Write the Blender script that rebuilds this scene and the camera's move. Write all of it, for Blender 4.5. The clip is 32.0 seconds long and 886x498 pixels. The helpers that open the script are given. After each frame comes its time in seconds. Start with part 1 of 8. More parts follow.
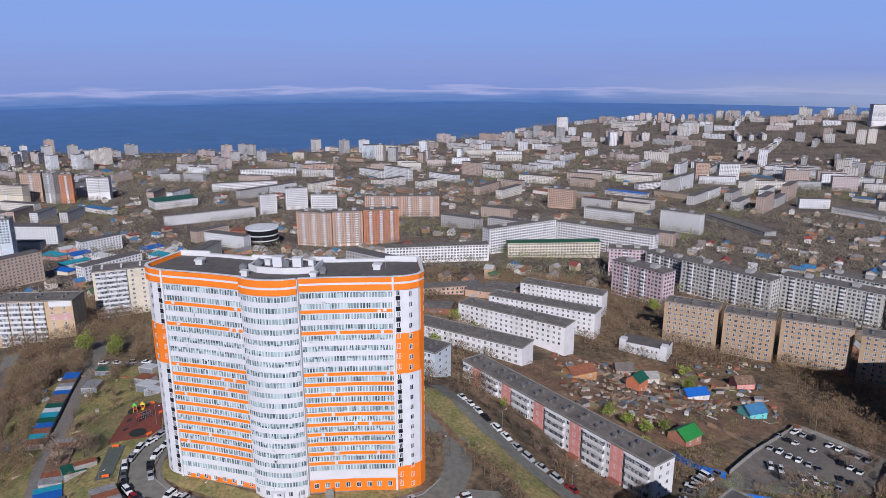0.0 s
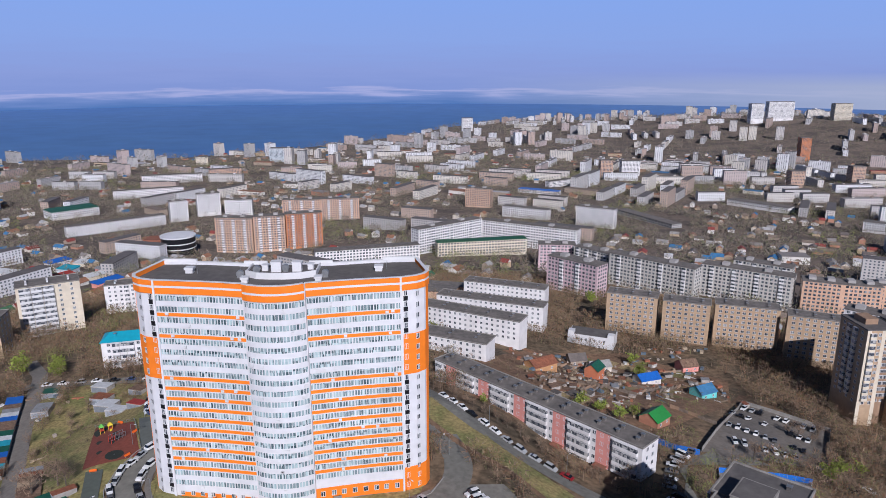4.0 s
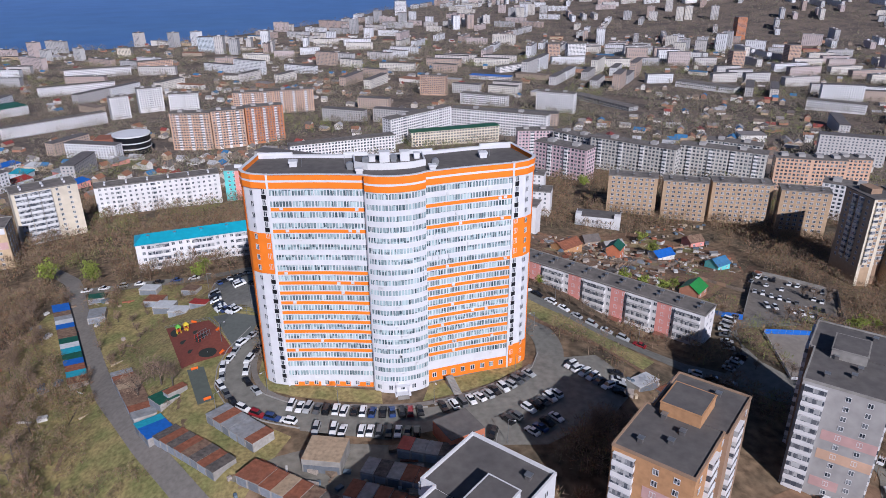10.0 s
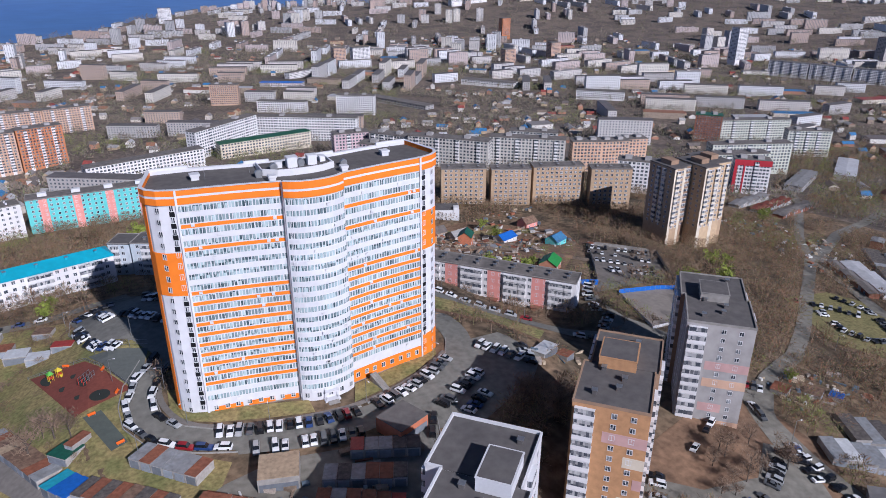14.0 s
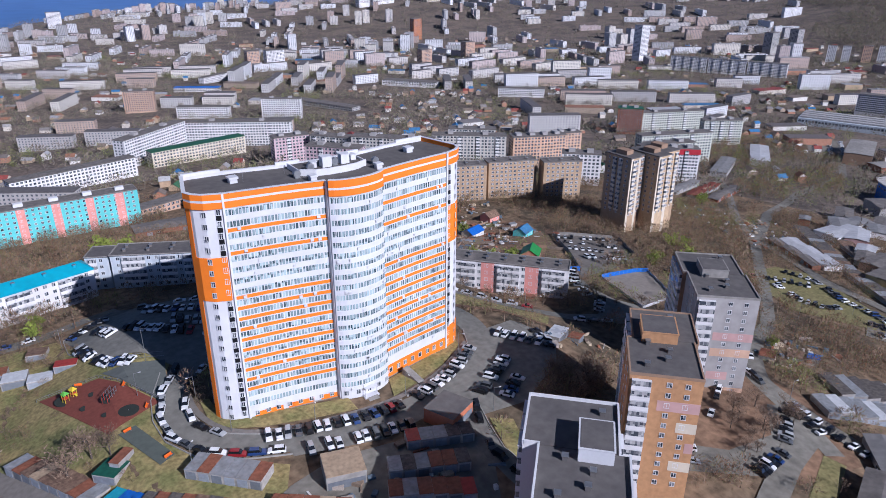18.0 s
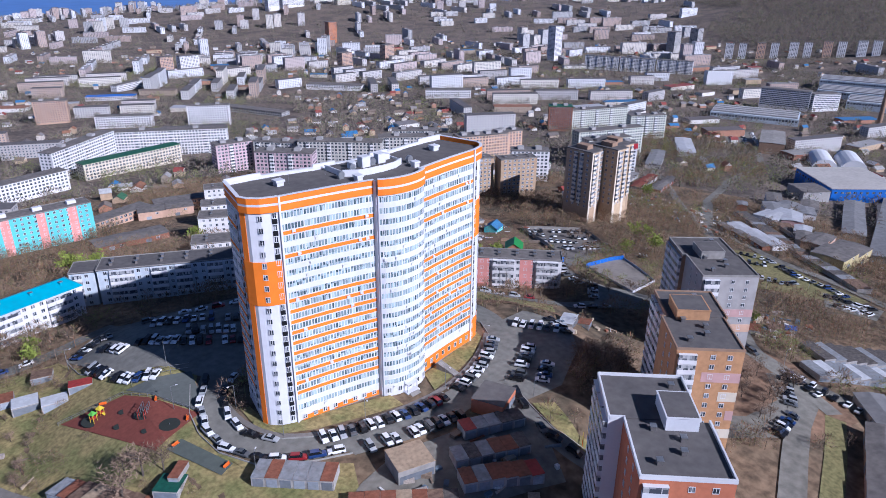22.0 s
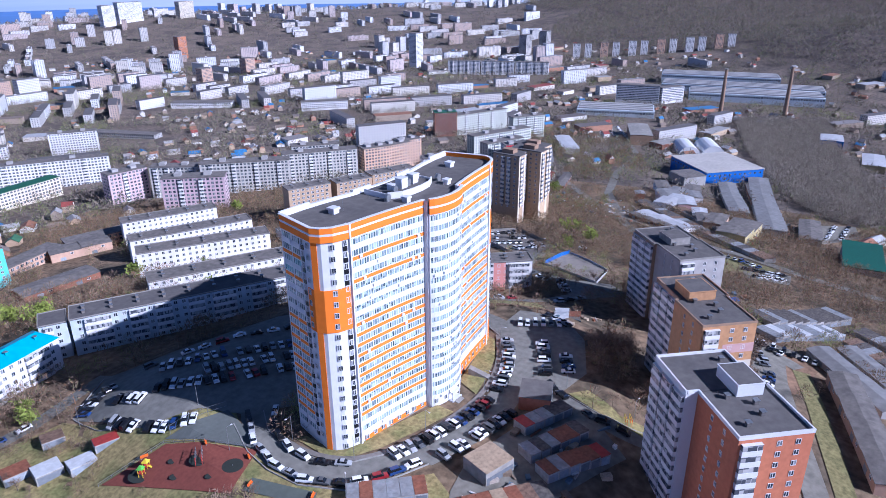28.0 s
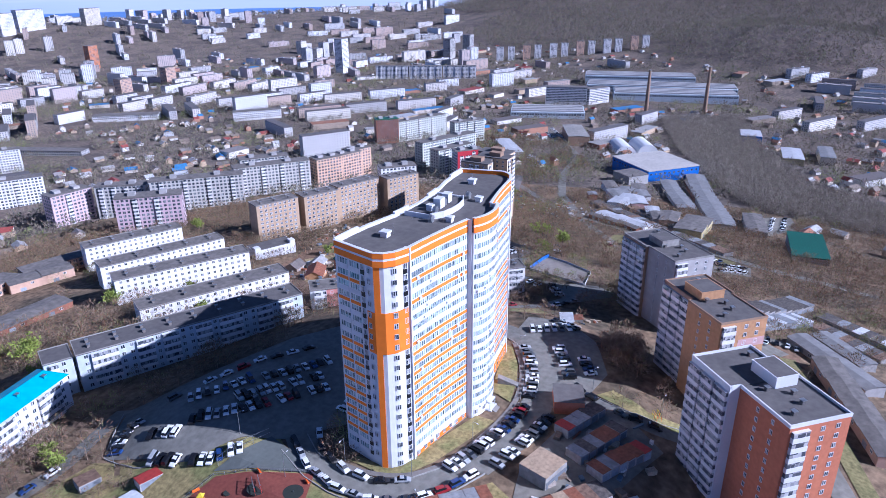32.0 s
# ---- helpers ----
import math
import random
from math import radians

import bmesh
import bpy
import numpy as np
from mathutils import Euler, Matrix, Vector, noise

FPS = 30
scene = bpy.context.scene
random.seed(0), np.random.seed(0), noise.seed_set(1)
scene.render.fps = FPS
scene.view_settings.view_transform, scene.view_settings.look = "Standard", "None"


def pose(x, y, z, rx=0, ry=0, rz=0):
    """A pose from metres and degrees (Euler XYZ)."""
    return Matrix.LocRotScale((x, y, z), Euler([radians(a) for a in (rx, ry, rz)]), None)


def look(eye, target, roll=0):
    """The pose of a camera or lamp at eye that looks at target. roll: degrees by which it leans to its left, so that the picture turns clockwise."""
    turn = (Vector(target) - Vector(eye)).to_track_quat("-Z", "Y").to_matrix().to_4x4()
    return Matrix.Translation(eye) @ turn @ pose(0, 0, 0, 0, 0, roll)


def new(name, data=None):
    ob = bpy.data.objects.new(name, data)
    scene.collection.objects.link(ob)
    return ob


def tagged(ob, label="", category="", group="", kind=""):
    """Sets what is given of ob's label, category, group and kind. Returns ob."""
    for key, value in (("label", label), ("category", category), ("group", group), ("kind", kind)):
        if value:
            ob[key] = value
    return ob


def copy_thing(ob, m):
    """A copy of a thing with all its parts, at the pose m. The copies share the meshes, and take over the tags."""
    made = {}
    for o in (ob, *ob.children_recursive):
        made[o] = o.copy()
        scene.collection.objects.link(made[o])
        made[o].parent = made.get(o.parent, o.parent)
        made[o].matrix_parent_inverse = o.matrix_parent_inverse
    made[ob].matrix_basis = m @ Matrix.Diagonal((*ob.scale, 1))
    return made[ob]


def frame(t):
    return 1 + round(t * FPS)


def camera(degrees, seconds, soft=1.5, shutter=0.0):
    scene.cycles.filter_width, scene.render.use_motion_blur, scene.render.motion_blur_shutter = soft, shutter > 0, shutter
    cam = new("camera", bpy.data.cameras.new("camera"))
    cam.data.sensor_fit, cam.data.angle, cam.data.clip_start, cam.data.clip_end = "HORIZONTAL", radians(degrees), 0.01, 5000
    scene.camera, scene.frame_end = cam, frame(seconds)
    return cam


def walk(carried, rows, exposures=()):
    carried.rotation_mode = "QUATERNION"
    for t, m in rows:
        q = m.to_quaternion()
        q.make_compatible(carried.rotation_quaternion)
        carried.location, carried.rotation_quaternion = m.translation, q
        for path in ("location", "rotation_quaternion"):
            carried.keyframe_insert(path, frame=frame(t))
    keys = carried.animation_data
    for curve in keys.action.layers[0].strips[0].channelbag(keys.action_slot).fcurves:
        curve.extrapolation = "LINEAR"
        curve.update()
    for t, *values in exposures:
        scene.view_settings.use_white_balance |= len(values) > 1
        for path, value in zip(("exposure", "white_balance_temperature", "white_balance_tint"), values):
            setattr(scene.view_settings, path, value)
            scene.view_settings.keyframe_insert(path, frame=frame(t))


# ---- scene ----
# ---- camera ----
cam = camera(65.59, 32.0, soft=0.7)
# seconds, place, heading (left of north), pitch, roll
PATH = [
    (0, 63.12, -178.16, 115.75, 6.266, -14.894, -0.150),
    (0.5, 60.65, -179.14, 115.84, 4.224, -14.869, -0.132),
    (1, 57.58, -179.86, 116.03, 2.397, -14.877, -0.165),
    (1.5, 54.82, -179.87, 116.07, 1.359, -14.865, -0.048),
    (2, 51.15, -179.89, 115.82, 0.318, -14.848, -0.020),
    (2.5, 47.63, -179.98, 115.66, -0.281, -14.840, -0.071),
    (3, 43.87, -180.17, 115.61, -0.778, -14.839, -0.059),
    (3.5, 40.19, -180.44, 115.47, -1.346, -14.800, -0.060),
    (5.5, 24.72, -180.37, 115.27, -3.716, -14.751, -0.168),
    (6, 20.61, -180.16, 115.22, -3.784, -14.746, -0.197),
    (6.5, 16.51, -179.85, 115.16, -3.870, -14.744, -0.202),
    (7, 12.49, -179.74, 114.98, -3.993, -14.808, -0.237),
    (7.5, 8.49, -179.69, 114.93, -4.431, -15.480, -0.236),
    (8, 4.35, -179.50, 114.86, -4.958, -17.188, -0.251),
    (8.5, 0.09, -179.05, 114.99, -5.492, -19.002, -0.247),
    (9, -3.81, -178.98, 114.96, -5.957, -20.784, -0.229),
    (9.5, -7.90, -178.73, 114.77, -6.537, -22.620, -0.264),
    (10, -11.80, -178.71, 115.03, -8.304, -23.849, -0.353),
    (10.5, -15.87, -178.45, 115.05, -11.636, -23.910, -0.306),
    (11, -19.79, -178.08, 115.37, -15.055, -23.957, -0.175),
    (11.5, -24.05, -178.04, 115.17, -18.169, -23.820, -0.098),
    (12, -28.37, -177.41, 114.62, -20.999, -23.622, 0.089),
    (12.5, -32.25, -176.97, 114.78, -23.376, -23.614, 0.055),
    (13, -36.26, -176.19, 114.58, -24.935, -23.548, 0.086),
    (13.5, -40.28, -175.33, 114.58, -25.949, -23.500, 0.160),
    (14, -44.42, -174.40, 114.55, -26.879, -23.476, 0.214),
    (14.5, -48.36, -173.38, 114.47, -27.786, -23.424, 0.282),
    (16.5, -62.88, -167.92, 114.29, -31.220, -23.480, 0.013),
    (17, -67.00, -166.15, 114.33, -32.253, -23.481, 0.104),
    (17.5, -70.58, -164.56, 114.50, -33.325, -23.499, 0.080),
    (18, -75.43, -162.39, 114.26, -34.872, -23.366, 0.301),
    (18.5, -79.20, -160.85, 114.41, -35.699, -23.357, 0.310),
    (19, -83.02, -158.66, 114.20, -36.603, -23.323, 0.338),
    (19.5, -86.67, -156.72, 114.23, -37.599, -23.296, 0.323),
    (20, -90.38, -154.81, 114.29, -38.700, -23.274, 0.369),
    (20.5, -93.97, -152.89, 114.19, -39.682, -23.205, 0.345),
    (21, -97.57, -150.54, 114.14, -40.698, -23.204, 0.447),
    (21.5, -100.98, -148.07, 114.08, -41.961, -23.173, 0.495),
    (22, -104.53, -145.76, 113.97, -42.557, -23.110, 0.445),
    (22.5, -107.94, -143.17, 113.85, -42.729, -23.085, 0.522),
    (23, -111.42, -141.07, 114.00, -42.709, -23.063, 0.412),
    (23.5, -114.65, -138.47, 113.91, -42.695, -23.058, 0.366),
    (24, -117.99, -135.48, 114.08, -42.784, -23.095, 0.427),
    (24.5, -121.15, -132.46, 114.53, -42.836, -23.085, 0.484),
    (26.5, -133.10, -122.78, 116.40, -48.749, -22.627, -0.207),
    (27, -136.21, -120.30, 117.38, -51.785, -22.608, -0.225),
    (27.5, -139.12, -117.45, 118.32, -54.086, -22.628, -0.270),
    (28, -142.02, -114.58, 119.14, -55.018, -22.591, -0.299),
    (28.5, -144.60, -111.74, 119.85, -55.721, -22.563, -0.387),
    (29, -147.38, -108.59, 120.67, -56.547, -22.570, -0.371),
    (29.5, -150.09, -105.49, 121.50, -57.382, -22.550, -0.402),
    (30, -152.65, -102.33, 122.25, -58.222, -22.529, -0.400),
    (30.5, -155.12, -99.24, 122.96, -59.024, -22.474, -0.458),
    (31, -157.53, -96.19, 123.89, -59.766, -22.470, -0.470),
    (31.5, -159.81, -92.72, 124.69, -60.788, -22.481, -0.429),
    (32, -162.13, -89.17, 125.52, -62.000, -22.464, -0.430),
]


def aim(yaw, pitch, roll):
    ahead = Vector((-math.sin(radians(yaw)) * math.cos(radians(pitch)), math.cos(radians(yaw)) * math.cos(radians(pitch)), math.sin(radians(pitch))))
    return ahead


walk(cam, [(t, look((x, y, z), Vector((x, y, z)) + 100 * aim(yaw, pitch, roll), roll)) for t, x, y, z, yaw, pitch, roll in PATH], [(0, -0.10, 5750, 17), (8, -0.02, 5700, 18), (20, 0.21, 5300, 21), (32, 0.67, 4850, 25)])
# ---- end camera ----

# ---- world, sun ----
SUN_AZ = 169.5  # degrees from north, clockwise
SUN_EL = 31.5
world = bpy.data.worlds.new("world")
scene.world = world
world.use_nodes = True
wn = world.node_tree.nodes
sky = wn.new("ShaderNodeTexSky")
sky.sky_type = "NISHITA"
sky.sun_disc = False
sky.sun_elevation = radians(SUN_EL)
sky.sun_rotation = radians(SUN_AZ)
sky.altitude = 1500
sky.air_density = 1.0
sky.dust_density = 0.15
sky.ozone_density = 4.0
wn["Background"].inputs[1].default_value = 0.041
world.node_tree.links.new(sky.outputs[0], wn["Background"].inputs[0])
sun_data = bpy.data.lights.new("sun", "SUN")
sun_data.energy = 5.0
sun_data.angle = radians(0.53)
sun_data.color = (1.0, 0.94, 0.85)
sun = new("sun", sun_data)
a, e = radians(SUN_AZ), radians(SUN_EL)
sun.matrix_world = look((300 * math.sin(a) * math.cos(e), 300 * math.cos(a) * math.cos(e), 300 * math.sin(e)), (0, 0, 0))


# ---- materials ----
def mat(name, color, rough=0.85, var=0.12, scale=0.6, metal=0.0, island=0.0, obj_random=0.0, bump=0.0, second=None, second_scale=0.06, second_amount=0.5, spec=0.3):
    """Two scales of noise over a base colour; island / obj_random vary the value piece by piece."""
    m = bpy.data.materials.new(name)
    m.use_nodes = True
    t = m.node_tree
    n, l = t.nodes, t.links
    b = n["Principled BSDF"]
    b.inputs["Roughness"].default_value = rough
    b.inputs["Metallic"].default_value = metal
    b.inputs["Specular IOR Level"].default_value = spec
    geo = n.new("ShaderNodeNewGeometry")
    fine = n.new("ShaderNodeTexNoise")
    fine.inputs["Scale"].default_value = scale
    fine.inputs["Detail"].default_value = 5
    l.new(geo.outputs["Position"], fine.inputs["Vector"])
    coarse = n.new("ShaderNodeTexNoise")
    coarse.inputs["Scale"].default_value = second_scale
    coarse.inputs["Detail"].default_value = 4
    l.new(geo.outputs["Position"], coarse.inputs["Vector"])
    ramp = n.new("ShaderNodeMapRange")
    ramp.inputs[1].default_value, ramp.inputs[2].default_value = 0.3, 0.7
    ramp.inputs[3].default_value, ramp.inputs[4].default_value = 1 - var, 1 + var
    l.new(fine.outputs[0], ramp.inputs[0])
    mix = n.new("ShaderNodeMix")
    mix.data_type = "RGBA"
    mix.inputs[6].default_value = (*color, 1)
    mix.inputs[7].default_value = (*(second or [c * 0.8 for c in color]), 1)
    sel = n.new("ShaderNodeMapRange")
    sel.inputs[1].default_value, sel.inputs[2].default_value = 0.42, 0.62
    sel.inputs[3].default_value, sel.inputs[4].default_value = 0.0, second_amount
    l.new(coarse.outputs[0], sel.inputs[0])
    l.new(sel.outputs[0], mix.inputs[0])
    value = ramp.outputs[0]
    for amount, source in ((island, geo.outputs["Random Per Island"]), (obj_random, n.new("ShaderNodeObjectInfo").outputs["Random"])):
        if amount:
            r = n.new("ShaderNodeMapRange")
            r.inputs[3].default_value, r.inputs[4].default_value = 1 - amount, 1 + amount
            l.new(source, r.inputs[0])
            mul = n.new("ShaderNodeMath")
            mul.operation = "MULTIPLY"
            l.new(value, mul.inputs[0])
            l.new(r.outputs[0], mul.inputs[1])
            value = mul.outputs[0]
    hsv = n.new("ShaderNodeHueSaturation")
    l.new(mix.outputs[2], hsv.inputs["Color"])
    l.new(value, hsv.inputs["Value"])
    l.new(hsv.outputs[0], b.inputs["Base Color"])
    if bump:
        bp = n.new("ShaderNodeBump")
        bp.inputs["Strength"].default_value = bump
        bp.inputs["Distance"].default_value = 0.1
        l.new(fine.outputs[0], bp.inputs["Height"])
        l.new(bp.outputs[0], b.inputs["Normal"])
    return m


def palette(name, colors, rough=0.8, var=0.15, scale=0.5, by_object=False, spec=0.3):
    """One of several colours for each island or object, picked by its random number."""
    m = mat(name, colors[0], rough, var, scale, spec=spec)
    t = m.node_tree
    n, l = t.nodes, t.links
    ramp = n.new("ShaderNodeValToRGB")
    ramp.color_ramp.interpolation = "CONSTANT"
    for k, c in enumerate(colors):
        el = ramp.color_ramp.elements[k] if k < 2 else ramp.color_ramp.elements.new(k / len(colors))
        el.position, el.color = k / len(colors), (*c, 1)
    src = n.new("ShaderNodeObjectInfo").outputs["Random"] if by_object else n.new("ShaderNodeNewGeometry").outputs["Random Per Island"]
    l.new(src, ramp.inputs[0])
    hsv = [x for x in n if x.type == "HUE_SAT"][0]
    l.new(ramp.outputs[0], hsv.inputs["Color"])
    return m


def glass(name, dark=(0.03, 0.04, 0.055), light=(0.32, 0.34, 0.36), share=0.35, rough=0.12):
    """Window panes seen from outside: dark rooms, some with pale curtains close behind the pane; the tower's pale panes
    also stand in for sky reflection.
    """
    m = bpy.data.materials.new(name)
    m.use_nodes = True
    t = m.node_tree
    n, l = t.nodes, t.links
    b = n["Principled BSDF"]
    b.inputs["Roughness"].default_value = rough
    b.inputs["Specular IOR Level"].default_value = 0.6
    geo = n.new("ShaderNodeNewGeometry")
    snap = n.new("ShaderNodeVectorMath")
    snap.operation = "SNAP"
    snap.inputs[1].default_value = (0.8, 0.8, 1.4)
    l.new(geo.outputs["Position"], snap.inputs[0])
    fr = n.new("ShaderNodeTexWhiteNoise")
    l.new(snap.outputs[0], fr.inputs["Vector"])
    ramp = n.new("ShaderNodeValToRGB")
    ramp.color_ramp.elements[0].position, ramp.color_ramp.elements[0].color = 1 - share - 0.25, (*dark, 1)
    ramp.color_ramp.elements[1].position, ramp.color_ramp.elements[1].color = 1.0, (*light, 1)
    l.new(fr.outputs[0], ramp.inputs[0])
    l.new(ramp.outputs[0], b.inputs["Base Color"])
    return m


M_WHITE = mat("white_plaster", (0.615, 0.615, 0.64), 0.8, 0.06, 0.4, second=(0.555, 0.555, 0.58))
M_ORANGE = mat("orange_panel", (0.80, 0.20, 0.012), 0.7, 0.05, 0.5, second=(0.74, 0.18, 0.012))
M_FRAME = mat("white_frame", (0.64, 0.64, 0.655), 0.5, 0.03, 2.0)
M_GLASS = glass("window_glass")
# most panes pale blue-green: sky reflection is put into their colour
M_GLASS_TOWER = glass("balcony_glass", (0.05, 0.085, 0.10), (0.44, 0.56, 0.58), 0.7)
M_GLASS_BALCONY = glass("loggia_glass", (0.06, 0.07, 0.09), (0.5, 0.5, 0.5), 0.5)
M_BLACKP = mat("black_panel", (0.012, 0.013, 0.016), 0.3, 0.1, 2.0)
M_ROOF = mat("roof_felt", (0.105, 0.097, 0.095), 0.9, 0.15, 0.5, second=(0.14, 0.128, 0.12), second_scale=0.15, bump=0.2)
M_ROOF_OLD = mat("roof_felt_old", (0.14, 0.127, 0.118), 0.9, 0.25, 0.4, second=(0.19, 0.17, 0.152), second_scale=0.12, bump=0.2)
M_METAL = mat("galvanised_metal", (0.36, 0.37, 0.38), 0.4, 0.15, 1.0, metal=0.7)
M_ASPHALT = mat("asphalt", (0.17, 0.165, 0.145), 0.92, 0.2, 0.5, second=(0.21, 0.20, 0.175), second_scale=0.05, bump=0.15)
M_DUSTY = mat("dusty_asphalt", (0.19, 0.178, 0.15), 0.95, 0.25, 0.4, second=(0.14, 0.128, 0.105), second_scale=0.06)
M_PAVING = mat("paving", (0.20, 0.18, 0.16), 0.9, 0.15, 0.8, second=(0.15, 0.14, 0.125))
M_KERB = mat("kerb_stone", (0.30, 0.29, 0.27), 0.9, 0.15, 1.0)
M_GRASS = mat("dry_lawn", (0.27, 0.215, 0.092), 0.95, 0.35, 0.9, second=(0.155, 0.165, 0.058), second_scale=0.11, second_amount=0.8, bump=0.4)
M_SOIL = mat("bare_soil", (0.23, 0.14, 0.085), 0.95, 0.3, 0.5, second=(0.14, 0.088, 0.056), second_scale=0.08, second_amount=0.8, bump=0.4)
M_CONCRETE = mat("concrete", (0.27, 0.255, 0.235), 0.9, 0.2, 0.5, second=(0.20, 0.185, 0.17))
M_RUBBER = mat("rubber_surface", (0.20, 0.058, 0.04), 0.9, 0.15, 1.0, second=(0.16, 0.05, 0.035))


# ---- mesh helpers ----
class Shape:
    """Collects faces with material slots, then becomes one mesh."""

    def __init__(self):
        self.v, self.f, self.m = [], [], []

    def face(self, pts, slot=0):
        k = len(self.v)
        self.v += [tuple(p) for p in pts]
        self.f.append(tuple(range(k, k + len(pts))))
        self.m.append(slot)

    def prism(self, poly, z0, z1, slot=0, top=None, bottom=False):
        """poly runs counter-clockwise seen from above; z0 and z1 may be lists."""
        n = len(poly)
        z0 = z0 if isinstance(z0, (list, tuple)) else [z0] * n
        z1 = z1 if isinstance(z1, (list, tuple)) else [z1] * n
        k = len(self.v)
        self.v += [(*p, z) for p, z in zip(poly, z0)] + [(*p, z) for p, z in zip(poly, z1)]
        for i in range(n):
            j = (i + 1) % n
            self.f.append((k + i, k + j, k + n + j, k + n + i))
            self.m.append(slot)
        self.f.append(tuple(k + n + i for i in range(n)))
        self.m.append(slot if top is None else top)
        if bottom:
            self.f.append(tuple(k + i for i in reversed(range(n))))
            self.m.append(slot)

    def box(self, x0, y0, z0, x1, y1, z1, slot=0, top=None, m=None):
        k = len(self.v)
        self.prism([(x0, y0), (x1, y0), (x1, y1), (x0, y1)], z0, z1, slot, top, True)
        if m is not None:
            self.v[k:] = [tuple(m @ Vector(p)) for p in self.v[k:]]

    def tube(self, x, y, z0, z1, r0, r1=None, n=10, slot=0, m=None):
        k = len(self.v)
        r1 = r0 if r1 is None else r1
        for r, z in ((r0, z0), (r1, z1)):
            self.v += [(x + r * math.cos(2 * math.pi * i / n), y + r * math.sin(2 * math.pi * i / n), z) for i in range(n)]
        for i in range(n):
            j = (i + 1) % n
            self.f.append((k + i, k + j, k + n + j, k + n + i))
            self.m.append(slot)
        self.f.append(tuple(k + n + i for i in range(n)))
        self.m.append(slot)
        if m is not None:
            self.v[k:] = [tuple(m @ Vector(p)) for p in self.v[k:]]

    def add(self, other, m=None, slot=None):
        k = len(self.v)
        self.v += [tuple(m @ Vector(p)) for p in other.v] if m is not None else other.v
        self.f += [tuple(k + i for i in f) for f in other.f]
        self.m += other.m if slot is None else [slot] * len(other.m)

    def mesh(self, name, mats, smooth=False):
        me = bpy.data.meshes.new(name)
        me.from_pydata(self.v, [], self.f)
        for x in mats if isinstance(mats, (list, tuple)) else [mats]:
            me.materials.append(x)
        me.polygons.foreach_set("material_index", self.m)
        if smooth:
            me.polygons.foreach_set("use_smooth", [True] * len(self.f))
        me.update()
        return me


def part(name, shape, mats, parent=None, label="", m=None, kind=""):
    me = shape if isinstance(shape, bpy.types.Mesh) else shape.mesh(name, mats)
    ob = new(name, me)
    if parent is not None:
        ob.parent = parent
    if m is not None:
        ob.matrix_basis = m
    return tagged(ob, label, kind=kind)


def thing(name, label, category, group="", m=None, kind=""):
    ob = new(name)
    ob.empty_display_size = 1
    if m is not None:
        ob.matrix_basis = m
    return tagged(ob, label, category, group, kind)


# ---- ground ----
RING = [0, 62, 95, 125, 160, 200, 280, 450, 800, 1700, 6000]
DROP = [0, 0, -11, -14, -20, -30, -41, -66, -97, -122, -140]
SEA = -135.0
# x, y, width, height of the far hills
HILLS = [(1500, 2300, 520, 62), (2300, 1700, 600, 75), (2150, 480, 480, 64), (2600, -250, 500, 40), (1770, -70, 330, 92), (900, 2500, 420, 30), (-160, 165, 110, 10), (-48, 66, 24, 4.5), (125, 148, 58, -9), (-150, 600, 130, -13), (84, 30, 26, -4.5), (2700, 950, 420, 125), (2950, 250, 480, 135), (3000, -400, 500, 130)]


def shore(x, y):
    """How far inland a place lies, in metres: the bay lies north-west, behind a coast that runs north-east."""
    edge = np.interp(x, [-6000, -1200, -650, -430, -200, 0, 170, 420, 900, 1500, 2600, 6000], [1450, 1775, 1830, 1960, 2230, 2480, 2850, 3150, 3250, 3200, 2700, 1900])
    return edge - y


def ter(x, y):
    r = math.hypot(x, y)
    z = float(np.interp(r, RING, DROP))
    for hx, hy, w, h in HILLS:
        d = ((x - hx) ** 2 + (y - hy) ** 2) / (w * w)
        if d < 9:
            z += h * math.exp(-d)
    if r > 900:
        z += 5 * noise.noise((x * 0.004, y * 0.004, 3.0))
        s = float(shore(x, y))
        if s < 120:
            z = min(z, SEA - 4 + max(0.0, (s + 40) * 0.09)) if s > -40 else SEA - 6
    return z


FOREST_EDGE = [(400, -190), (432, -67), (523, -19), (700, 40), (939, 110), (1009, -6), (860, -28), (690, -72), (560, -112), (480, -190)]


def inside(x, y, poly):
    """True where a place lies within an outline."""
    odd = False
    for (x0, y0), (x1, y1) in zip(poly, poly[1:] + poly[:1]):
        if (y0 > y) != (y1 > y) and x < x0 + (y - y0) / (y1 - y0) * (x1 - x0):
            odd = not odd
    return odd


def forest(x, y):
    """Wooded slopes to the east, and the hills behind the works."""
    return inside(x, y, FOREST_EDGE) or any(math.hypot(x - hx, y - hy) < w for hx, hy, w, h in HILLS[2:5] + HILLS[-3:])


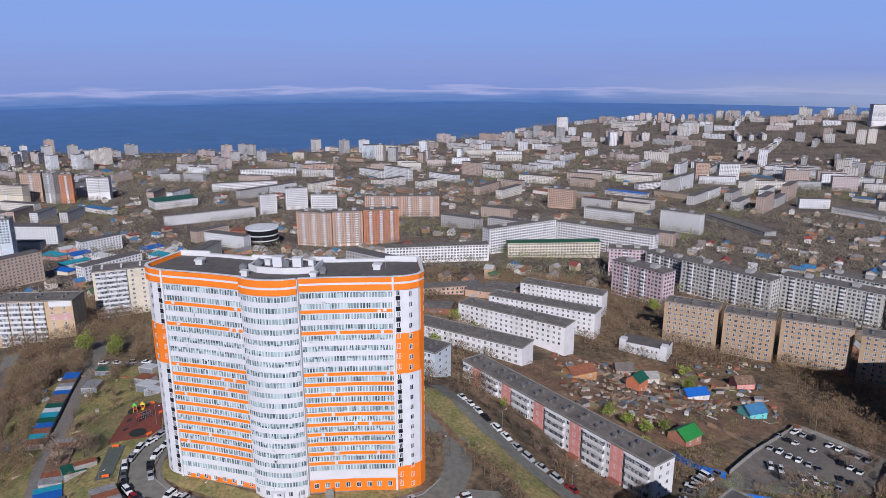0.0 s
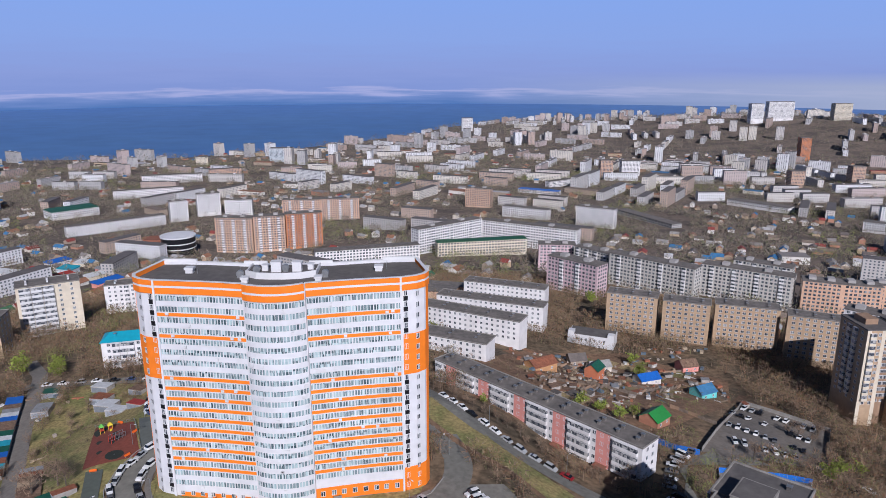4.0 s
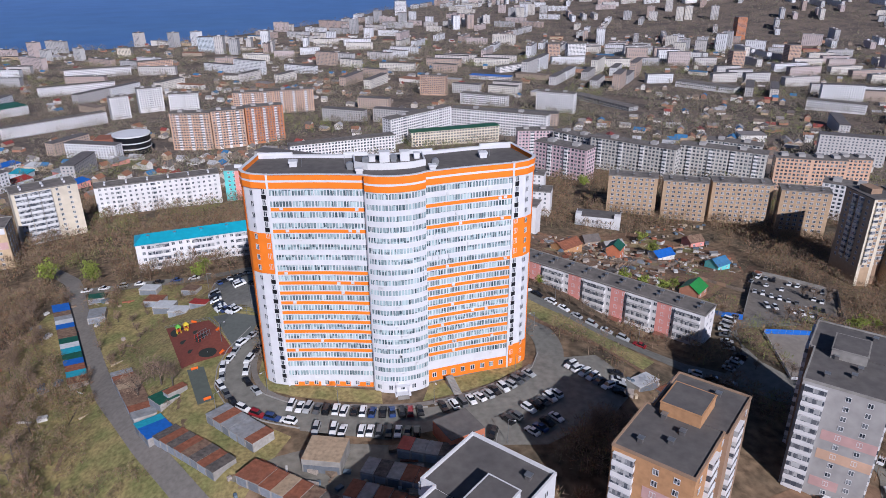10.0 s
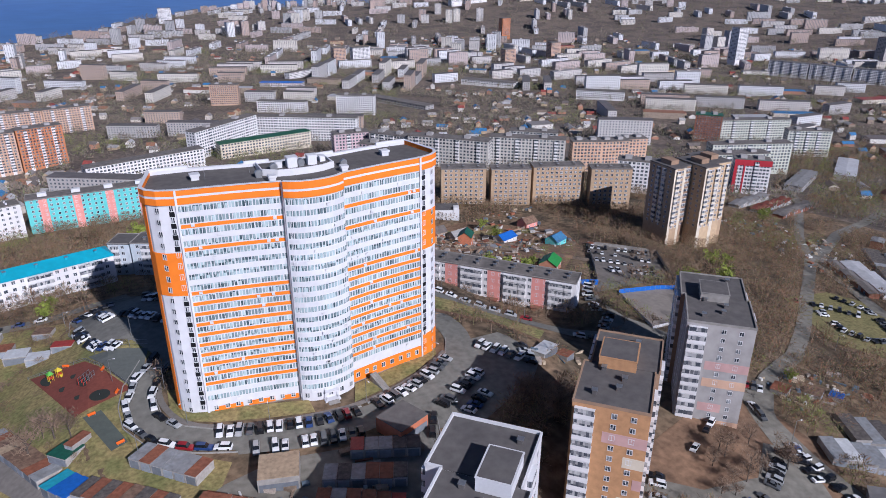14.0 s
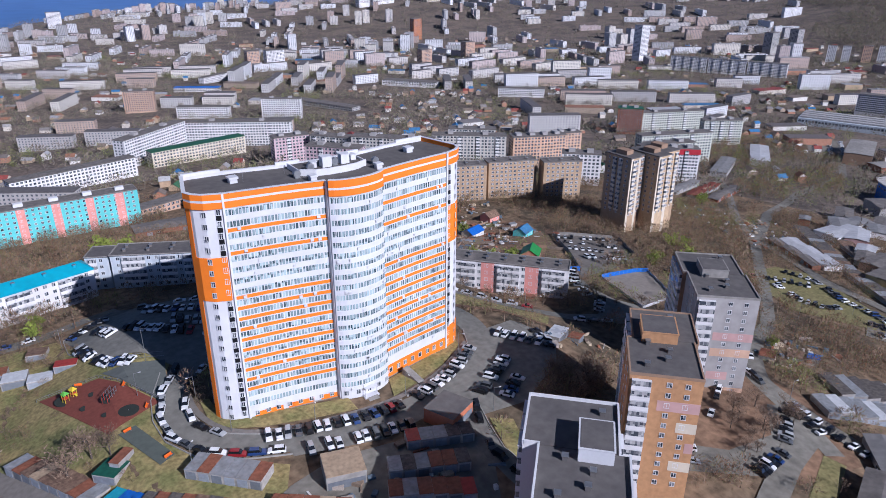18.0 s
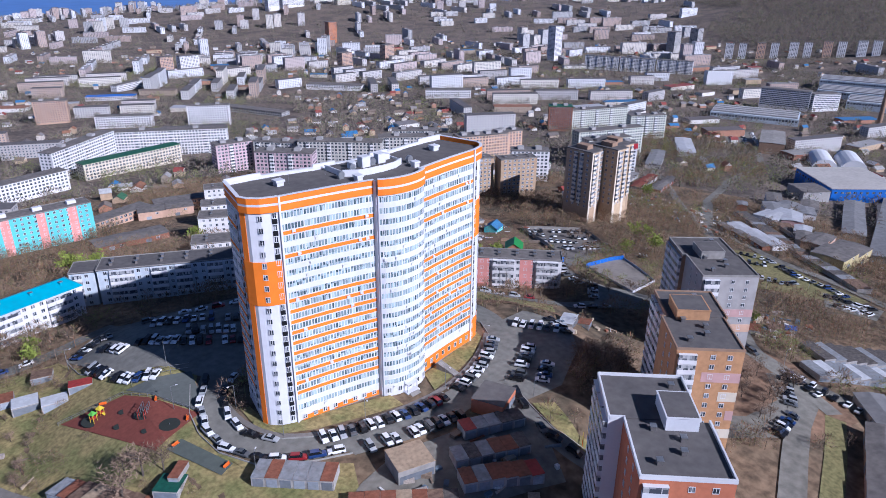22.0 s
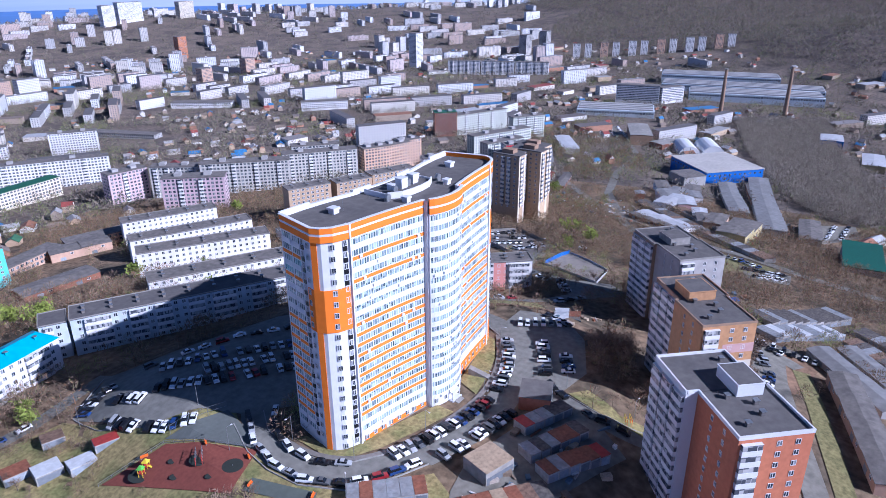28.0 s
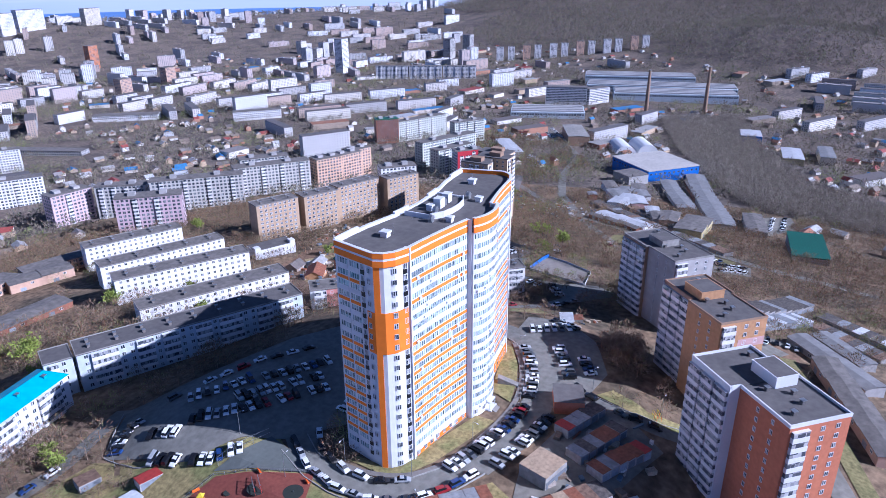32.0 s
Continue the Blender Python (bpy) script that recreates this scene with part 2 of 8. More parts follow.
def ground_sheet():
    rings = list(np.arange(3, 160, 3.0)) + list(np.geomspace(162, 5600, 90))
    n = 300
    v = [(0, 0, ter(0, 0))]
    f = []
    for r in rings:
        for i in range(n):
            a = 2 * math.pi * i / n
            x, y = r * math.cos(a), r * math.sin(a)
            v.append((x, y, ter(x, y)))
    for i in range(n):
        f.append((0, 1 + i, 1 + (i + 1) % n))
    for k in range(len(rings) - 1):
        o, p = 1 + k * n, 1 + (k + 1) * n
        for i in range(n):
            j = (i + 1) % n
            f.append((o + i, p + i, p + j, o + j))
    me = bpy.data.meshes.new("ground")
    me.from_pydata(v, [], f)
    me.materials.append(mat("hill_ground", (0.19, 0.13, 0.08), 0.97, 0.5, 0.35, second=(0.085, 0.068, 0.045), second_scale=0.05, second_amount=0.9, bump=0.5))
    me.materials.append(mat("city_ground", (0.16, 0.125, 0.10), 0.97, 0.35, 0.2, second=(0.095, 0.078, 0.066), second_scale=0.02, second_amount=0.9))
    me.materials.append(mat("leaf_litter", (0.13, 0.10, 0.082), 0.97, 0.35, 0.15, second=(0.085, 0.07, 0.06), second_scale=0.03, second_amount=0.9))
    for p in me.polygons:
        if math.hypot(p.center.x, p.center.y) > 430:
            p.material_index = 2 if forest(p.center.x, p.center.y) else 1
    me.polygons.foreach_set("use_smooth", [True] * len(f))
    return tagged(new("ground", me), "dry spring grass and bare brown soil on a hill", "ground", kind="structure")


def strip(name, pts, width, material, label, category="road", lift=0.14, step=3.0, loop=False):
    """A paved band along a line, laid on the ground."""
    P = [Vector((x, y)) for x, y in pts]
    line = []
    for p, q in zip(P, P[1:]):
        k = max(1, int((q - p).length / step))
        line += [p.lerp(q, i / k) for i in range(k)]
    line.append(P[-1])
    for _ in range(3):
        line = [line[0]] + [(line[i - 1] + line[i] * 2 + line[i + 1]) / 4 for i in range(1, len(line) - 1)] + [line[-1]]
    s = Shape()
    rows = []
    across = max(2, int(width / 3) + 1)
    for i, p in enumerate(line):
        d = (line[min(i + 1, len(line) - 1)] - line[max(i - 1, 0)]).normalized()
        nrm = Vector((-d.y, d.x))
        row = []
        for c in range(across + 1):
            q = p + nrm * width * (c / across - 0.5)
            row.append((q.x, q.y, ter(q.x, q.y) + lift))
        rows.append(row)
    k = len(s.v)
    for row in rows:
        s.v += row
    w = across + 1
    for i in range(len(rows) - 1):
        for c in range(across):
            s.f.append((k + i * w + c, k + (i + 1) * w + c, k + (i + 1) * w + c + 1, k + i * w + c + 1)[::-1])
            s.m.append(0)
    return tagged(part(name, s, material), label, category, kind="structure")


def pad(name, poly, material, label, category="ground", lift=0.13, cell=3.0):
    """A paved or planted patch with the given outline, laid on the ground."""
    bm = bmesh.new()
    vs = [bm.verts.new((x, y, 0)) for x, y in poly]
    bm.faces.new(vs)
    xs, ys = [p[0] for p in poly], [p[1] for p in poly]
    for axis, lo, hi in ((0, min(xs), max(xs)), (1, min(ys), max(ys))):
        k = int((hi - lo) / cell)
        for i in range(1, k + 1):
            co = [0, 0, 0]
            no = [0, 0, 0]
            co[axis], no[axis] = lo + (hi - lo) * i / (k + 1), 1
            bmesh.ops.bisect_plane(bm, geom=bm.verts[:] + bm.edges[:] + bm.faces[:], plane_co=co, plane_no=no)
    for v in bm.verts:
        v.co.z = ter(v.co.x, v.co.y) + lift
    bmesh.ops.recalc_face_normals(bm, faces=bm.faces[:])
    if sum(f.normal.z for f in bm.faces) < 0:
        bmesh.ops.reverse_faces(bm, faces=bm.faces[:])
    me = bpy.data.meshes.new(name)
    bm.to_mesh(me)
    bm.free()
    me.materials.append(material)
    return tagged(new(name, me), label, category, kind="structure")


ground_sheet()


def sea_sheet():
    s = Shape()
    s.face([(-6000, 500, SEA), (6000, 500, SEA), (6000, 6000, SEA), (-6000, 6000, SEA)])
    m = mat("sea_water", (0.06, 0.145, 0.33), 0.6, 0.10, 0.01, second=(0.075, 0.165, 0.34), second_scale=0.0016, spec=0.3)
    return tagged(part("water", s, m), "calm dark blue sea of a wide bay", "sea", kind="structure")


sea_sheet()


def haze_backdrop():
    """A glowing ring painted with low sea mist, haze and cloud on the horizon, and clear sky above it."""
    s = Shape()
    n, r = 96, 4850
    for k in range(n):
        a0, a1 = (2 * math.pi * i / n for i in (k, k + 1))
        zs = [SEA - 30, -60, 0, 60, 140, 260, 420, 700, 1100]
        for z0, z1 in zip(zs, zs[1:]):
            s.face([(r * math.cos(a1), r * math.sin(a1), z0), (r * math.cos(a0), r * math.sin(a0), z0), (r * math.cos(a0), r * math.sin(a0), z1), (r * math.cos(a1), r * math.sin(a1), z1)])
    m = bpy.data.materials.new("painted_horizon_mist")
    m.use_nodes = True
    t = m.node_tree
    nd, l = t.nodes, t.links
    nd.remove(nd["Principled BSDF"])
    geo = nd.new("ShaderNodeNewGeometry")
    sep = nd.new("ShaderNodeSeparateXYZ")
    l.new(geo.outputs["Position"], sep.inputs[0])
    sc = nd.new("ShaderNodeVectorMath")
    sc.operation = "MULTIPLY"
    sc.inputs[1].default_value = (0.0021, 0.0021, 0.03)
    l.new(geo.outputs["Position"], sc.inputs[0])
    nz = nd.new("ShaderNodeTexNoise")
    nz.inputs["Scale"].default_value, nz.inputs["Detail"].default_value = 1.0, 6
    l.new(sc.outputs[0], nz.inputs["Vector"])
    ramp = nd.new("ShaderNodeValToRGB")
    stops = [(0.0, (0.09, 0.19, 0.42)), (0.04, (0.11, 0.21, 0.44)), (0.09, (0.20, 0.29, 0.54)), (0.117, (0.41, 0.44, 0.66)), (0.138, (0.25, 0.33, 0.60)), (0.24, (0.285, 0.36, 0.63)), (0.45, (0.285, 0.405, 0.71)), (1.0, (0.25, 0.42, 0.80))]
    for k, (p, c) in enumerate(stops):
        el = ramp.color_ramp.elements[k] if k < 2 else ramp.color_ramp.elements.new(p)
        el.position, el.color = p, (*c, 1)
    add = nd.new("ShaderNodeMath")
    add.operation = "MULTIPLY_ADD"
    add.inputs[1].default_value, add.inputs[2].default_value = 130, -65
    l.new(nz.outputs[0], add.inputs[0])
    ad2 = nd.new("ShaderNodeMath")
    l.new(add.outputs[0], ad2.inputs[0])
    l.new(sep.outputs[2], ad2.inputs[1])
    mr = nd.new("ShaderNodeMapRange")
    mr.inputs[1].default_value, mr.inputs[2].default_value = -170, 900
    l.new(ad2.outputs[0], mr.inputs[0])
    l.new(mr.outputs[0], ramp.inputs[0])
    # low eastern part mixed paler: brighter sea haze painted into the glow
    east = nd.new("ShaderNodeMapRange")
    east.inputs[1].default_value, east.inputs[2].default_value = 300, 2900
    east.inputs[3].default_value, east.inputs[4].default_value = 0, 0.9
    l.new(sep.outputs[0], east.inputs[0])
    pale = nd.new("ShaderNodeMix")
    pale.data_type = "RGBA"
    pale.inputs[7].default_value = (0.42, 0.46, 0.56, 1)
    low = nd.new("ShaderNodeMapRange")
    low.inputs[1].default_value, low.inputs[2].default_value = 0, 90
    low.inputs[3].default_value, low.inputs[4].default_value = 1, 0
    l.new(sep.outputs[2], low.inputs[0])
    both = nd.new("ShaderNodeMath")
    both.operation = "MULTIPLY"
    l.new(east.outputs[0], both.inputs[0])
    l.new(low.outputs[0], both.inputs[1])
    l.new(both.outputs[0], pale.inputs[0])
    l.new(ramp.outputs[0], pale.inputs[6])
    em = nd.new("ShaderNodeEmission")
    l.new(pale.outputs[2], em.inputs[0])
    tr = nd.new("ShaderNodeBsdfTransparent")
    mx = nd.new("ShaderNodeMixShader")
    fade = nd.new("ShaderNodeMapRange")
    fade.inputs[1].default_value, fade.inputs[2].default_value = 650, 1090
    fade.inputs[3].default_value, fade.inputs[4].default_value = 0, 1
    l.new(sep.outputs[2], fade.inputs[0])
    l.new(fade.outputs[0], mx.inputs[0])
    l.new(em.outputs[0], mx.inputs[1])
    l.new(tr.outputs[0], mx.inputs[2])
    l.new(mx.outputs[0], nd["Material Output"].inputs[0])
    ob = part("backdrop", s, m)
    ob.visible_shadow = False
    return tagged(ob, "glowing backdrop painted with pale mist and thin cloud over the sea horizon", "sky", kind="structure")


haze_backdrop()

# ---- blocks of flats ----
def frame_of(a, b):
    """The pose of a wall that runs from a to b as seen from outside: x along it, y inwards."""
    d = Vector((b[0] - a[0], b[1] - a[1]))
    return Matrix.Translation((a[0], a[1], 0)) @ Matrix.Rotation(math.atan2(d.y, d.x), 4, "Z"), d.length


_windows = {}


def window_mesh(w, h, panes=2, frame_mat=None):
    """A window in one piece: a frame 8 cm proud of the wall, panes set back in it."""
    frame_mat = frame_mat or M_FRAME
    key = (round(w, 2), round(h, 2), panes, frame_mat.name)
    if key not in _windows:
        b, out, deep = 0.1, -0.09, -0.02
        xs = [-w / 2]
        for i in range(panes):
            xs += [-w / 2 + b + (w - b) * i / panes, -w / 2 + (w - b) * (i + 1) / panes]
        xs.append(w / 2)
        zs = [0, b, h - b, h]
        v, f, mi, at = [], [], [], {}

        def vert(x, y, z):
            k = (round(x, 4), round(y, 4), round(z, 4))
            if k not in at:
                at[k] = len(v)
                v.append((x, y, z))
            return at[k]

        def quad(p, slot):
            f.append(tuple(vert(*q) for q in p))
            mi.append(slot)

        for i in range(len(xs) - 1):
            for j in range(3):
                x0, x1, z0, z1 = xs[i], xs[i + 1], zs[j], zs[j + 1]
                if j == 1 and i % 2 == 1:
                    c = [(x0, z0), (x1, z0), (x1, z1), (x0, z1)]
                    quad([(x, deep, z) for x, z in c], 1)
                    for (xa, za), (xb, zb) in zip(c, c[1:] + c[:1]):
                        quad([(xa, out, za), (xb, out, zb), (xb, deep, zb), (xa, deep, za)], 0)
                else:
                    quad([(x0, out, z0), (x1, out, z0), (x1, out, z1), (x0, out, z1)], 0)
        for i in range(len(xs) - 1):
            quad([(xs[i], 0, 0), (xs[i + 1], 0, 0), (xs[i + 1], out, 0), (xs[i], out, 0)], 0)
            quad([(xs[i], out, h), (xs[i + 1], out, h), (xs[i + 1], 0, h), (xs[i], 0, h)], 0)
        me = bpy.data.meshes.new("window")
        me.from_pydata(v, [], f)
        me.materials.append(frame_mat)
        me.materials.append(M_GLASS)
        me.polygons.foreach_set("material_index", mi)
        _windows[key] = me
    return _windows[key]


_balconies = {}


def balcony_mesh(w, depth, front, glazed):
    """A balcony in one piece: a parapet box and, where glazed, a glass box on it with its own lid."""
    key = (round(w, 1), depth, front.name, glazed)
    if key not in _balconies:
        hw, top = w / 2, 2.5 if glazed else 1.05
        n = max(3, int(w / 0.8))
        v, f, mi = [], [], []

        def ring(z, d):
            k = len(v)
            pts = [(-hw + d, 0, z)] + [(-hw + d + (w - 2 * d) * i / n, -depth + d, z) for i in range(n + 1)] + [(hw - d, 0, z)]
            v.extend(pts)
            return list(range(k, k + len(pts)))

        rows = [(ring(-0.15, 0), 0), (ring(1.0, 0), 0)]
        if glazed:
            rows += [(ring(1.0, 0.06), 2), (ring(2.4, 0.06), 3), (ring(2.4, 0), 2), (ring(top, 0), 2)]
        for (a, _), (b2, slot) in zip(rows, rows[1:]):
            for i in range(len(a) - 1):
                f.append((a[i], a[i + 1], b2[i + 1], b2[i]))
                mi.append(slot)
        f.append(tuple(rows[-1][0]) if glazed else tuple(rows[0][0]))
        mi.append(2 if glazed else 1)
        f.append(tuple(reversed(rows[0][0])))
        mi.append(1)
        me = bpy.data.meshes.new("balcony")
        me.from_pydata(v, [], f)
        for x in (front, M_CONCRETE, M_FRAME, M_GLASS_BALCONY):
            me.materials.append(x)
        me.polygons.foreach_set("material_index", mi)
        _balconies[key] = me
    return _balconies[key]


def facade(house, a, b, z0, floors, storey, pitch, win=(1.4, 1.45), balcony_at=(), balcony=None, skip=(), first=0, sill=0.95, margin=1.6):
    """Windows and balconies of one wall, column by column."""
    m, length = frame_of(a, b)
    n = max(1, int((length - 2 * margin) / pitch + 0.5))
    step = (length - 2 * margin) / n
    for c in range(n):
        if c in skip or (c - n) in skip:
            continue
        x = margin + step * (c + 0.5)
        for k in range(first, floors):
            z = z0 + k * storey
            if balcony is not None and c in balcony_at and k > 0:
                part("balcony", balcony, None, house, m=m @ Matrix.Translation((x, 0, z)))
            else:
                part("window", window_mesh(*win), None, house, m=m @ Matrix.Translation((x, 0, z + sill)))
    return n


def rect(p, q, depth):
    """The corners, counter-clockwise, of a house whose front runs from p to q (seen from outside, left to right)."""
    p, q = Vector(p), Vector(q)
    d = (q - p).normalized()
    nrm = Vector((-d.y, d.x))
    return [tuple(p), tuple(q), tuple(q + nrm * depth), tuple(p + nrm * depth)]


def vent_mesh():
    s = Shape()
    s.box(-0.5, -0.5, 0, 0.5, 0.5, 1.1, 0)
    s.box(-0.65, -0.65, 1.1, 0.65, 0.65, 1.25, 1)
    return s


def flat_block(name, label, p, q, depth, top, floors, wall, storey=2.8, pitch=3.0, sides=(1, 1, 1, 1), balcony_at=(), balcony=None, roof=None, vents=4, pitched=0.0, group="", balcony_back=(), trim=None, category="apartment block", win=(1.4, 1.45), vent_mat=None):
    c = rect(p, q, depth)
    z1 = top
    z0 = z1 - floors * storey - 0.9
    low = min(z0, min(ter(*x) for x in c)) - 1.0
    house = thing(name, label, category, group)
    s = Shape()
    s.prism(c, low, z1, 0)
    outer_wall = part("wall", s, [wall], house)
    s = Shape()
    if pitched:
        m, L = frame_of(p, q)
        o = 0.5
        pts = [(-o, -o, z1), (L + o, -o, z1), (L + o, depth + o, z1), (-o, depth + o, z1), (3, depth / 2, z1 + pitched), (L - 3, depth / 2, z1 + pitched)]
        pts = [tuple(m @ Vector(x)) for x in pts]
        for f in ((0, 1, 5, 4), (1, 2, 5), (2, 3, 4, 5), (3, 0, 4), (3, 2, 1, 0)):
            s.face([pts[i] for i in f])
    else:
        m, L = frame_of(p, q)
        s.box(-0.25, -0.25, z1, L + 0.25, depth + 0.25, z1 + 0.25, 0, m=m)
    deck = part("roof", s, [roof or M_ROOF_OLD], house)
    if not pitched:
        s = Shape()
        loops = [[tuple(m @ Vector((x, y, z))) for x, y in ((-0.25 + e, -0.25 + e), (L + 0.25 - e, -0.25 + e), (L + 0.25 - e, depth + 0.25 - e), (-0.25 + e, depth + 0.25 - e))] for e, z in ((0, z1 + 0.25), (0, z1 + 0.55), (0.25, z1 + 0.55), (0.25, z1 + 0.25))]
        s.v = [p for loop in loops for p in loop]
        for r in range(3):
            for i in range(4):
                j = (i + 1) % 4
                s.f.append((4 * r + i, 4 * r + j, 4 * r + 4 + j, 4 * r + 4 + i))
                s.m.append(0)
        part("parapet", s, [trim or M_CONCRETE], deck)
    vm = vent_mesh().mesh("vent", [vent_mat or M_ROOF_OLD, M_METAL]) if vents else None
    for k in range(vents):
        x = L * (k + 0.5) / vents
        for y in ((depth * 0.33, depth * 0.66) if not pitched else (depth * 0.3,)):
            lift = z1 + (0.25 if not pitched else pitched * 0.55)
            part("vent", vm, None, deck, m=m @ Matrix.Translation((x, y, lift)))
    zf = z1 - floors * storey - 0.1
    for i in range(4):
        if sides[i]:
            a, b = c[i], c[(i + 1) % 4]
            facade(outer_wall, a, b, zf, floors, storey, pitch if i % 2 == 0 else 4.2, win, (balcony_at if i == 0 else balcony_back if i == 2 else ()), balcony, margin=1.4)
    return house

# ---- the orange and white tower ----
STOREY = 2.975
FLOORS = 20
CROWN0, CROWN1, CROWN2, PARAPET, DECK = 59.5, 61.1, 61.7, 63.1, 61.9
BAY = [(7.5 * math.sin(u) / math.sin(1.0), -16.2 - 2.2 * (math.cos(u) - math.cos(1.0)) / (1 - math.cos(1.0))) for u in (-1.0, -0.8, -0.6, -0.4, -0.2, 0, 0.2, 0.4, 0.6, 0.8, 1.0)]
LEFT_WING = [(-31.6, -10.4), (-25.5, -11.2), (-19.5, -12.1), (-13.5, -13.2), (-7.5, -14.5)]
RIGHT_WING = [(-x, y) for x, y in reversed(LEFT_WING)]
LEFT_CORNER = [(-38.6, -4.6), (-37.7, -7.0), (-35.6, -8.9), (-31.6, -10.4)]
RIGHT_CORNER = [(-x, y) for x, y in reversed(LEFT_CORNER)]
REAR = [(35.5, 8.6), (29, 8.4), (22, 7.6), (12, 5.6), (0, 4.6), (-12, 5.6), (-22, 7.6), (-29, 8.4), (-35.5, 8.6)]
LEFT_END = [REAR[-1], LEFT_CORNER[0]]
RIGHT_END = [RIGHT_CORNER[-1], REAR[0]]
OUTLINE = LEFT_CORNER[:-1] + LEFT_WING + BAY + RIGHT_WING + RIGHT_CORNER[1:] + REAR


def band(line, z0, z1, out, inn, slot, s):
    """A strip that follows a line of the facade, from out metres proud to inn metres behind it."""
    P = [Vector(p) for p in line]
    N = []
    for i in range(len(P)):
        d = (P[min(i + 1, len(P) - 1)] - P[max(i - 1, 0)]).normalized()
        N.append(Vector((d.y, -d.x)))
    o = [tuple(p + n * out) for p, n in zip(P, N)]
    k = [tuple(p - n * inn) for p, n in zip(P, N)]
    s.prism(o + k[::-1], z0, z1, slot, bottom=True)
    return s


def along(line, step):
    """Even places along a line with the heading there."""
    P = [Vector(p) for p in line]
    total = sum((b - a).length for a, b in zip(P, P[1:]))
    n = max(1, round(total / step))
    out, want, done = [], [total * i / n for i in range(n + 1)], 0.0
    k = 0
    for a, b in zip(P, P[1:]):
        L = (b - a).length
        while k <= n and want[k] <= done + L + 1e-6:
            out.append((a.lerp(b, min(1.0, (want[k] - done) / L)), math.atan2(b.y - a.y, b.x - a.x)))
            k += 1
        done += L
    return out


def cut(line, f0, f1):
    """The part of a line between two shares of its length."""
    pts = along(line, 0.5)
    n = len(pts) - 1
    sub = [tuple(p) for p, _ in pts[round(f0 * n) : round(f1 * n) + 1]]
    return sub


def spot(line, f):
    """The pose on a line at a share of its length: x along the wall, y inwards."""
    pts = along(line, 0.25)
    p, a = pts[min(len(pts) - 1, round(f * (len(pts) - 1)))]
    return Matrix.Translation((p.x, p.y, 0)) @ Matrix.Rotation(a, 4, "Z")


def ribbon(line, z0, z1, pane):
    """Glazing of one floor of balconies: mullions, rails and single panes."""
    s = Shape()
    pts = along(line, pane)
    for k, ((p, a), (q, _)) in enumerate(zip(pts, pts[1:])):
        d = (q - p).normalized()
        L = (q - p).length
        m = Matrix.Translation((p.x, p.y, 0)) @ Matrix.Rotation(math.atan2(d.y, d.x), 4, "Z")
        wide = 0.30 if k % 7 == 0 else 0.17
        s.box(0, -0.10, z0, wide, 0.05, z1, 0, m=m)
        s.face([m @ Vector(c) for c in ((wide, -0.03, z0 + 0.08), (L, -0.03, z0 + 0.08), (L, -0.03, z1 - 0.1), (wide, -0.03, z1 - 0.1))], 1)
    band(line, z0, z0 + 0.28, 0.1, 0.05, 0, s)
    band(line, z1 - 0.3, z1, 0.1, 0.05, 0, s)
    return s


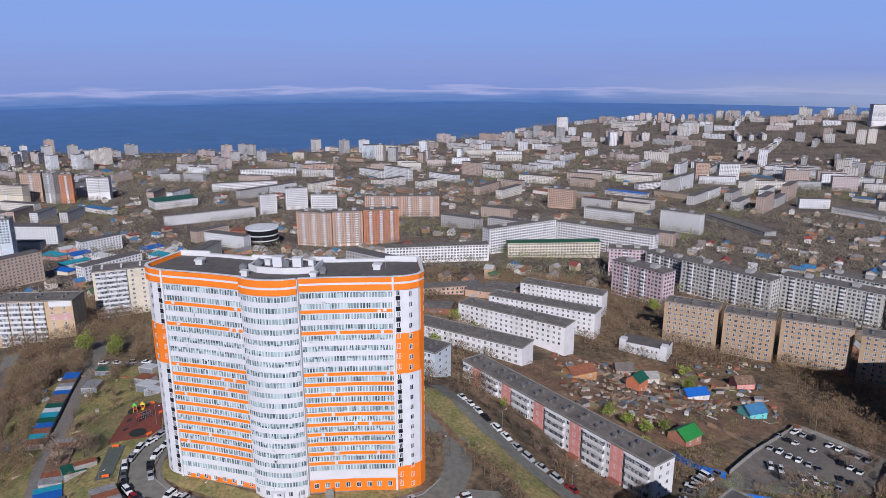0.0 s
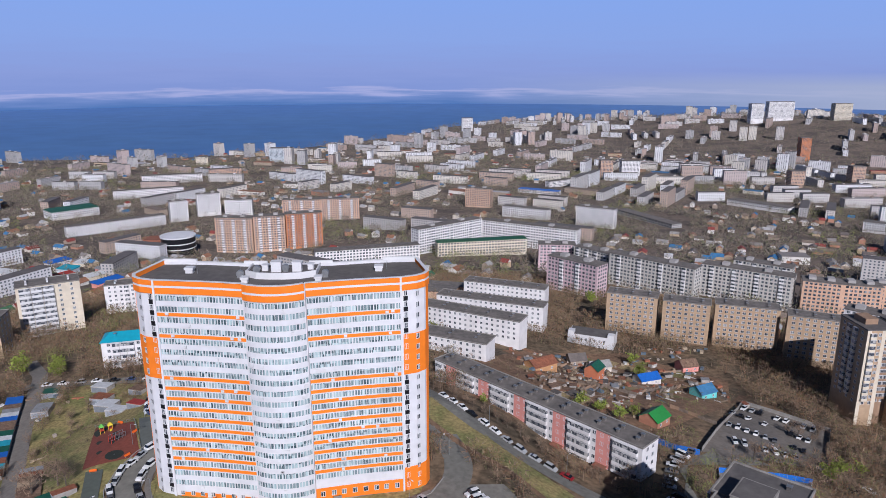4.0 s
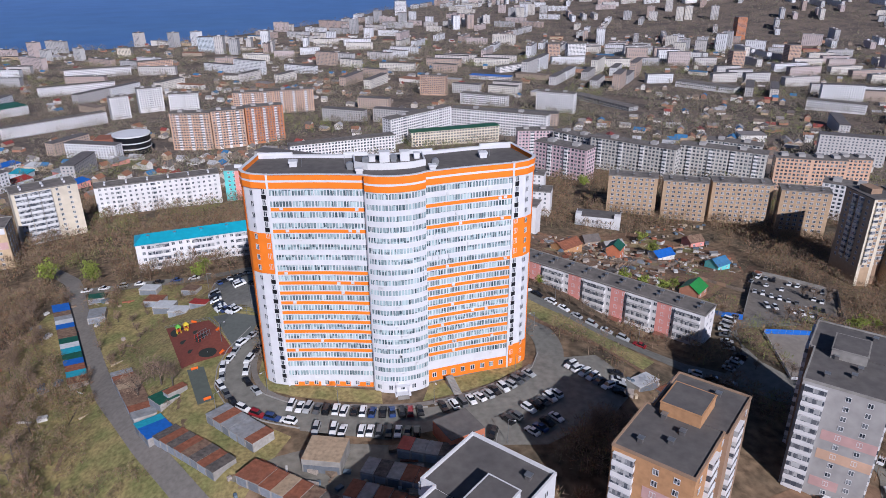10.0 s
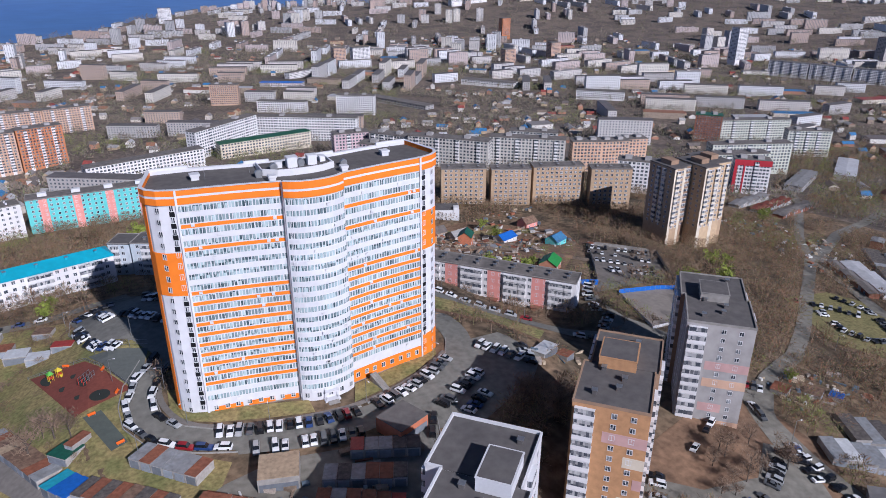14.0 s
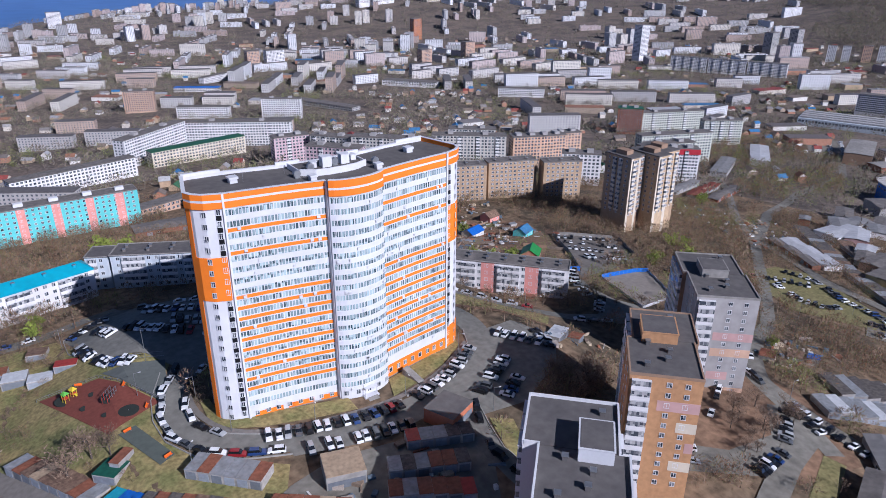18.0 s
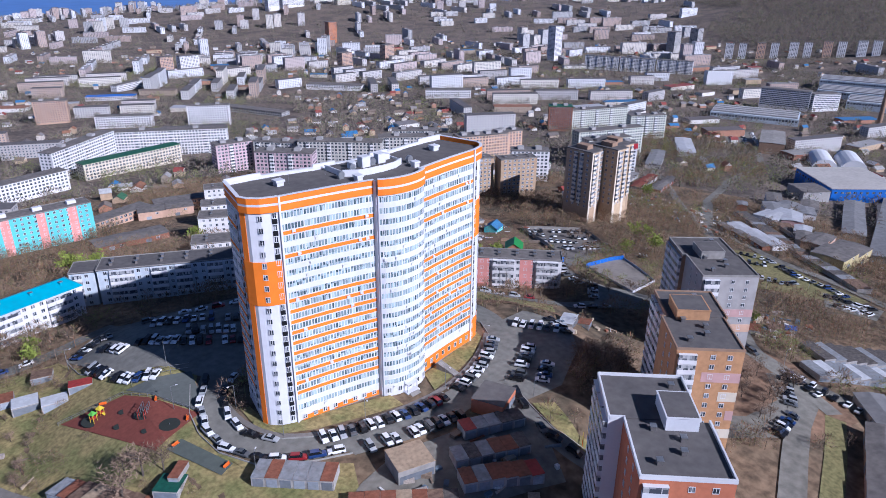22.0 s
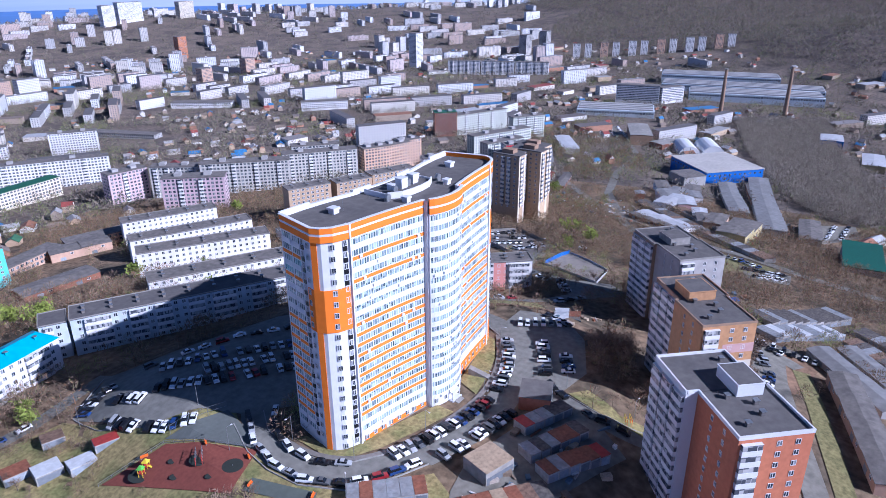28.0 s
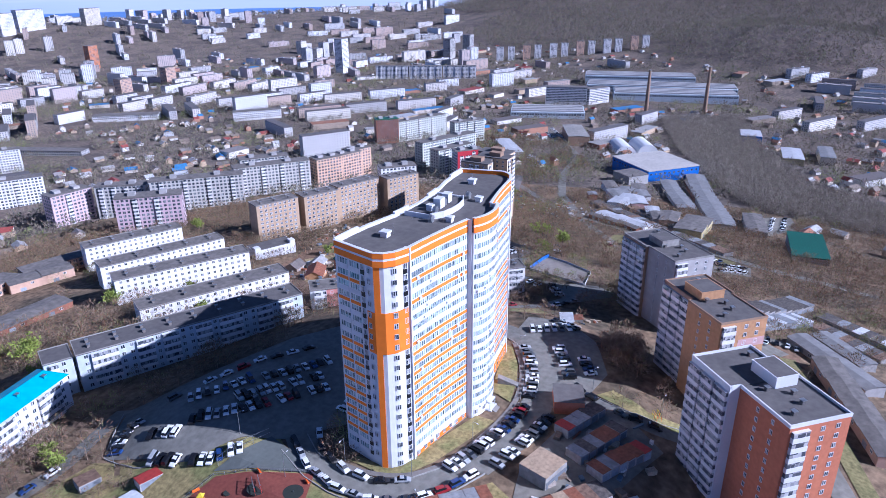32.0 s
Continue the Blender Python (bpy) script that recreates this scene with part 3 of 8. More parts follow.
def build_tower():
    rnd = random.Random(4)
    t = thing("apartment_tower", "tall curved apartment tower in white and orange bands with glazed balconies", "apartment tower")
    s = Shape()
    s.prism(OUTLINE, -3.0, CROWN0, 0)
    part("wall", s, [M_WHITE], t)
    lines = (LEFT_CORNER, LEFT_WING, BAY, RIGHT_WING, RIGHT_CORNER, LEFT_END, RIGHT_END, REAR)
    for z0, z1, m, out in ((CROWN0, CROWN1, M_ORANGE, 0.18), (CROWN1, CROWN2, M_WHITE, 0.12), (CROWN2, PARAPET, M_ORANGE, 0.18)):
        for line in lines:
            z = z1 + (0.5 if line is BAY and z0 == CROWN2 else -0.45 if line is REAR and z0 == CROWN2 else 0)
            o = out + (0.2 if line is BAY or line is LEFT_CORNER or line is RIGHT_CORNER else 0)
            part("crown_band", band(line, z0, z, o, 0.4, 0, Shape()), [M_WHITE if line is REAR else m], t)
    s = Shape()
    s.prism(OUTLINE, CROWN0, DECK, 0)
    part("roof", s, [M_ROOF], t, "dark grey felt flat roof")
    for line in lines:
        z = PARAPET + (0.5 if line is BAY else -0.45 if line is REAR else 0)
        part("parapet_cap", band(line, z, z + 0.12, 0.42, 0.5, 0, Shape()), [M_FRAME], t)
    for f0, f1 in ((0.0, 0.13), (0.33, 0.42), (0.58, 0.67), (0.87, 1.0)):
        part("parapet_step", band(cut(REAR, f0, f1), PARAPET - 0.33, PARAPET + 0.35, 0.3, 0.35, 0, Shape()), [M_FRAME], t)
    # vertical joints beside the bay and at the corners
    for x, y, w in ((-31.6, -10.5, 0.5), (31.6, -10.5, 0.5), (-7.55, -15.4, 0.35), (7.55, -15.4, 0.35)):
        s = Shape()
        s.box(x - w / 2, y - 0.35, -1, x + w / 2, y + 1.2, PARAPET, 0)
        part("pilaster", s, [M_WHITE], t)
    # floors
    orange = {18, 16} | set(range(3, 13))
    ac = Shape()
    ac.box(-0.42, -0.42, 0, 0.42, -0.12, 0.6)
    ac = ac.mesh("air_conditioner", [M_FRAME])
    for k in range(1, FLOORS):
        z = k * STOREY
        for line, wing in ((LEFT_WING, 1), (BAY, 0), (RIGHT_WING, 1)):
            part("spandrel", band(line, z - 0.12, z + 0.80, 0.12, 0.05, 0, Shape()), [M_ORANGE if wing and k in orange else M_WHITE], t)
            if k == 1 and line is RIGHT_WING:
                continue
            part("balcony_glazing", ribbon(line, z + 0.80, z + 2.86, 0.82), [M_FRAME, M_GLASS_TOWER], t, kind="stuff")
            for _ in range(rnd.choice((0, 1, 1, 2, 3))):
                part("air_conditioner", ac, None, t, m=spot(line, rnd.uniform(0.06, 0.94)) @ Matrix.Translation((0, -0.1, z + rnd.uniform(0.05, 0.3))))
    # rounded corners: window column, dark stair strip, orange patches
    strip_s = Shape()
    strip_s.box(-0.6, -0.16, 0, 0.6, 0.05, 1.25)
    strip_m = strip_s.mesh("dark_panel", [M_BLACKP])
    for line, sign in ((LEFT_CORNER, 1), (RIGHT_CORNER, -1)):
        f_win, f_str = (0.55, 0.86) if sign > 0 else (0.45, 0.14)
        patch = cut(line, 0.0, 0.97) if sign > 0 else cut(line, 0.03, 1.0)
        part("orange_patch", band(patch, 12 * STOREY, 16 * STOREY - 0.4, 0.17, 0.05, 0, Shape()), [M_ORANGE], t)
        for k in range(0, FLOORS):
            z = k * STOREY
            part("window", window_mesh(1.15, 1.5), None, t, m=spot(line, f_win) @ Matrix.Translation((0, -0.16, z + 0.9)))
            part("window", window_mesh(1.0, 1.55), None, t, m=spot(line, f_str) @ Matrix.Translation((0, -0.12, z + 1.35)))
            if k > 0:
                part("dark_panel", strip_m, None, t, m=spot(line, f_str) @ Matrix.Translation((0, 0, z + 0.05)))
        edge = cut(line, 0.0, 0.14) if sign > 0 else cut(line, 0.86, 1.0)
        part("orange_edge", band(edge, -1, CROWN0, 0.13, 0.05, 0, Shape()), [M_ORANGE], t)
    for line in (LEFT_END, RIGHT_END):
        a, b, c, d = ((0.05, 0.33, 0.36, 0.64), (0.36, 0.64, 0.67, 0.95))[line is RIGHT_END]
        for k in range(1, FLOORS):
            z = k * STOREY
            for g0, g1 in ((a, b), (c, d)):
                seg = cut(line, g0, g1)
                part("spandrel", band(seg, z - 0.12, z + 0.80, 0.12, 0.05, 0, Shape()), [M_ORANGE if k in orange else M_WHITE], t)
                part("balcony_glazing", ribbon(seg, z + 0.80, z + 2.86, 0.9), [M_FRAME, M_GLASS_TOWER], t, kind="stuff")
            f1, f2 = (0.72, 0.88) if line is LEFT_END else (0.28, 0.12)
            part("window", window_mesh(1.15, 1.5), None, t, m=spot(line, f2) @ Matrix.Translation((0, -0.16, z + 0.9)))
            part("window", window_mesh(0.9, 1.5), None, t, m=spot(line, f1) @ Matrix.Translation((0, -0.12, z + 1.3)))
            part("dark_panel", strip_m, None, t, m=spot(line, f1) @ Matrix.Translation((0, 0, z + 0.05)))
        part("orange_patch", band(cut(line, *((0.8, 1.0) if line is LEFT_END else (0.0, 0.2))), 12 * STOREY, 16 * STOREY - 0.4, 0.17, 0.05, 0, Shape()), [M_ORANGE], t)
    # ground floor
    part("plinth", band(LEFT_WING, -1.2, 0.35, 0.3, 0.05, 0, Shape()), [M_CONCRETE], t)
    part("plinth", band(RIGHT_WING, -1.2, 0.35, 0.3, 0.05, 0, Shape()), [M_CONCRETE], t)
    for f0, f1 in ((0.06, 0.36), (0.42, 0.72), (0.8, 0.98)):
        part("orange_base", band(cut(LEFT_WING, f0, f1), 0.35, 1.7, 0.2, 0.05, 0, Shape()), [M_ORANGE], t)
    part("orange_base", band(RIGHT_WING, 0.35, 4.1, 0.2, 0.05, 0, Shape()), [M_ORANGE], t)
    part("orange_base", band(RIGHT_CORNER, -0.5, 7.5, 0.2, 0.05, 0, Shape()), [M_ORANGE], t)
    for i in range(8):
        part("window", window_mesh(1.3, 1.6), None, t, m=spot(RIGHT_WING, 0.08 + 0.12 * i) @ Matrix.Translation((0, -0.2, 1.6)))
        part("window", window_mesh(1.2, 1.4), None, t, m=spot(LEFT_WING, 0.08 + 0.12 * i) @ Matrix.Translation((0, -0.2, 0.9)))
        if i < 5:
            part("window", window_mesh(1.3, 1.6), None, t, m=spot(BAY, 0.1 + 0.2 * i) @ Matrix.Translation((0, -0.05, 1.2)))
    s = Shape()
    s.box(-2.2, -20.2, -0.3, 2.2, -17.6, 0.5)
    s.box(-1.9, -19.8, 2.9, 1.9, -17.6, 3.1)
    for x in (-1.8, 1.6):
        s.box(x, -19.7, 0.5, x + 0.2, -19.5, 2.9)
    part("porch", s, [M_WHITE], t)
    s = Shape()
    for i in range(4):
        s.box(-1.6, -21.6 + 0.35 * i, -0.3, 1.6, -20.2, 0.12 + 0.12 * i)
    part("steps", s, [M_CONCRETE], t)
    s = Shape()
    m = Matrix.Translation((13.5, -15.6, 0)) @ Matrix.Rotation(radians(-75), 4, "Z")
    prof = [(0, -0.5), (7.2, -0.5)]
    for i in reversed(range(16)):
        prof += [(0.45 * (i + 1), 2.6 - 0.16 * i), (0.45 * i, 2.6 - 0.16 * i)]
    for y, flip in ((-1.1, 1), (1.1, -1)):
        s.face([m @ Vector((x, y, z)) for x, z in prof][::flip])
    for (x0, z0), (x1, z1) in zip(prof, prof[1:] + prof[:1]):
        s.face([m @ Vector(c) for c in ((x0, -1.1, z0), (x0, 1.1, z0), (x1, 1.1, z1), (x1, -1.1, z1))])
    part("outside_stair", s, [M_CONCRETE], t)
    # roof things
    v = Shape()
    v.box(-0.95, -0.95, 0, 0.95, 0.95, 1.15, 0)
    v.box(-1.2, -1.2, 1.15, 1.2, 1.2, 1.75, 0)
    vm = v.mesh("roof_vent", [M_FRAME])
    for x, y, sc in ((-25.5, 0, 1), (25.4, 0, 1), (-8.5, -9.6, 0.85), (10.3, -9.4, 0.85)):
        part("roof_vent", vm, None, t, m=Matrix.Translation((x, y, DECK)) @ Matrix.Diagonal((sc, sc, 0.9, 1)))
    core = [(-9.5, -4.2), (-6.2, -6.6), (-2.5, -7.2), (1.5, -7.3), (5.5, -6.8), (9.0, -5.0), (9.0, 3.6), (0, 3.4), (-9.5, 3.8)]
    part("plant_room_wall", band(core[:6], DECK, DECK + 1.75, 0.15, 0.2, 0, Shape()), [M_FRAME], t)
    part("plant_room_wall", band([core[8], core[0]], DECK, DECK + 1.4, 0.15, 0.2, 0, Shape()), [M_FRAME], t)
    part("plant_room_wall", band([core[5], core[6]], DECK, DECK + 1.4, 0.15, 0.2, 0, Shape()), [M_FRAME], t)
    s = Shape()
    s.prism(core, DECK, DECK + 0.9, 0)
    part("plant_room_roof", s, [M_ROOF], t)
    for x0, y0, x1, y1, h in ((-2.9, -3.8, -0.3, -1.6, 3.6), (2.6, -3.4, 5.0, -1.4, 3.4), (-5.6, -2.5, -4.0, -0.8, 2.4), (6.4, -1.5, 7.9, 0.4, 2.3)):
        s = Shape()
        s.box(x0, y0, DECK + 0.9, x1, y1, DECK + h)
        s.box(x0 - 0.15, y0 - 0.15, DECK + h, x1 + 0.15, y1 + 0.15, DECK + h + 0.15)
        part("vent_shaft", s, [M_FRAME], t)
    for x, y, z in ((-10.8, -5.2, 0), (11.6, -5.4, 0), (-6.6, -4.2, 0.9), (0.8, -3.0, 0.9)):
        s = Shape()
        m = Matrix.Translation((x, y, DECK + z + 1.1)) @ Matrix.Rotation(radians(90), 4, "X")
        s.tube(0, 0, -0.5, 0.5, 0.95, 0.95, 12, m=m)
        s.box(x - 0.7, y - 0.6, DECK + z, x + 0.7, y + 0.6, DECK + z + 0.35)
        part("fan", s, [M_METAL], t)
    for x, y, h in ((-23.2, -1.0, 3.0), (27.5, 1, 2.4), (-12, 0, 2.0)):
        s = Shape()
        s.tube(x, y, DECK, DECK + h, 0.05, 0.03, 6)
        part("aerial", s, [M_METAL], t)
    return t


tower = build_tower()

# ---- blocks round the tower, by their front walls ----
M_PALE = mat("pale_panel", (0.69, 0.675, 0.68), 0.9, 0.08, 0.3, second=(0.57, 0.55, 0.55))
M_PINK = mat("pink_paint", (0.68, 0.29, 0.25), 0.9, 0.08, 0.3, second=(0.55, 0.24, 0.215))
M_TAN = mat("tan_brick", (0.42, 0.30, 0.195), 0.9, 0.1, 0.6, second=(0.37, 0.26, 0.17))
M_TANDK = mat("brown_brick", (0.30, 0.20, 0.135), 0.9, 0.1, 0.6, second=(0.23, 0.15, 0.10))
M_GREYP = mat("grey_panel", (0.36, 0.345, 0.335), 0.9, 0.1, 0.4, second=(0.28, 0.27, 0.26))
M_BLUEGREY = mat("blue_grey_panel", (0.48, 0.53, 0.58), 0.9, 0.1, 0.4, second=(0.42, 0.46, 0.50))
M_BRICK = mat("orange_brick", (0.46, 0.255, 0.125), 0.9, 0.12, 0.8, second=(0.39, 0.21, 0.105))
M_REDBRICK = mat("red_brick", (0.47, 0.165, 0.085), 0.9, 0.1, 0.8, second=(0.42, 0.145, 0.08))
M_DKBRICK = mat("dark_brick", (0.24, 0.10, 0.065), 0.9, 0.12, 0.8, second=(0.21, 0.09, 0.06))
M_TEAL = mat("turquoise_sheet", (0.02, 0.33, 0.45), 0.5, 0.08, 0.5)
M_AQUA = mat("aqua_paint", (0.14, 0.53, 0.53), 0.9, 0.06, 0.4)
M_CREAM = mat("cream_panel", (0.62, 0.55, 0.44), 0.9, 0.08, 0.4)
M_TANPALE = mat("pale_tan_brick", (0.50, 0.37, 0.235), 0.9, 0.1, 0.6, second=(0.44, 0.32, 0.21))
M_PEACH = mat("peach_panel", (0.58, 0.38, 0.27), 0.9, 0.08, 0.4)
M_ROSE = mat("rose_panel", (0.52, 0.33, 0.31), 0.9, 0.08, 0.4)
M_GREENROOF = mat("green_sheet", (0.02, 0.10, 0.05), 0.5, 0.1, 0.5)
BAL_WHITE = balcony_mesh(2.9, 1.0, M_PALE, True)
BAL_OPEN = balcony_mesh(2.9, 1.0, M_PALE, False)
BAL_GREY = balcony_mesh(2.9, 1.0, M_GREYP, True)
BAL_BLUE = balcony_mesh(2.9, 1.0, M_BLUEGREY, True)


def panels(house, p, q, z0, z1, spans, material, name="panel", out=0.05):
    """Painted strips on a wall between shares of its length."""
    m, L = frame_of(p, q)
    for a, b in spans:
        s = Shape()
        s.box(L * a, -out, z0, L * b, 0.02, z1, m=m)
        part(name, s, [material], house)


# five storeys in pink and white, east of the tower
P0, P1 = (42.5, 83.2), (106.5, 11.5)
h = flat_block("apartment_block", "long five storey white and pink block with a dark roof", P0, P1, 9.8, -1.5, 5, M_PALE, storey=3.0, pitch=3.0, sides=(1, 1, 0, 0),
               balcony_at=tuple(i for i in range(40) if i % 6 in (0, 4, 5)), balcony=BAL_WHITE, roof=M_ROOF_OLD, vents=13)
panels(h, P0, P1, -18.5, -1.6, [(0.015 + 0.0313 * (6 * i + 1.75), 0.015 + 0.0313 * (6 * i + 3.55)) for i in range(6) if i < 5], M_PINK, "pink_stripe", 0.045)
m, L = frame_of(P0, P1)
for i in range(6):
    x = L * (0.015 + 0.0313 * (6 * i + 2.65))
    if x < L - 3:
        s = Shape()
        s.box(x - 1.8, -2.2, -16.2, x + 1.8, 0, -13.6, m=m)
        s.box(x - 2.2, -2.6, -13.6, x + 2.2, 0, -13.4, 0, m=m)
        part("porch", s, [M_DKBRICK], h, "dark red entrance porch")
# the dark row north of the tower, and the turquoise roofed house beside it
flat_block("apartment_block", "five storey grey-blue panel block in shade with glazed balconies", (-41.8, 116.8), (31.5, 78.3), 12, 3.0, 5, M_BLUEGREY, sides=(1, 1, 0, 1),
           balcony_at=(1, 2, 3, 6, 7, 9, 10, 13, 14, 16, 17, 18, 21, 22, 24, 25), balcony=BAL_WHITE, vents=9, roof=M_ROOF)
flat_block("apartment_block", "short recessed grey-blue block joining two rows", (-50.2, 122.4), (-42.2, 118.4), 11, 2.2, 5, M_BLUEGREY, sides=(1, 0, 0, 0), balcony_at=(0,), balcony=BAL_WHITE, vents=0, roof=M_ROOF)
TEAL0, TEAL1 = (-101, 100.4), (-48.7, 112.6)
flat_block("apartment_block", "white five storey block with a turquoise sheet metal roof", TEAL0, TEAL1, 12, 0.9, 5, M_PALE, sides=(1, 1, 0, 0), balcony_at=(1, 2, 3, 7, 8, 9, 13, 14, 15),
           balcony=BAL_WHITE, roof=M_TEAL, pitched=2.6, vents=5, vent_mat=M_TEAL)
BAL_WIDE = balcony_mesh(5.4, 1.1, M_FRAME, True)
flat_block("apartment_block", "eleven storey cream panel block with stacked white loggias", (-180, 177.5), (-153, 192.5), 15, 1.0, 11, M_CREAM, sides=(1, 1, 0, 0), pitch=6, balcony_at=(0, 1, 2), balcony=BAL_WIDE, vents=3, vent_mat=M_FRAME)
h = flat_block("apartment_block", "eleven storey tan block with pale loggias and painted bands", (-209, 135), (-169.5, 142.5), 15, -3.5, 11, M_TANPALE, sides=(1, 1, 0, 0), pitch=6, balcony_at=(0, 1, 2, 3), balcony=BAL_WIDE, vents=3)
panels(h, (-209, 135), (-169.5, 142.5), -6.5, -3.6, [(0.7, 0.985)], M_FRAME, "white_band", 0.03)
panels(h, (-209, 135), (-169.5, 142.5), -14, -10.5, [(0.7, 0.985)], M_ROSE, "pink_band", 0.03)
W0, W1 = (-162, 238.5), (-92, 258)
flat_block("apartment_block", "long white nine storey panel block with loggia columns", W0, W1, 12, -17.3, 9, M_PALE, sides=(1, 1, 0, 1), pitch=3.3, balcony_at=tuple(range(3, 30, 6)), balcony=BAL_WHITE, vents=6, vent_mat=M_FRAME)
# turquoise and pink block further down the hill
A0, A1 = (-90, 262.5), (-2, 263.8)
h = flat_block("apartment_block", "nine storey panel block painted turquoise and pink", A0, A1, 12, -17.3, 9, M_AQUA, sides=(1, 1, 0, 0), pitch=3.3, vents=0)
for k in range(5):
    m, L = frame_of(A0, A1)
    s = Shape()
    s.box(L * (k + 0.5) / 5 - 2.4, 4.5, -17.05, L * (k + 0.5) / 5 + 2.4, 7.5, -15.1, m=m)
    part("lift_room", s, [M_FRAME], h)
panels(h, A0, A1, -44, -17.4, [(0.075, 0.125), (0.275, 0.325), (0.475, 0.525), (0.675, 0.725), (0.855, 0.91)], M_PINK, "pink_stripe")
# white rows north of the tower
for a, b, z, lab in (((6.8, 146.7), (67, 116), -9.3, "four storey white block with a plain grey roof"), ((31, 195.5), (89.6, 162.5), -16.2, "four storey white block with a dark felt roof"),
                     ((47, 228.2), (109.2, 200.6), -22.0, "long four storey grey and white block"), ((66.8, 268.8), (118.5, 246), -26.0, "four storey white block beside a yard")):
    flat_block("apartment_block", lab, a, b, 12, z, 4, M_PALE, sides=(1, 0, 0, 1), vents=5, pitch=3.2, group="white rows")
# tan nine storey row
for a, b in (((150, 212), (177, 200)), ((179, 196.5), (203, 186)), ((207, 189), (239, 176.5)), ((239, 169), (263, 157))):
    flat_block("apartment_block", "nine storey tan brick block with rows of small windows", a, b, 12, -16.8, 9, M_TAN, sides=(1, 0, 0, 0), pitch=3.3, vents=3, win=(1.8, 1.55), group="tan blocks", storey=2.75)


# brick towers with loggias
def brick_tower(label, near_left, near_right, depth, top, floors, wall, side_wall, trim, patches, jog, penthouse, storey=2.8, trim_h=0.9, white_side=False):
    m, w = frame_of(near_left, near_right)
    mid = depth * 0.52
    t = thing("apartment_tower", label, "apartment tower")
    zb = top - floors * storey - 1.2
    low = min(ter(*near_left), ter(*near_right), zb) - 8
    s = Shape()
    s.box(0, 0, low, w, mid, top - 0.6, 0, m=m)
    front = part("wall", s, [wall], t)
    s = Shape()
    s.box(-jog, mid, low, w - jog * 0.6, depth, top - 0.6, 0, m=m)
    rear = part("wall", s, [side_wall], t)
    for x0, y0, x1, y1 in ((0, 0, w, mid), (-jog, mid, w - jog * 0.6, depth)):
        s = Shape()
        s.box(x0 + 0.3, y0 + 0.3, top - 0.6, x1 - 0.3, y1 - (0.3 if y1 == depth else 0), top - 0.35, 0, m=m)
        part("roof", s, [M_ROOF], t)
    edges = [(-0.1, -0.1, w + 0.1, 0.3), (-0.1, 0.3, 0.3, mid), (w - 0.3, 0.3, w + 0.1, mid), (-jog - 0.1, mid, -jog + 0.3, depth), (w - jog * 0.6 - 0.3, mid, w - jog * 0.6 + 0.1, depth), (-jog + 0.3, depth - 0.3, w - jog * 0.6 - 0.3, depth + 0.1), (-jog + 0.3, mid - 0.1, 0.3, mid + 0.3)]
    for x0, y0, x1, y1 in edges:
        s = Shape()
        s.box(x0, y0, top - 0.6, x1, y1, top - 0.6 + trim_h, 0, m=m)
        part("parapet", s, [trim], t)
    x0, y0, x1, y1, hh, pm = penthouse
    s = Shape()
    s.box(x0, y0, top - 0.35, x1, y1, top + hh, 0, m=m)
    part("penthouse", s, [pm], t)
    s = Shape()
    s.box(x0 - 0.15, y0 - 0.15, top + hh, x1 + 0.15, y1 + 0.15, top + hh + 0.2, 0, m=m)
    part("penthouse_rim", s, [pm], t)
    s = Shape()
    s.box(x0 + 0.2, y0 + 0.2, top + hh + 0.2, x1 - 0.2, y1 - 0.2, top + hh + 0.25, 0, m=m)
    part("penthouse_roof", s, [M_ROOF], t)
    vm = vent_mesh().mesh("roof_vent", [M_ROOF, M_METAL])
    for x, y in ((w * 0.25, 4), (w * 0.55, 7), (w * 0.6, 11), (w * 0.3, 14), (w * 0.7, depth - 4)):
        part("roof_vent", vm, None, t, m=m @ Matrix.Translation((x, y, top - 0.35)))
    # near wall: loggias, then two columns of windows
    bm_ = balcony_mesh(w * 0.27, 0.9, M_FRAME if white_side else M_PALE, True)
    for k in range(floors):
        z = top - 1.2 - (k + 1) * storey
        part("balcony", bm_, None, front, m=m @ Matrix.Translation((w * 0.17, 0, z)))
        for fx in (0.55, 0.80):
            part("window", window_mesh(1.25, 1.4), None, front, m=m @ Matrix.Translation((w * fx, 0, z + 0.9)))
        # long walls
        for y in (mid * 0.3, mid * 0.6):
            part("window", window_mesh(1.0, 1.4), None, front, m=m @ Matrix.Translation((0, y, z + 0.9)) @ Matrix.Rotation(radians(-90), 4, "Z"))
        for i in range(3):
            y = mid + (depth - mid) * (i + 0.5) / 3
            part("balcony", balcony_mesh((depth - mid) / 3 - 0.6, 0.9, M_FRAME if white_side else M_PALE, True), None, rear, m=m @ Matrix.Translation((-jog, y, z)) @ Matrix.Rotation(radians(-90), 4, "Z"))
        for i in range(5):
            y = depth * (i + 0.5) / 5
            xr = w if y < mid else w - jog * 0.6
            if i in (1, 3):
                part("balcony", bm_, None, front if y < mid else rear, m=m @ Matrix.Translation((xr, y, z)) @ Matrix.Rotation(radians(90), 4, "Z"))
            else:
                part("window", window_mesh(1.25, 1.4), None, front if y < mid else rear, m=m @ Matrix.Translation((xr, y, z + 0.9)) @ Matrix.Rotation(radians(90), 4, "Z"))
    for fx0, fx1, k0, k1, pm in patches:
        s = Shape()
        s.box(w * fx0, -0.05, top - 1.2 - k1 * storey, w * fx1, 0.02, top - 1.2 - k0 * storey, m=m)
        part("panel", s, [pm], t)
    return t


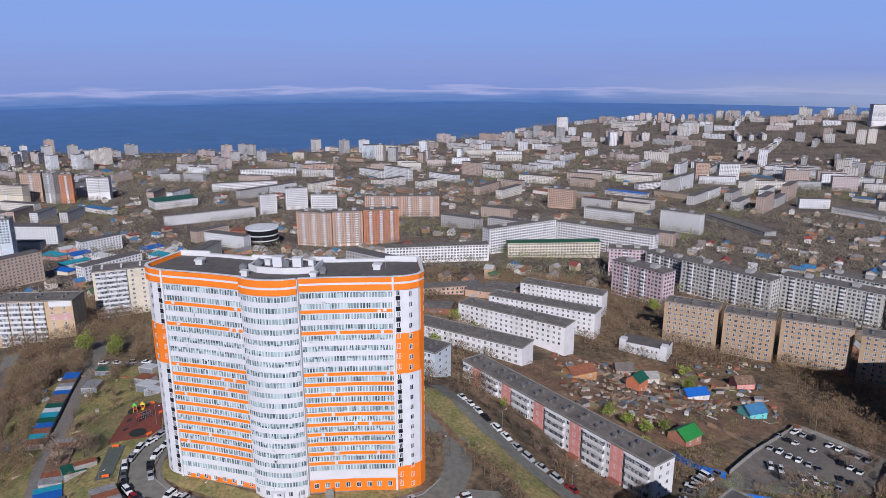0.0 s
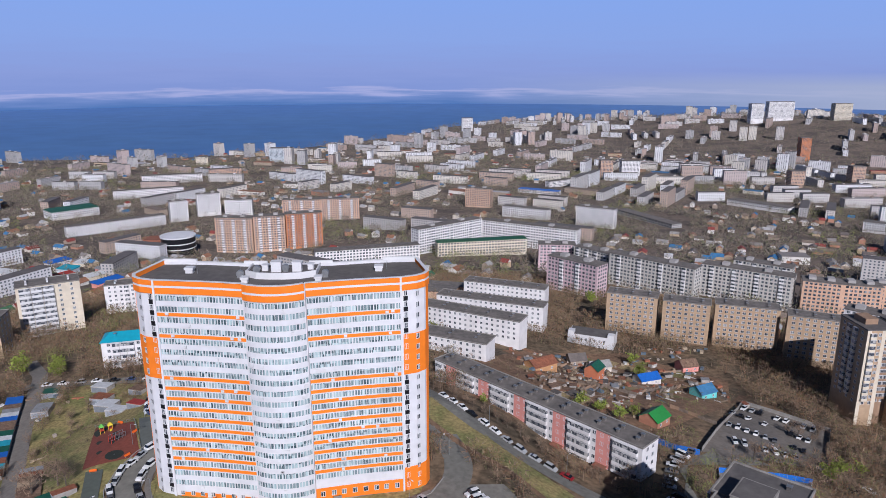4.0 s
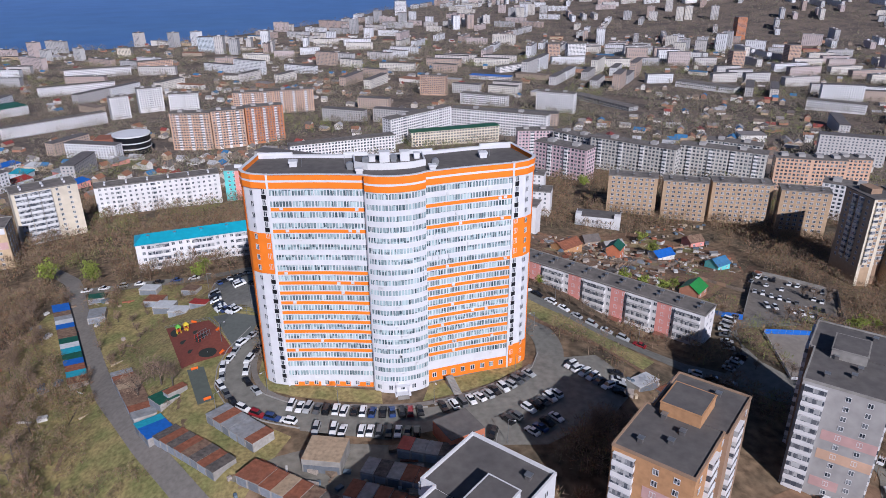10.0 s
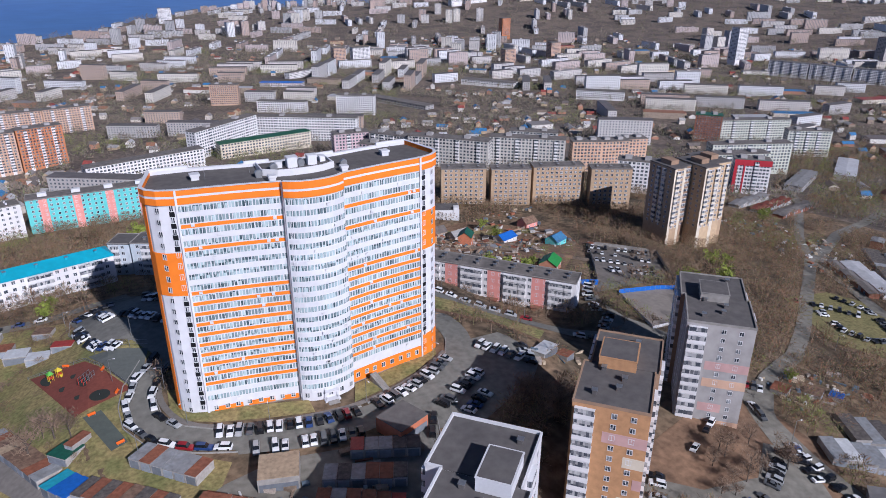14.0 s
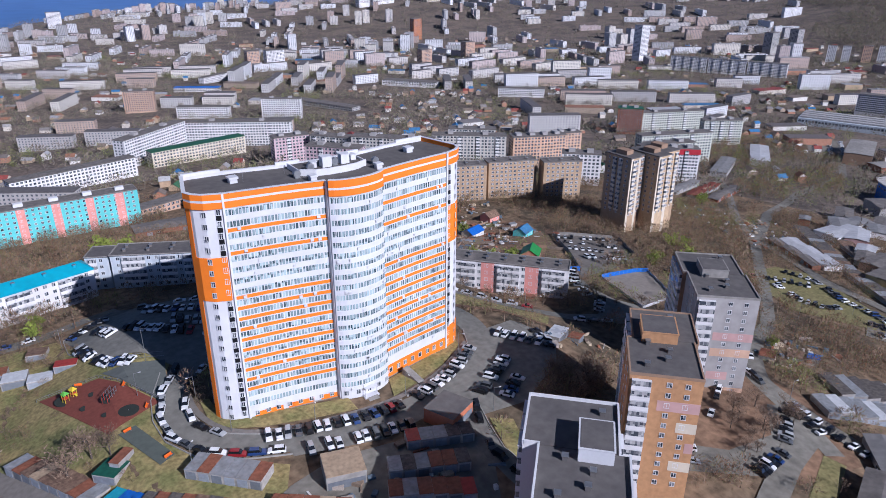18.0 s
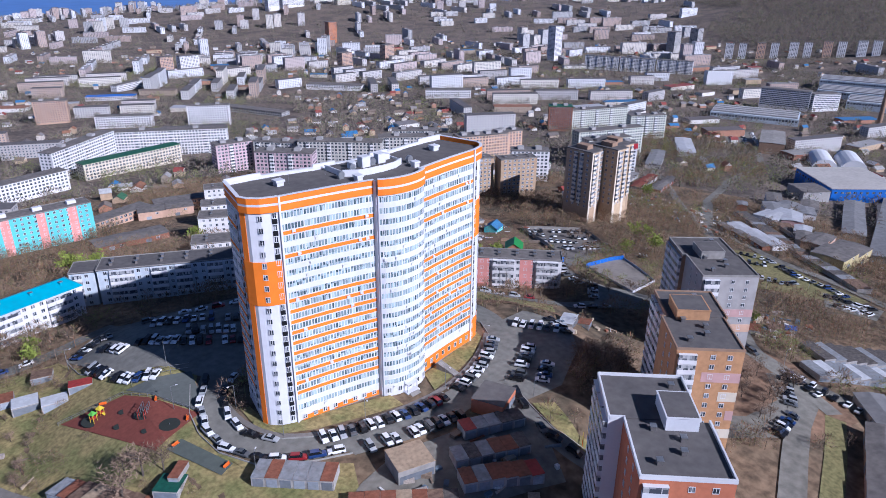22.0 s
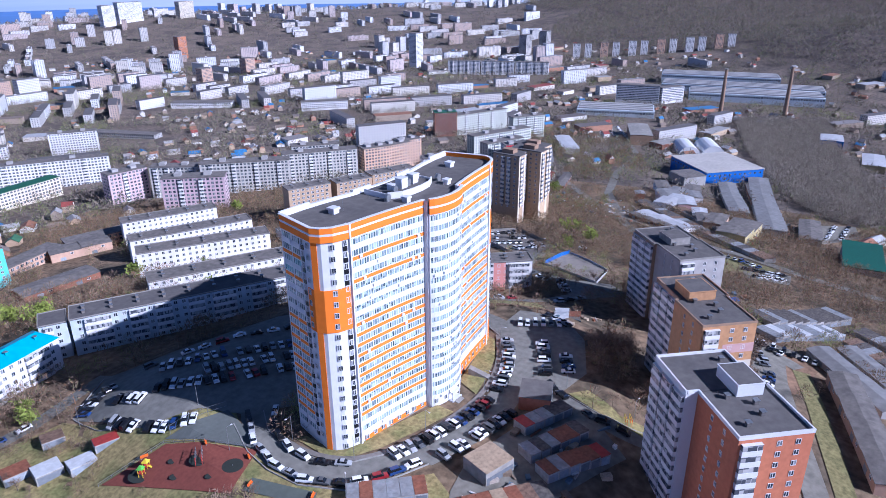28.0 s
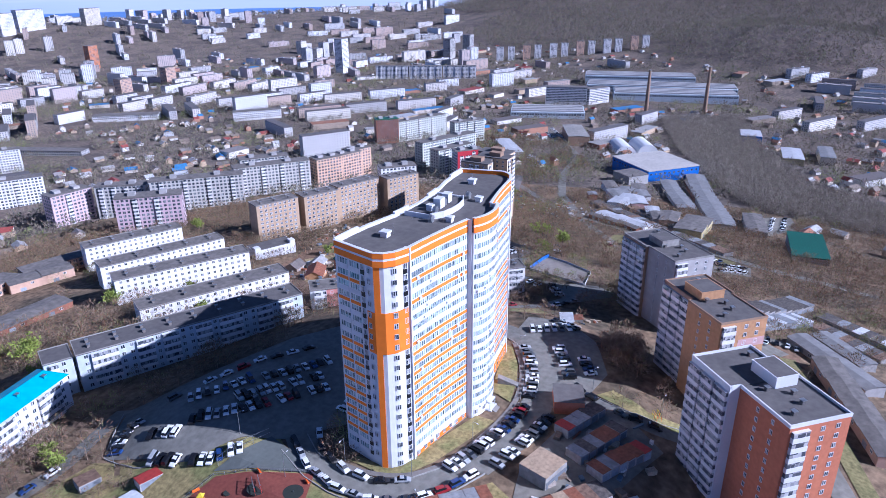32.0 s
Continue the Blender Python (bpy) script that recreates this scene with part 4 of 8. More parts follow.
brick_tower("red brick apartment tower with white parapets and white loggias", (-12.6, -98.2), (-0.8, -110.6), 33, 28.6, 12, M_REDBRICK, M_FRAME, M_FRAME, [], 3.0, (7.5, 14, 14.0, 23, 2.6, M_FRAME), white_side=True)
brick_tower("orange brick apartment tower with cream panels and a brick penthouse", (36, -77.6), (47.4, -89.4), 32, 26.3, 11, M_BRICK, M_TANDK, M_TANDK,
            [(0.42, 1.002, 2, 3, M_ROSE), (0.72, 1.002, 4, 5, M_CREAM), (0.88, 1.002, 6, 7, M_ROSE), (0.70, 1.002, 8, 9, M_CREAM)], -1.5, (3.5, 15, 12, 24, 2.4, M_BRICK), trim_h=0.6)
brick_tower("grey panel apartment tower with pink and peach bands", (93.6, -54.4), (107, -66.8), 33, 19.6, 12, M_GREYP, M_TANDK, M_CONCRETE,
            [(0.35, 1.002, 4, 5, M_ROSE), (0.35, 1.002, 6, 7, M_PEACH), (0.35, 0.7, 9, 10, M_ROSE), (0.45, 1.002, 11, 12, M_PEACH)], 1.2, (4, 14, 12, 23, 2.2, M_CONCRETE), trim_h=0.6)
# brown tower east, in three stepped slabs
t = thing("apartment_tower", "brown brick apartment tower of stepped slabs with pale balcony columns", "apartment tower")
for k, (x0, y0, x1, y1, z) in enumerate(((225, 84, 233, 103, 8.0), (233.2, 87, 239.8, 101, 7.5), (240, 77, 251, 99, 8.5), (251.2, 81, 263, 103, 8.5))):
    s = Shape()
    s.box(x0, y0, -45, x1, y1, z)
    # dark recess and pale lit slabs: shading is partly put into these tones
    part("wall", s, [(M_TAN, M_TANDK, M_TANPALE, M_TANPALE)[k]], t)
    s = Shape()
    s.box(x0 - 0.2, y0 - 0.2, z, x1 + 0.2, y1 + 0.2, z + 0.5)
    part("roof", s, [M_ROOF], t)
    if k != 1:
        s = Shape()
        s.box(x0 + 2.5, y0 + 6, z + 0.5, x0 + 8, y0 + 14, z + 3.0)
        part("penthouse", s, [M_TANDK], t)
    facade(t, (x0, y0), (x1, y0), z - 35, 12, 2.85, 3.0, balcony_at=(0, 2) if k != 1 else (0, 1, 2), balcony=balcony_mesh(2.6, 0.9, (M_CREAM, M_TANDK, M_CREAM, M_CREAM)[k], True), margin=1)
    facade(t, (x0, y1), (x0, y0), z - 35, 12, 2.85, 4.0, balcony_at=(1, 2), balcony=balcony_mesh(2.6, 0.9, M_CREAM, True), margin=1)
    panels(t, (x0, y0), (x1, y0), -40, z, [(0.0, 0.2), (0.8, 1.0)] if k != 1 else [], (M_CREAM, M_TAN, M_CREAM, M_TAN)[k], "corner_stripe")

# small white building with turrets
t = thing("office_house", "two storey white building with a stepped parapet and dark roof", "house")
m, L = frame_of((122, 190), (146, 179))
s = Shape()
s.box(0, 0, -46, L, 13, -33.5, m=m)
part("wall", s, [M_FRAME], t)
s = Shape()
s.box(0.4, 0.4, -33.5, L - 0.4, 12.6, -33.3, m=m)
part("roof", s, [M_ROOF], t)
for x in (0.2, L - 3.6):
    s = Shape()
    s.box(x, -0.3, -46, x + 3.4, 4, -31.6, m=m)
    part("turret", s, [M_FRAME], t)
facade(t, (122, 190), (146, 179), -41.5, 2, 3.6, 2.6, win=(1.0, 1.8))

# ---- city blocks further off ----
taken = {}


def claim(x, y, r):
    """Marks ground as built over, in cells of 40 m."""
    for i in range(int((x - r) // 40), int((x + r) // 40) + 1):
        for j in range(int((y - r) // 40), int((y + r) // 40) + 1):
            taken.setdefault((i, j), []).append((x, y, r))


def is_free(x, y, r):
    e = max(r, 0)
    for i in range(int((x - e) // 40), int((x + e) // 40) + 1):
        for j in range(int((y - e) // 40), int((y + e) // 40) + 1):
            for a, b, c in taken.get((i, j), ()):
                if (x - a) ** 2 + (y - b) ** 2 < max(0, r + c) ** 2:
                    return False
    return True


# whites a touch blue: distance haze is put into the far wall colours
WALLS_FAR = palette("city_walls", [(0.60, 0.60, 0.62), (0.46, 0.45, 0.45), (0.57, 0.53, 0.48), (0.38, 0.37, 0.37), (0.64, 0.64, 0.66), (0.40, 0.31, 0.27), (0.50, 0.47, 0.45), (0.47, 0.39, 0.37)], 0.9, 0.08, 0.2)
ROOFS_FAR = palette("city_roofs", [(0.16, 0.15, 0.15), (0.22, 0.21, 0.20), (0.12, 0.11, 0.11), (0.26, 0.25, 0.25)], 0.9, 0.15, 0.2)
WALLS_OBJ = palette("block_walls", [(0.60, 0.60, 0.61), (0.50, 0.48, 0.47), (0.62, 0.58, 0.52), (0.40, 0.38, 0.37), (0.64, 0.64, 0.66), (0.43, 0.33, 0.27), (0.55, 0.51, 0.48)], 0.9, 0.08, 0.2, by_object=True)
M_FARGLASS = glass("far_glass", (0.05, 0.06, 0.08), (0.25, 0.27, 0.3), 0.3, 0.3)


def window_row(L, D, z, pitch, w=1.5, h=1.45, flat=False):
    """The windows of one storey, on all four walls of a plain block that stands at the origin."""
    s = Shape()
    for x0, y0, x1, y1 in ((0, 0, L, 0), (L, 0, L, D), (L, D, 0, D), (0, D, 0, 0)):
        m, n = frame_of((x0, y0), (x1, y1))
        k = max(1, int((n - 2) / pitch))
        for i in range(k):
            x = 1 + (n - 2) * (i + 0.5) / k
            if flat:
                s.face([m @ Vector(p) for p in ((x - w / 2, -0.06, z), (x + w / 2, -0.06, z), (x + w / 2, -0.06, z + h), (x - w / 2, -0.06, z + h))])
            else:
                s.box(x - w / 2, -0.06, z, x + w / 2, 0.0, z + h, 0, m=m)
    return s


def city_block(label, a, b, depth, top, floors, wall, storey=2.85, pitch=3.0, group="", roof=None, stripes=None, attic=True):
    m, L = frame_of(a, b)
    z0 = top - floors * storey - 0.8
    c = [m @ Vector(p) for p in ((0, 0, 0), (L, 0, 0), (L, depth, 0), (0, depth, 0))]
    low = min([z0] + [ter(p.x, p.y) for p in c]) - 3
    t = thing("apartment_block", label, "apartment block", group, m=m)
    s = Shape()
    s.box(0, 0, low, L, depth, top)
    part("wall", s, [wall], t)
    s = Shape()
    s.box(-0.3, -0.3, top, L + 0.3, depth + 0.3, top + 0.5)
    part("roof", s, [roof or M_ROOF_OLD], t)
    if attic:
        for f in (0.25, 0.72):
            s = Shape()
            s.box(L * f - 2.5, depth * 0.3, top + 0.5, L * f + 2.5, depth * 0.75, top + 2.6)
            part("lift_room", s, [M_GREYP], t)
    s = Shape()
    for k in range(floors):
        s.add(window_row(L, depth, top - (k + 1) * storey + 0.7, pitch, 1.9, 1.6, flat=True))
    part("glazing", s, [M_GLASS], t, kind="stuff")
    for f in stripes or ():
        s = Shape()
        s.box(L * f - 1.6, -0.9, low, L * f + 1.6, 0.02, top - 1)
        part("loggia", s, [M_PALE], t)
        s = Shape()
        for k in range(floors):
            z = top - (k + 1) * storey + 1.1
            s.box(L * f - 1.5, -0.97, z, L * f + 1.5, -0.85, z + 1.4)
        part("loggia_glazing", s, [M_GLASS], t, kind="stuff")
    claim(*(c[0] + c[2]).to_2d() / 2, L / 2 + 6)
    return t


M_PANELGREY = mat("sandy_grey_panel", (0.50, 0.48, 0.45), 0.9, 0.1, 0.4, second=(0.43, 0.41, 0.385))
M_PANELGREEN = mat("pale_green_panel", (0.53, 0.54, 0.47), 0.9, 0.08, 0.4, second=(0.47, 0.48, 0.42))
M_BLUE_SHEET = mat("bright_blue_sheet", (0.02, 0.13, 0.48), 0.5, 0.08, 0.3)
M_PINKPANEL = mat("lilac_panel", (0.56, 0.42, 0.45), 0.9, 0.08, 0.3)
M_ORANGE_BRICK = mat("bright_brick", (0.48, 0.19, 0.09), 0.9, 0.08, 0.5)
M_PINKBRICK = mat("pale_brick", (0.50, 0.33, 0.24), 0.9, 0.08, 0.5)
city_block("nine storey lilac panel block with loggia stacks", (136, 332), (167, 299), 14, -26, 9, M_PINKPANEL, stripes=(0.3, 0.62))
city_block("nine storey lilac panel block behind another", (145, 420), (178, 416), 14, -40, 9, M_PINKPANEL, stripes=(0.4,))
for a, b, z in (((195, 367), (247, 316), -34), ((263, 342), (316, 301), -37), ((304, 374), (339, 345), -43), ((174, 407), (198, 376), -38)):
    city_block("nine storey grey panel block with glazed loggias", a, b, 13, z, 9, M_PANELGREY, group="grey panel blocks", stripes=(0.12, 0.37, 0.62, 0.88))
for a, b, z in (((321, 297), (345, 286), -38), ((349, 292), (374, 284), -40), ((378, 300), (402, 292), -43)):
    city_block("nine storey peach and white brick block", a, b, 15, z, 9, M_PEACH, group="peach blocks")
city_block("long nine storey white panel block", (36, 509), (106, 562), 13, -46, 9, M_PALE, stripes=(0.2, 0.5, 0.8))
city_block("long nine storey white panel block, angled", (108, 576), (203, 520), 13, -51, 9, M_PALE, stripes=(0.2, 0.5, 0.8))
city_block("five storey yellow block with a dark green roof", (55, 492), (148, 507), 13, -56, 5, M_CREAM, roof=M_GREENROOF, attic=False)
city_block("white five storey block beyond the turquoise one", (-61, 446), (37, 470), 13, -52, 5, M_PALE, attic=False)
city_block("nine storey white panel block with dark windows", (252, 737), (297, 709), 13, -68, 9, M_PALE)
city_block("five storey white block in a row", (160, 814), (220, 777), 13, -82, 5, M_PALE, attic=False)
city_block("ten storey tan brick block", (111, 903), (149, 887), 14, -70, 10, M_PINKBRICK)
for a, b, z, m in (((-201, 609), (-157, 604), -53, M_PINKBRICK), ((-156, 607), (-121, 614), -52, M_PINKBRICK), ((-120, 615), (-79, 626), -51, M_ORANGE_BRICK), ((-159, 796), (-105, 800), -68, M_PINKBRICK), ((-104, 796), (-50, 803), -67, M_PINKBRICK)):
    city_block("fourteen storey pale brick block with balcony columns" if m is M_PINKBRICK else "fourteen storey bright orange brick block", a, b, 15, z, 14, m, group="brick blocks", stripes=(0.2, 0.5, 0.8))
for a, b, z in (((-318, 796), (-297, 808), -69), ((-292, 836), (-262, 850), -66), ((-250, 828), (-211, 832), -73)):
    city_block("ten storey white panel block", a, b, 14, z, 10, M_PALE, group="white towers", stripes=(0.5,))
city_block("nine storey white panel block behind the brown tower", (300, 214), (322, 193), 13, -30, 8, M_PALE)
red = city_block("nine storey white block with a red top and red stripes", (407, 197), (428, 179), 15, -39, 9, M_PALE, stripes=(0.6,), pitch=2.4)
M_CRIMSON = mat("crimson_panel", (0.42, 0.03, 0.045), 0.7, 0.08, 0.4)
for x0, x1, z0, z1 in ((-0.1, 28, -43, -38.4), (-0.1, 2.4, -67, -43), (7, 8.2, -67, -43)):
    s = Shape()
    s.box(x0, -0.35, z0, x1, 0.0, z1)
    part("red_panel", s, [M_CRIMSON], red)
city_block("ten storey dark red brick block", (568, 394), (588, 373), 16, -57, 10, M_DKBRICK, roof=M_GREENROOF)
for a, b, z in (((591, 378), (669, 346), -63), ((451, 260), (522, 232), -47), ((610, 303), (648, 279), -60), ((414, 221), (458, 205), -42)):
    city_block("nine storey pale green-grey panel block", a, b, 13, z, 9, M_PANELGREEN, group="pale panel blocks", stripes=(0.2, 0.45, 0.7))
city_block("long school building with strip windows", (638, 708), (693, 658), 16, -87, 4, M_PALE, attic=False)
for k in range(3):
    x0, y0, x1, y1 = 1171 + 30.5 * k, 788 - 70 * k, 1171 + 30.5 * k + 29, 788 - 70 * k - 67
    city_block("nine storey pale panel block in a long row", (x0, y0), (x1, y1), 14, -84, 9, M_PALE, group="long row", stripes=(0.15, 0.38, 0.62, 0.85), attic=False)
city_block("two storey brick block along the lane", (-2, 279), (40, 292), 11, -36, 2, M_PINKBRICK, attic=False)
city_block("two storey brick block along the lane", (42, 291), (78, 282), 11, -36, 2, M_PINKBRICK, attic=False)
for x, y, w, d, z, n, m in ((1222, 915, 26, 22, -36, 24, M_PALE), (1552, 795, 30, 22, -60, 12, M_GREYP), (1600, 760, 26, 22, -52, 12, M_GREYP), (1448, 2140, 60, 26, -4, 20, M_CREAM), (1180, 2180, 44, 26, -6, 18, M_PALE),
                            (1250, 2200, 90, 26, 0, 20, M_PALE), (-345, 1600, 52, 26, -84, 14, M_BLUEGREY), (-520, 1560, 30, 22, -100, 9, M_CREAM), (205, 2495, 42, 26, -72, 18, M_PALE), (420, 1250, 26, 20, -74, 14, M_PINKBRICK),
                            (480, 1300, 40, 20, -82, 10, M_PALE), (900, 1150, 26, 20, -76, 14, M_PINKBRICK), (1020, 1560, 26, 20, -60, 16, M_ORANGE_BRICK), (760, 1120, 26, 20, -80, 12, M_PINKBRICK)):
    city_block("tall residential tower rising over the far city", (x, y), (x + w, y), d, z, n, m, group="far towers", attic=False)
for k in range(6):
    x, y = 1534 + 30 * k, 650 - 62 * k
    city_block("twelve storey slab on the hillside", (x, y), (x + 8, y - 16), 14, ter(x, y) + 36, 12, (M_PALE, M_PEACH)[k % 2], group="hillside slabs", attic=False)
    city_block("twelve storey slab on the hillside", (x + 14, y - 26), (x + 21, y - 41), 14, ter(x, y) + 37, 12, M_PALE, group="hillside slabs", attic=False)
city_block("large hall with a dark green roof", (-498, 822), (-451, 868), 40, -89, 3, M_PALE, roof=M_GREENROOF, attic=False)
city_block("long five storey white panel block", (-419, 702), (-320, 780), 13, -84, 5, M_PALE, attic=False)
city_block("long five storey white panel block", (-494, 1018), (-388, 1064), 13, -92, 5, M_PALE, attic=False)
city_block("long pale factory office block", (-517, 1207), (-407, 1238), 16, -94, 6, M_PALE, attic=False)
city_block("seven storey pink-brown office block", (-398, 1262), (-340, 1290), 16, -90, 7, M_PINKBRICK, attic=False)
city_block("long workshop with a bright blue roof", (217, 1048), (282, 1011), 16, -97, 2, M_PALE, roof=M_BLUE_SHEET, attic=False)
city_block("long low dark workshop", (335, 829), (381, 722), 18, -92, 2, M_GREYP, attic=False)
city_block("long low pale workshop", (547, 924), (608, 844), 22, -96, 2, M_PALE, attic=False)
city_block("five storey white block in a row", (285, 1103), (340, 1136), 13, -94, 5, M_PALE, attic=False)
for a, b, z, n, m, lab in (((-765, 880), (-735, 890), -56, 12, M_PINKBRICK, "twelve storey brown brick block near the bay"), ((-722, 878), (-700, 872), -54, 12, M_GREYP, "twelve storey grey tower near the bay"), ((-690, 873), (-672, 880), -56, 12, M_ORANGE_BRICK, "twelve storey red brick tower near the bay"),
                           ((-664, 905), (-630, 915), -66, 9, M_PALE, "nine storey white block near the bay"), ((-800, 850), (-735, 842), -70, 6, M_CREAM, "long cream block near the bay"), ((-482, 452), (-458, 462), -36, 9, M_BLUEGREY, "blue-grey glazed tower at the market")):
    city_block(lab, a, b, 15, z, n, m, stripes=(0.5,))
# round shopping hall
t = thing("shopping_hall", "round shopping hall with dark glass front and white cornice", "shop")
s = Shape()
s.tube(-240, 596, -92, -71, 19, 19, 28)
part("glass_front", s, [M_BLACKP], t)
for z in (-84, -78):
    s = Shape()
    s.tube(-240, 596, z, z + 1.2, 19.4, 19.4, 28)
    part("cornice", s, [M_FRAME], t)
s = Shape()
s.tube(-240, 596, -71, -69.5, 19.6, 19.6, 28)
part("cornice", s, [M_FRAME], t)
s = Shape()
s.box(-278, 590, -92, -258, 612, -74)
part("wing", s, [M_DKBRICK], t)
claim(-245, 598, 34)
# blue warehouse and its yard
M_BLUE = mat("blue_sheet", (0.02, 0.13, 0.48), 0.5, 0.08, 0.3)
t = thing("warehouse", "long warehouse with blue walls and a pale sheet roof", "warehouse")
m, L = frame_of((497, 36), (541, -4))
s = Shape()
s.box(0, 0, -78, L, 62, -60.5, m=m)
part("wall", s, [M_BLUE], t)
s = Shape()
s.box(-0.6, -0.6, -60.5, L + 0.6, 62.6, -59.8, m=m)
part("roof", s, [mat("pale_sheet_roof", (0.45, 0.42, 0.38), 0.6, 0.1, 0.3, second=(0.36, 0.33, 0.30))], t)
part("storey_glazing", window_row(L, 62, -64.5, 5.0, 2.6, 1.6), [M_GLASS], t, kind="stuff", m=m)
claim(540, 55, 62)
for k in range(2):
    t = thing("storage_tent", "white arched storage tent beside the warehouse", "tent", "storage tents")
    m, L = frame_of((640 + 18 * k, 104 - 22 * k), (652 + 18 * k, 82 - 22 * k))
    s = Shape()
    arc = [(L / 2 - L / 2 * math.cos(math.pi * i / 10), -86 + 11 * math.sin(math.pi * i / 10)) for i in range(11)]
    for (x0, z0), (x1, z1) in zip(arc, arc[1:]):
        s.face([m @ Vector(p) for p in ((x0, 0, z0), (x1, 0, z1), (x1, 45, z1), (x0, 45, z0))])
    s.face([m @ Vector((x, 0, z)) for x, z in arc])
    part("cover", s, [M_FRAME], t)
# engineering works: office slabs, halls, two chimneys
city_block("white factory office slab with blue window bands", (1000, 322), (1020, 254), 18, -73, 9, M_PALE, attic=False, pitch=2.2)
city_block("white factory office slab", (1024, 250), (1062, 226), 18, -76, 8, M_PALE, attic=False, pitch=2.2)
for x0, y0, x1, y1, z in ((1090, 225, 1150, 20, -90), (1170, 300, 1230, 30, -92), (860, 330, 900, 220, -92), (1260, 330, 1320, 120, -88)):
    t = thing("factory_hall", "long factory hall with rows of roof lights", "factory")
    m, L = frame_of((x0, y0), (x1, y1))
    s = Shape()
    s.box(0, 0, z - 25, L, 58, z, m=m)
    part("wall", s, [M_BLUEGREY], t)
    for k in range(4):
        s = Shape()
        y = 4 + 14 * k
        s.box(2, y, z, L - 2, y + 8, z + 2.2, m=m)
        part("roof_light", s, [M_GREYP], t)
    part("storey_glazing", window_row(L, 58, z - 5, 4.0, 3.0, 3.0), [M_GLASS], t, kind="stuff", m=m)
    claim((x0 + x1) / 2 + 30, (y0 + y1) / 2 + 20, L / 2 + 14)
for x, y, h in ((962, 139, 72), (1012, 57, 76)):
    t = thing("factory_chimney", "tall round brick factory chimney", "chimney", "factory chimneys")
    z = ter(x, y)
    s = Shape()
    s.tube(x, y, z - 2, z + h, 3.6, 2.0, 16)
    part("shaft", s, [M_TANDK], t)
    s = Shape()
    s.tube(x, y, z + h, z + h + 1.2, 2.4, 2.4, 16)
    part("rim", s, [M_CONCRETE], t)

# ---- paving, lawns and streets on the hill ----
pad("lawn", [(-97, 86), (-68, 76), (-60, 47), (-47, 36), (-42, 28), (-50, 14), (-53, -8), (-46, -20), (-30, -33), (-45, -62), (-95, -70), (-140, -10), (-128, 70)], M_GRASS, "uneven dry green and yellow grass on the western slope", "grass", lift=0.07)
RINGROAD = [(-24, 34), (-36, 27), (-44, 16), (-48.5, 4), (-48, -7), (-43, -16), (-34, -22.5), (-22, -26.5), (-8, -30), (5, -31), (16, -29.5), (28, -24.5), (40, -17), (47, -6), (48, 6), (44, 20)]
strip("road", RINGROAD, 8.5, M_ASPHALT, "grey asphalt drive curving round the tower", lift=0.16)
pad("car_park", [(-30, -22), (-8, -26), (6, -27), (8, -36), (-6, -38), (-28, -31)], M_ASPHALT, "asphalt parking bays in front of the tower", "car park", lift=0.2)
pad("car_park", [(-66, 74), (-46, 88), (-18, 76), (24, 50), (44, 22), (30, 16), (-28, 15), (-42, 26), (-47, 36), (-60, 46)], M_ASPHALT, "asphalt car park behind the tower", "car park", lift=0.22)
pad("car_park", [(6, -27), (28, -20), (44, -8), (60, -8), (68, -22), (55, -36), (34, -46), (20, -44), (8, -36)], M_ASPHALT, "asphalt car park beside the tower", "car park", lift=0.24)
pad("lawn", [(-40.5, 5), (-41, -5), (-37.5, -12), (-30, -16), (-16, -20.5), (-6, -23), (-6, -17), (-31, -9.5), (-38, -4), (-38, 4)], M_GRASS, "dry yellow lawn at the foot of the tower", "lawn", lift=0.3)
pad("lawn", [(5, -23.5), (16, -21), (26, -17.5), (36, -11.5), (38, -5), (31, -10), (8, -15.5)], M_GRASS, "dry yellow lawn at the foot of the tower", "lawn", lift=0.3)
strip("pavement", [(-42.2, 12), (-43.2, 0), (-40, -11), (-33, -17.3), (-20, -21.8), (-6, -24.4), (6, -25), (18, -22.4), (29, -17.6), (39, -11)], 1.7, M_PAVING, "pale concrete footpath round the tower", "pavement", lift=0.34)
strip("road", [(20, -36), (16, -48), (13, -58), (15, -68), (20, -78), (30, -88)], 6, M_ASPHALT, "narrow asphalt drive down the slope", lift=0.2)
pad("lawn", [(21, -46), (26, -50), (21, -62), (24, -72), (30, -78), (26, -82), (18, -70), (17, -58)], M_GRASS, "dry grass verge beside the drive", "lawn", lift=0.26)
strip("road", [(34, 62), (44, 47), (56, 28), (70, 12), (86, 0), (104, -10), (122, -24)], 7, M_ASPHALT, "street with parked cars before the pink block", lift=0.18)
strip("lawn", [(30, 52), (40, 38), (52, 20), (64, 6), (78, -8)], 11, M_GRASS, "dry grass slope below the tower", "lawn", lift=0.12)
strip("footpath", [(29, 44), (39, 30), (50, 13), (62, 0), (74, -13)], 2.2, M_SOIL, "trodden earth path across the slope", "path", lift=0.22)
pad("car_park", [(104, -8), (118, 4), (128, 26), (146, 40), (160, 30), (122, 22), (122, 0), (130, -16), (124, -26)], M_ASPHALT, "asphalt yard at the end of the pink block", "car park", lift=0.2)
FENCED = [(182, 98), (208, 73), (184, 36), (146, 32), (136, 34)]
pad("car_park", FENCED, mat("gravel_lot", (0.17, 0.15, 0.13), 0.95, 0.2, 0.5, second=(0.12, 0.11, 0.10)), "fenced gravel car park", "car park", lift=0.25)
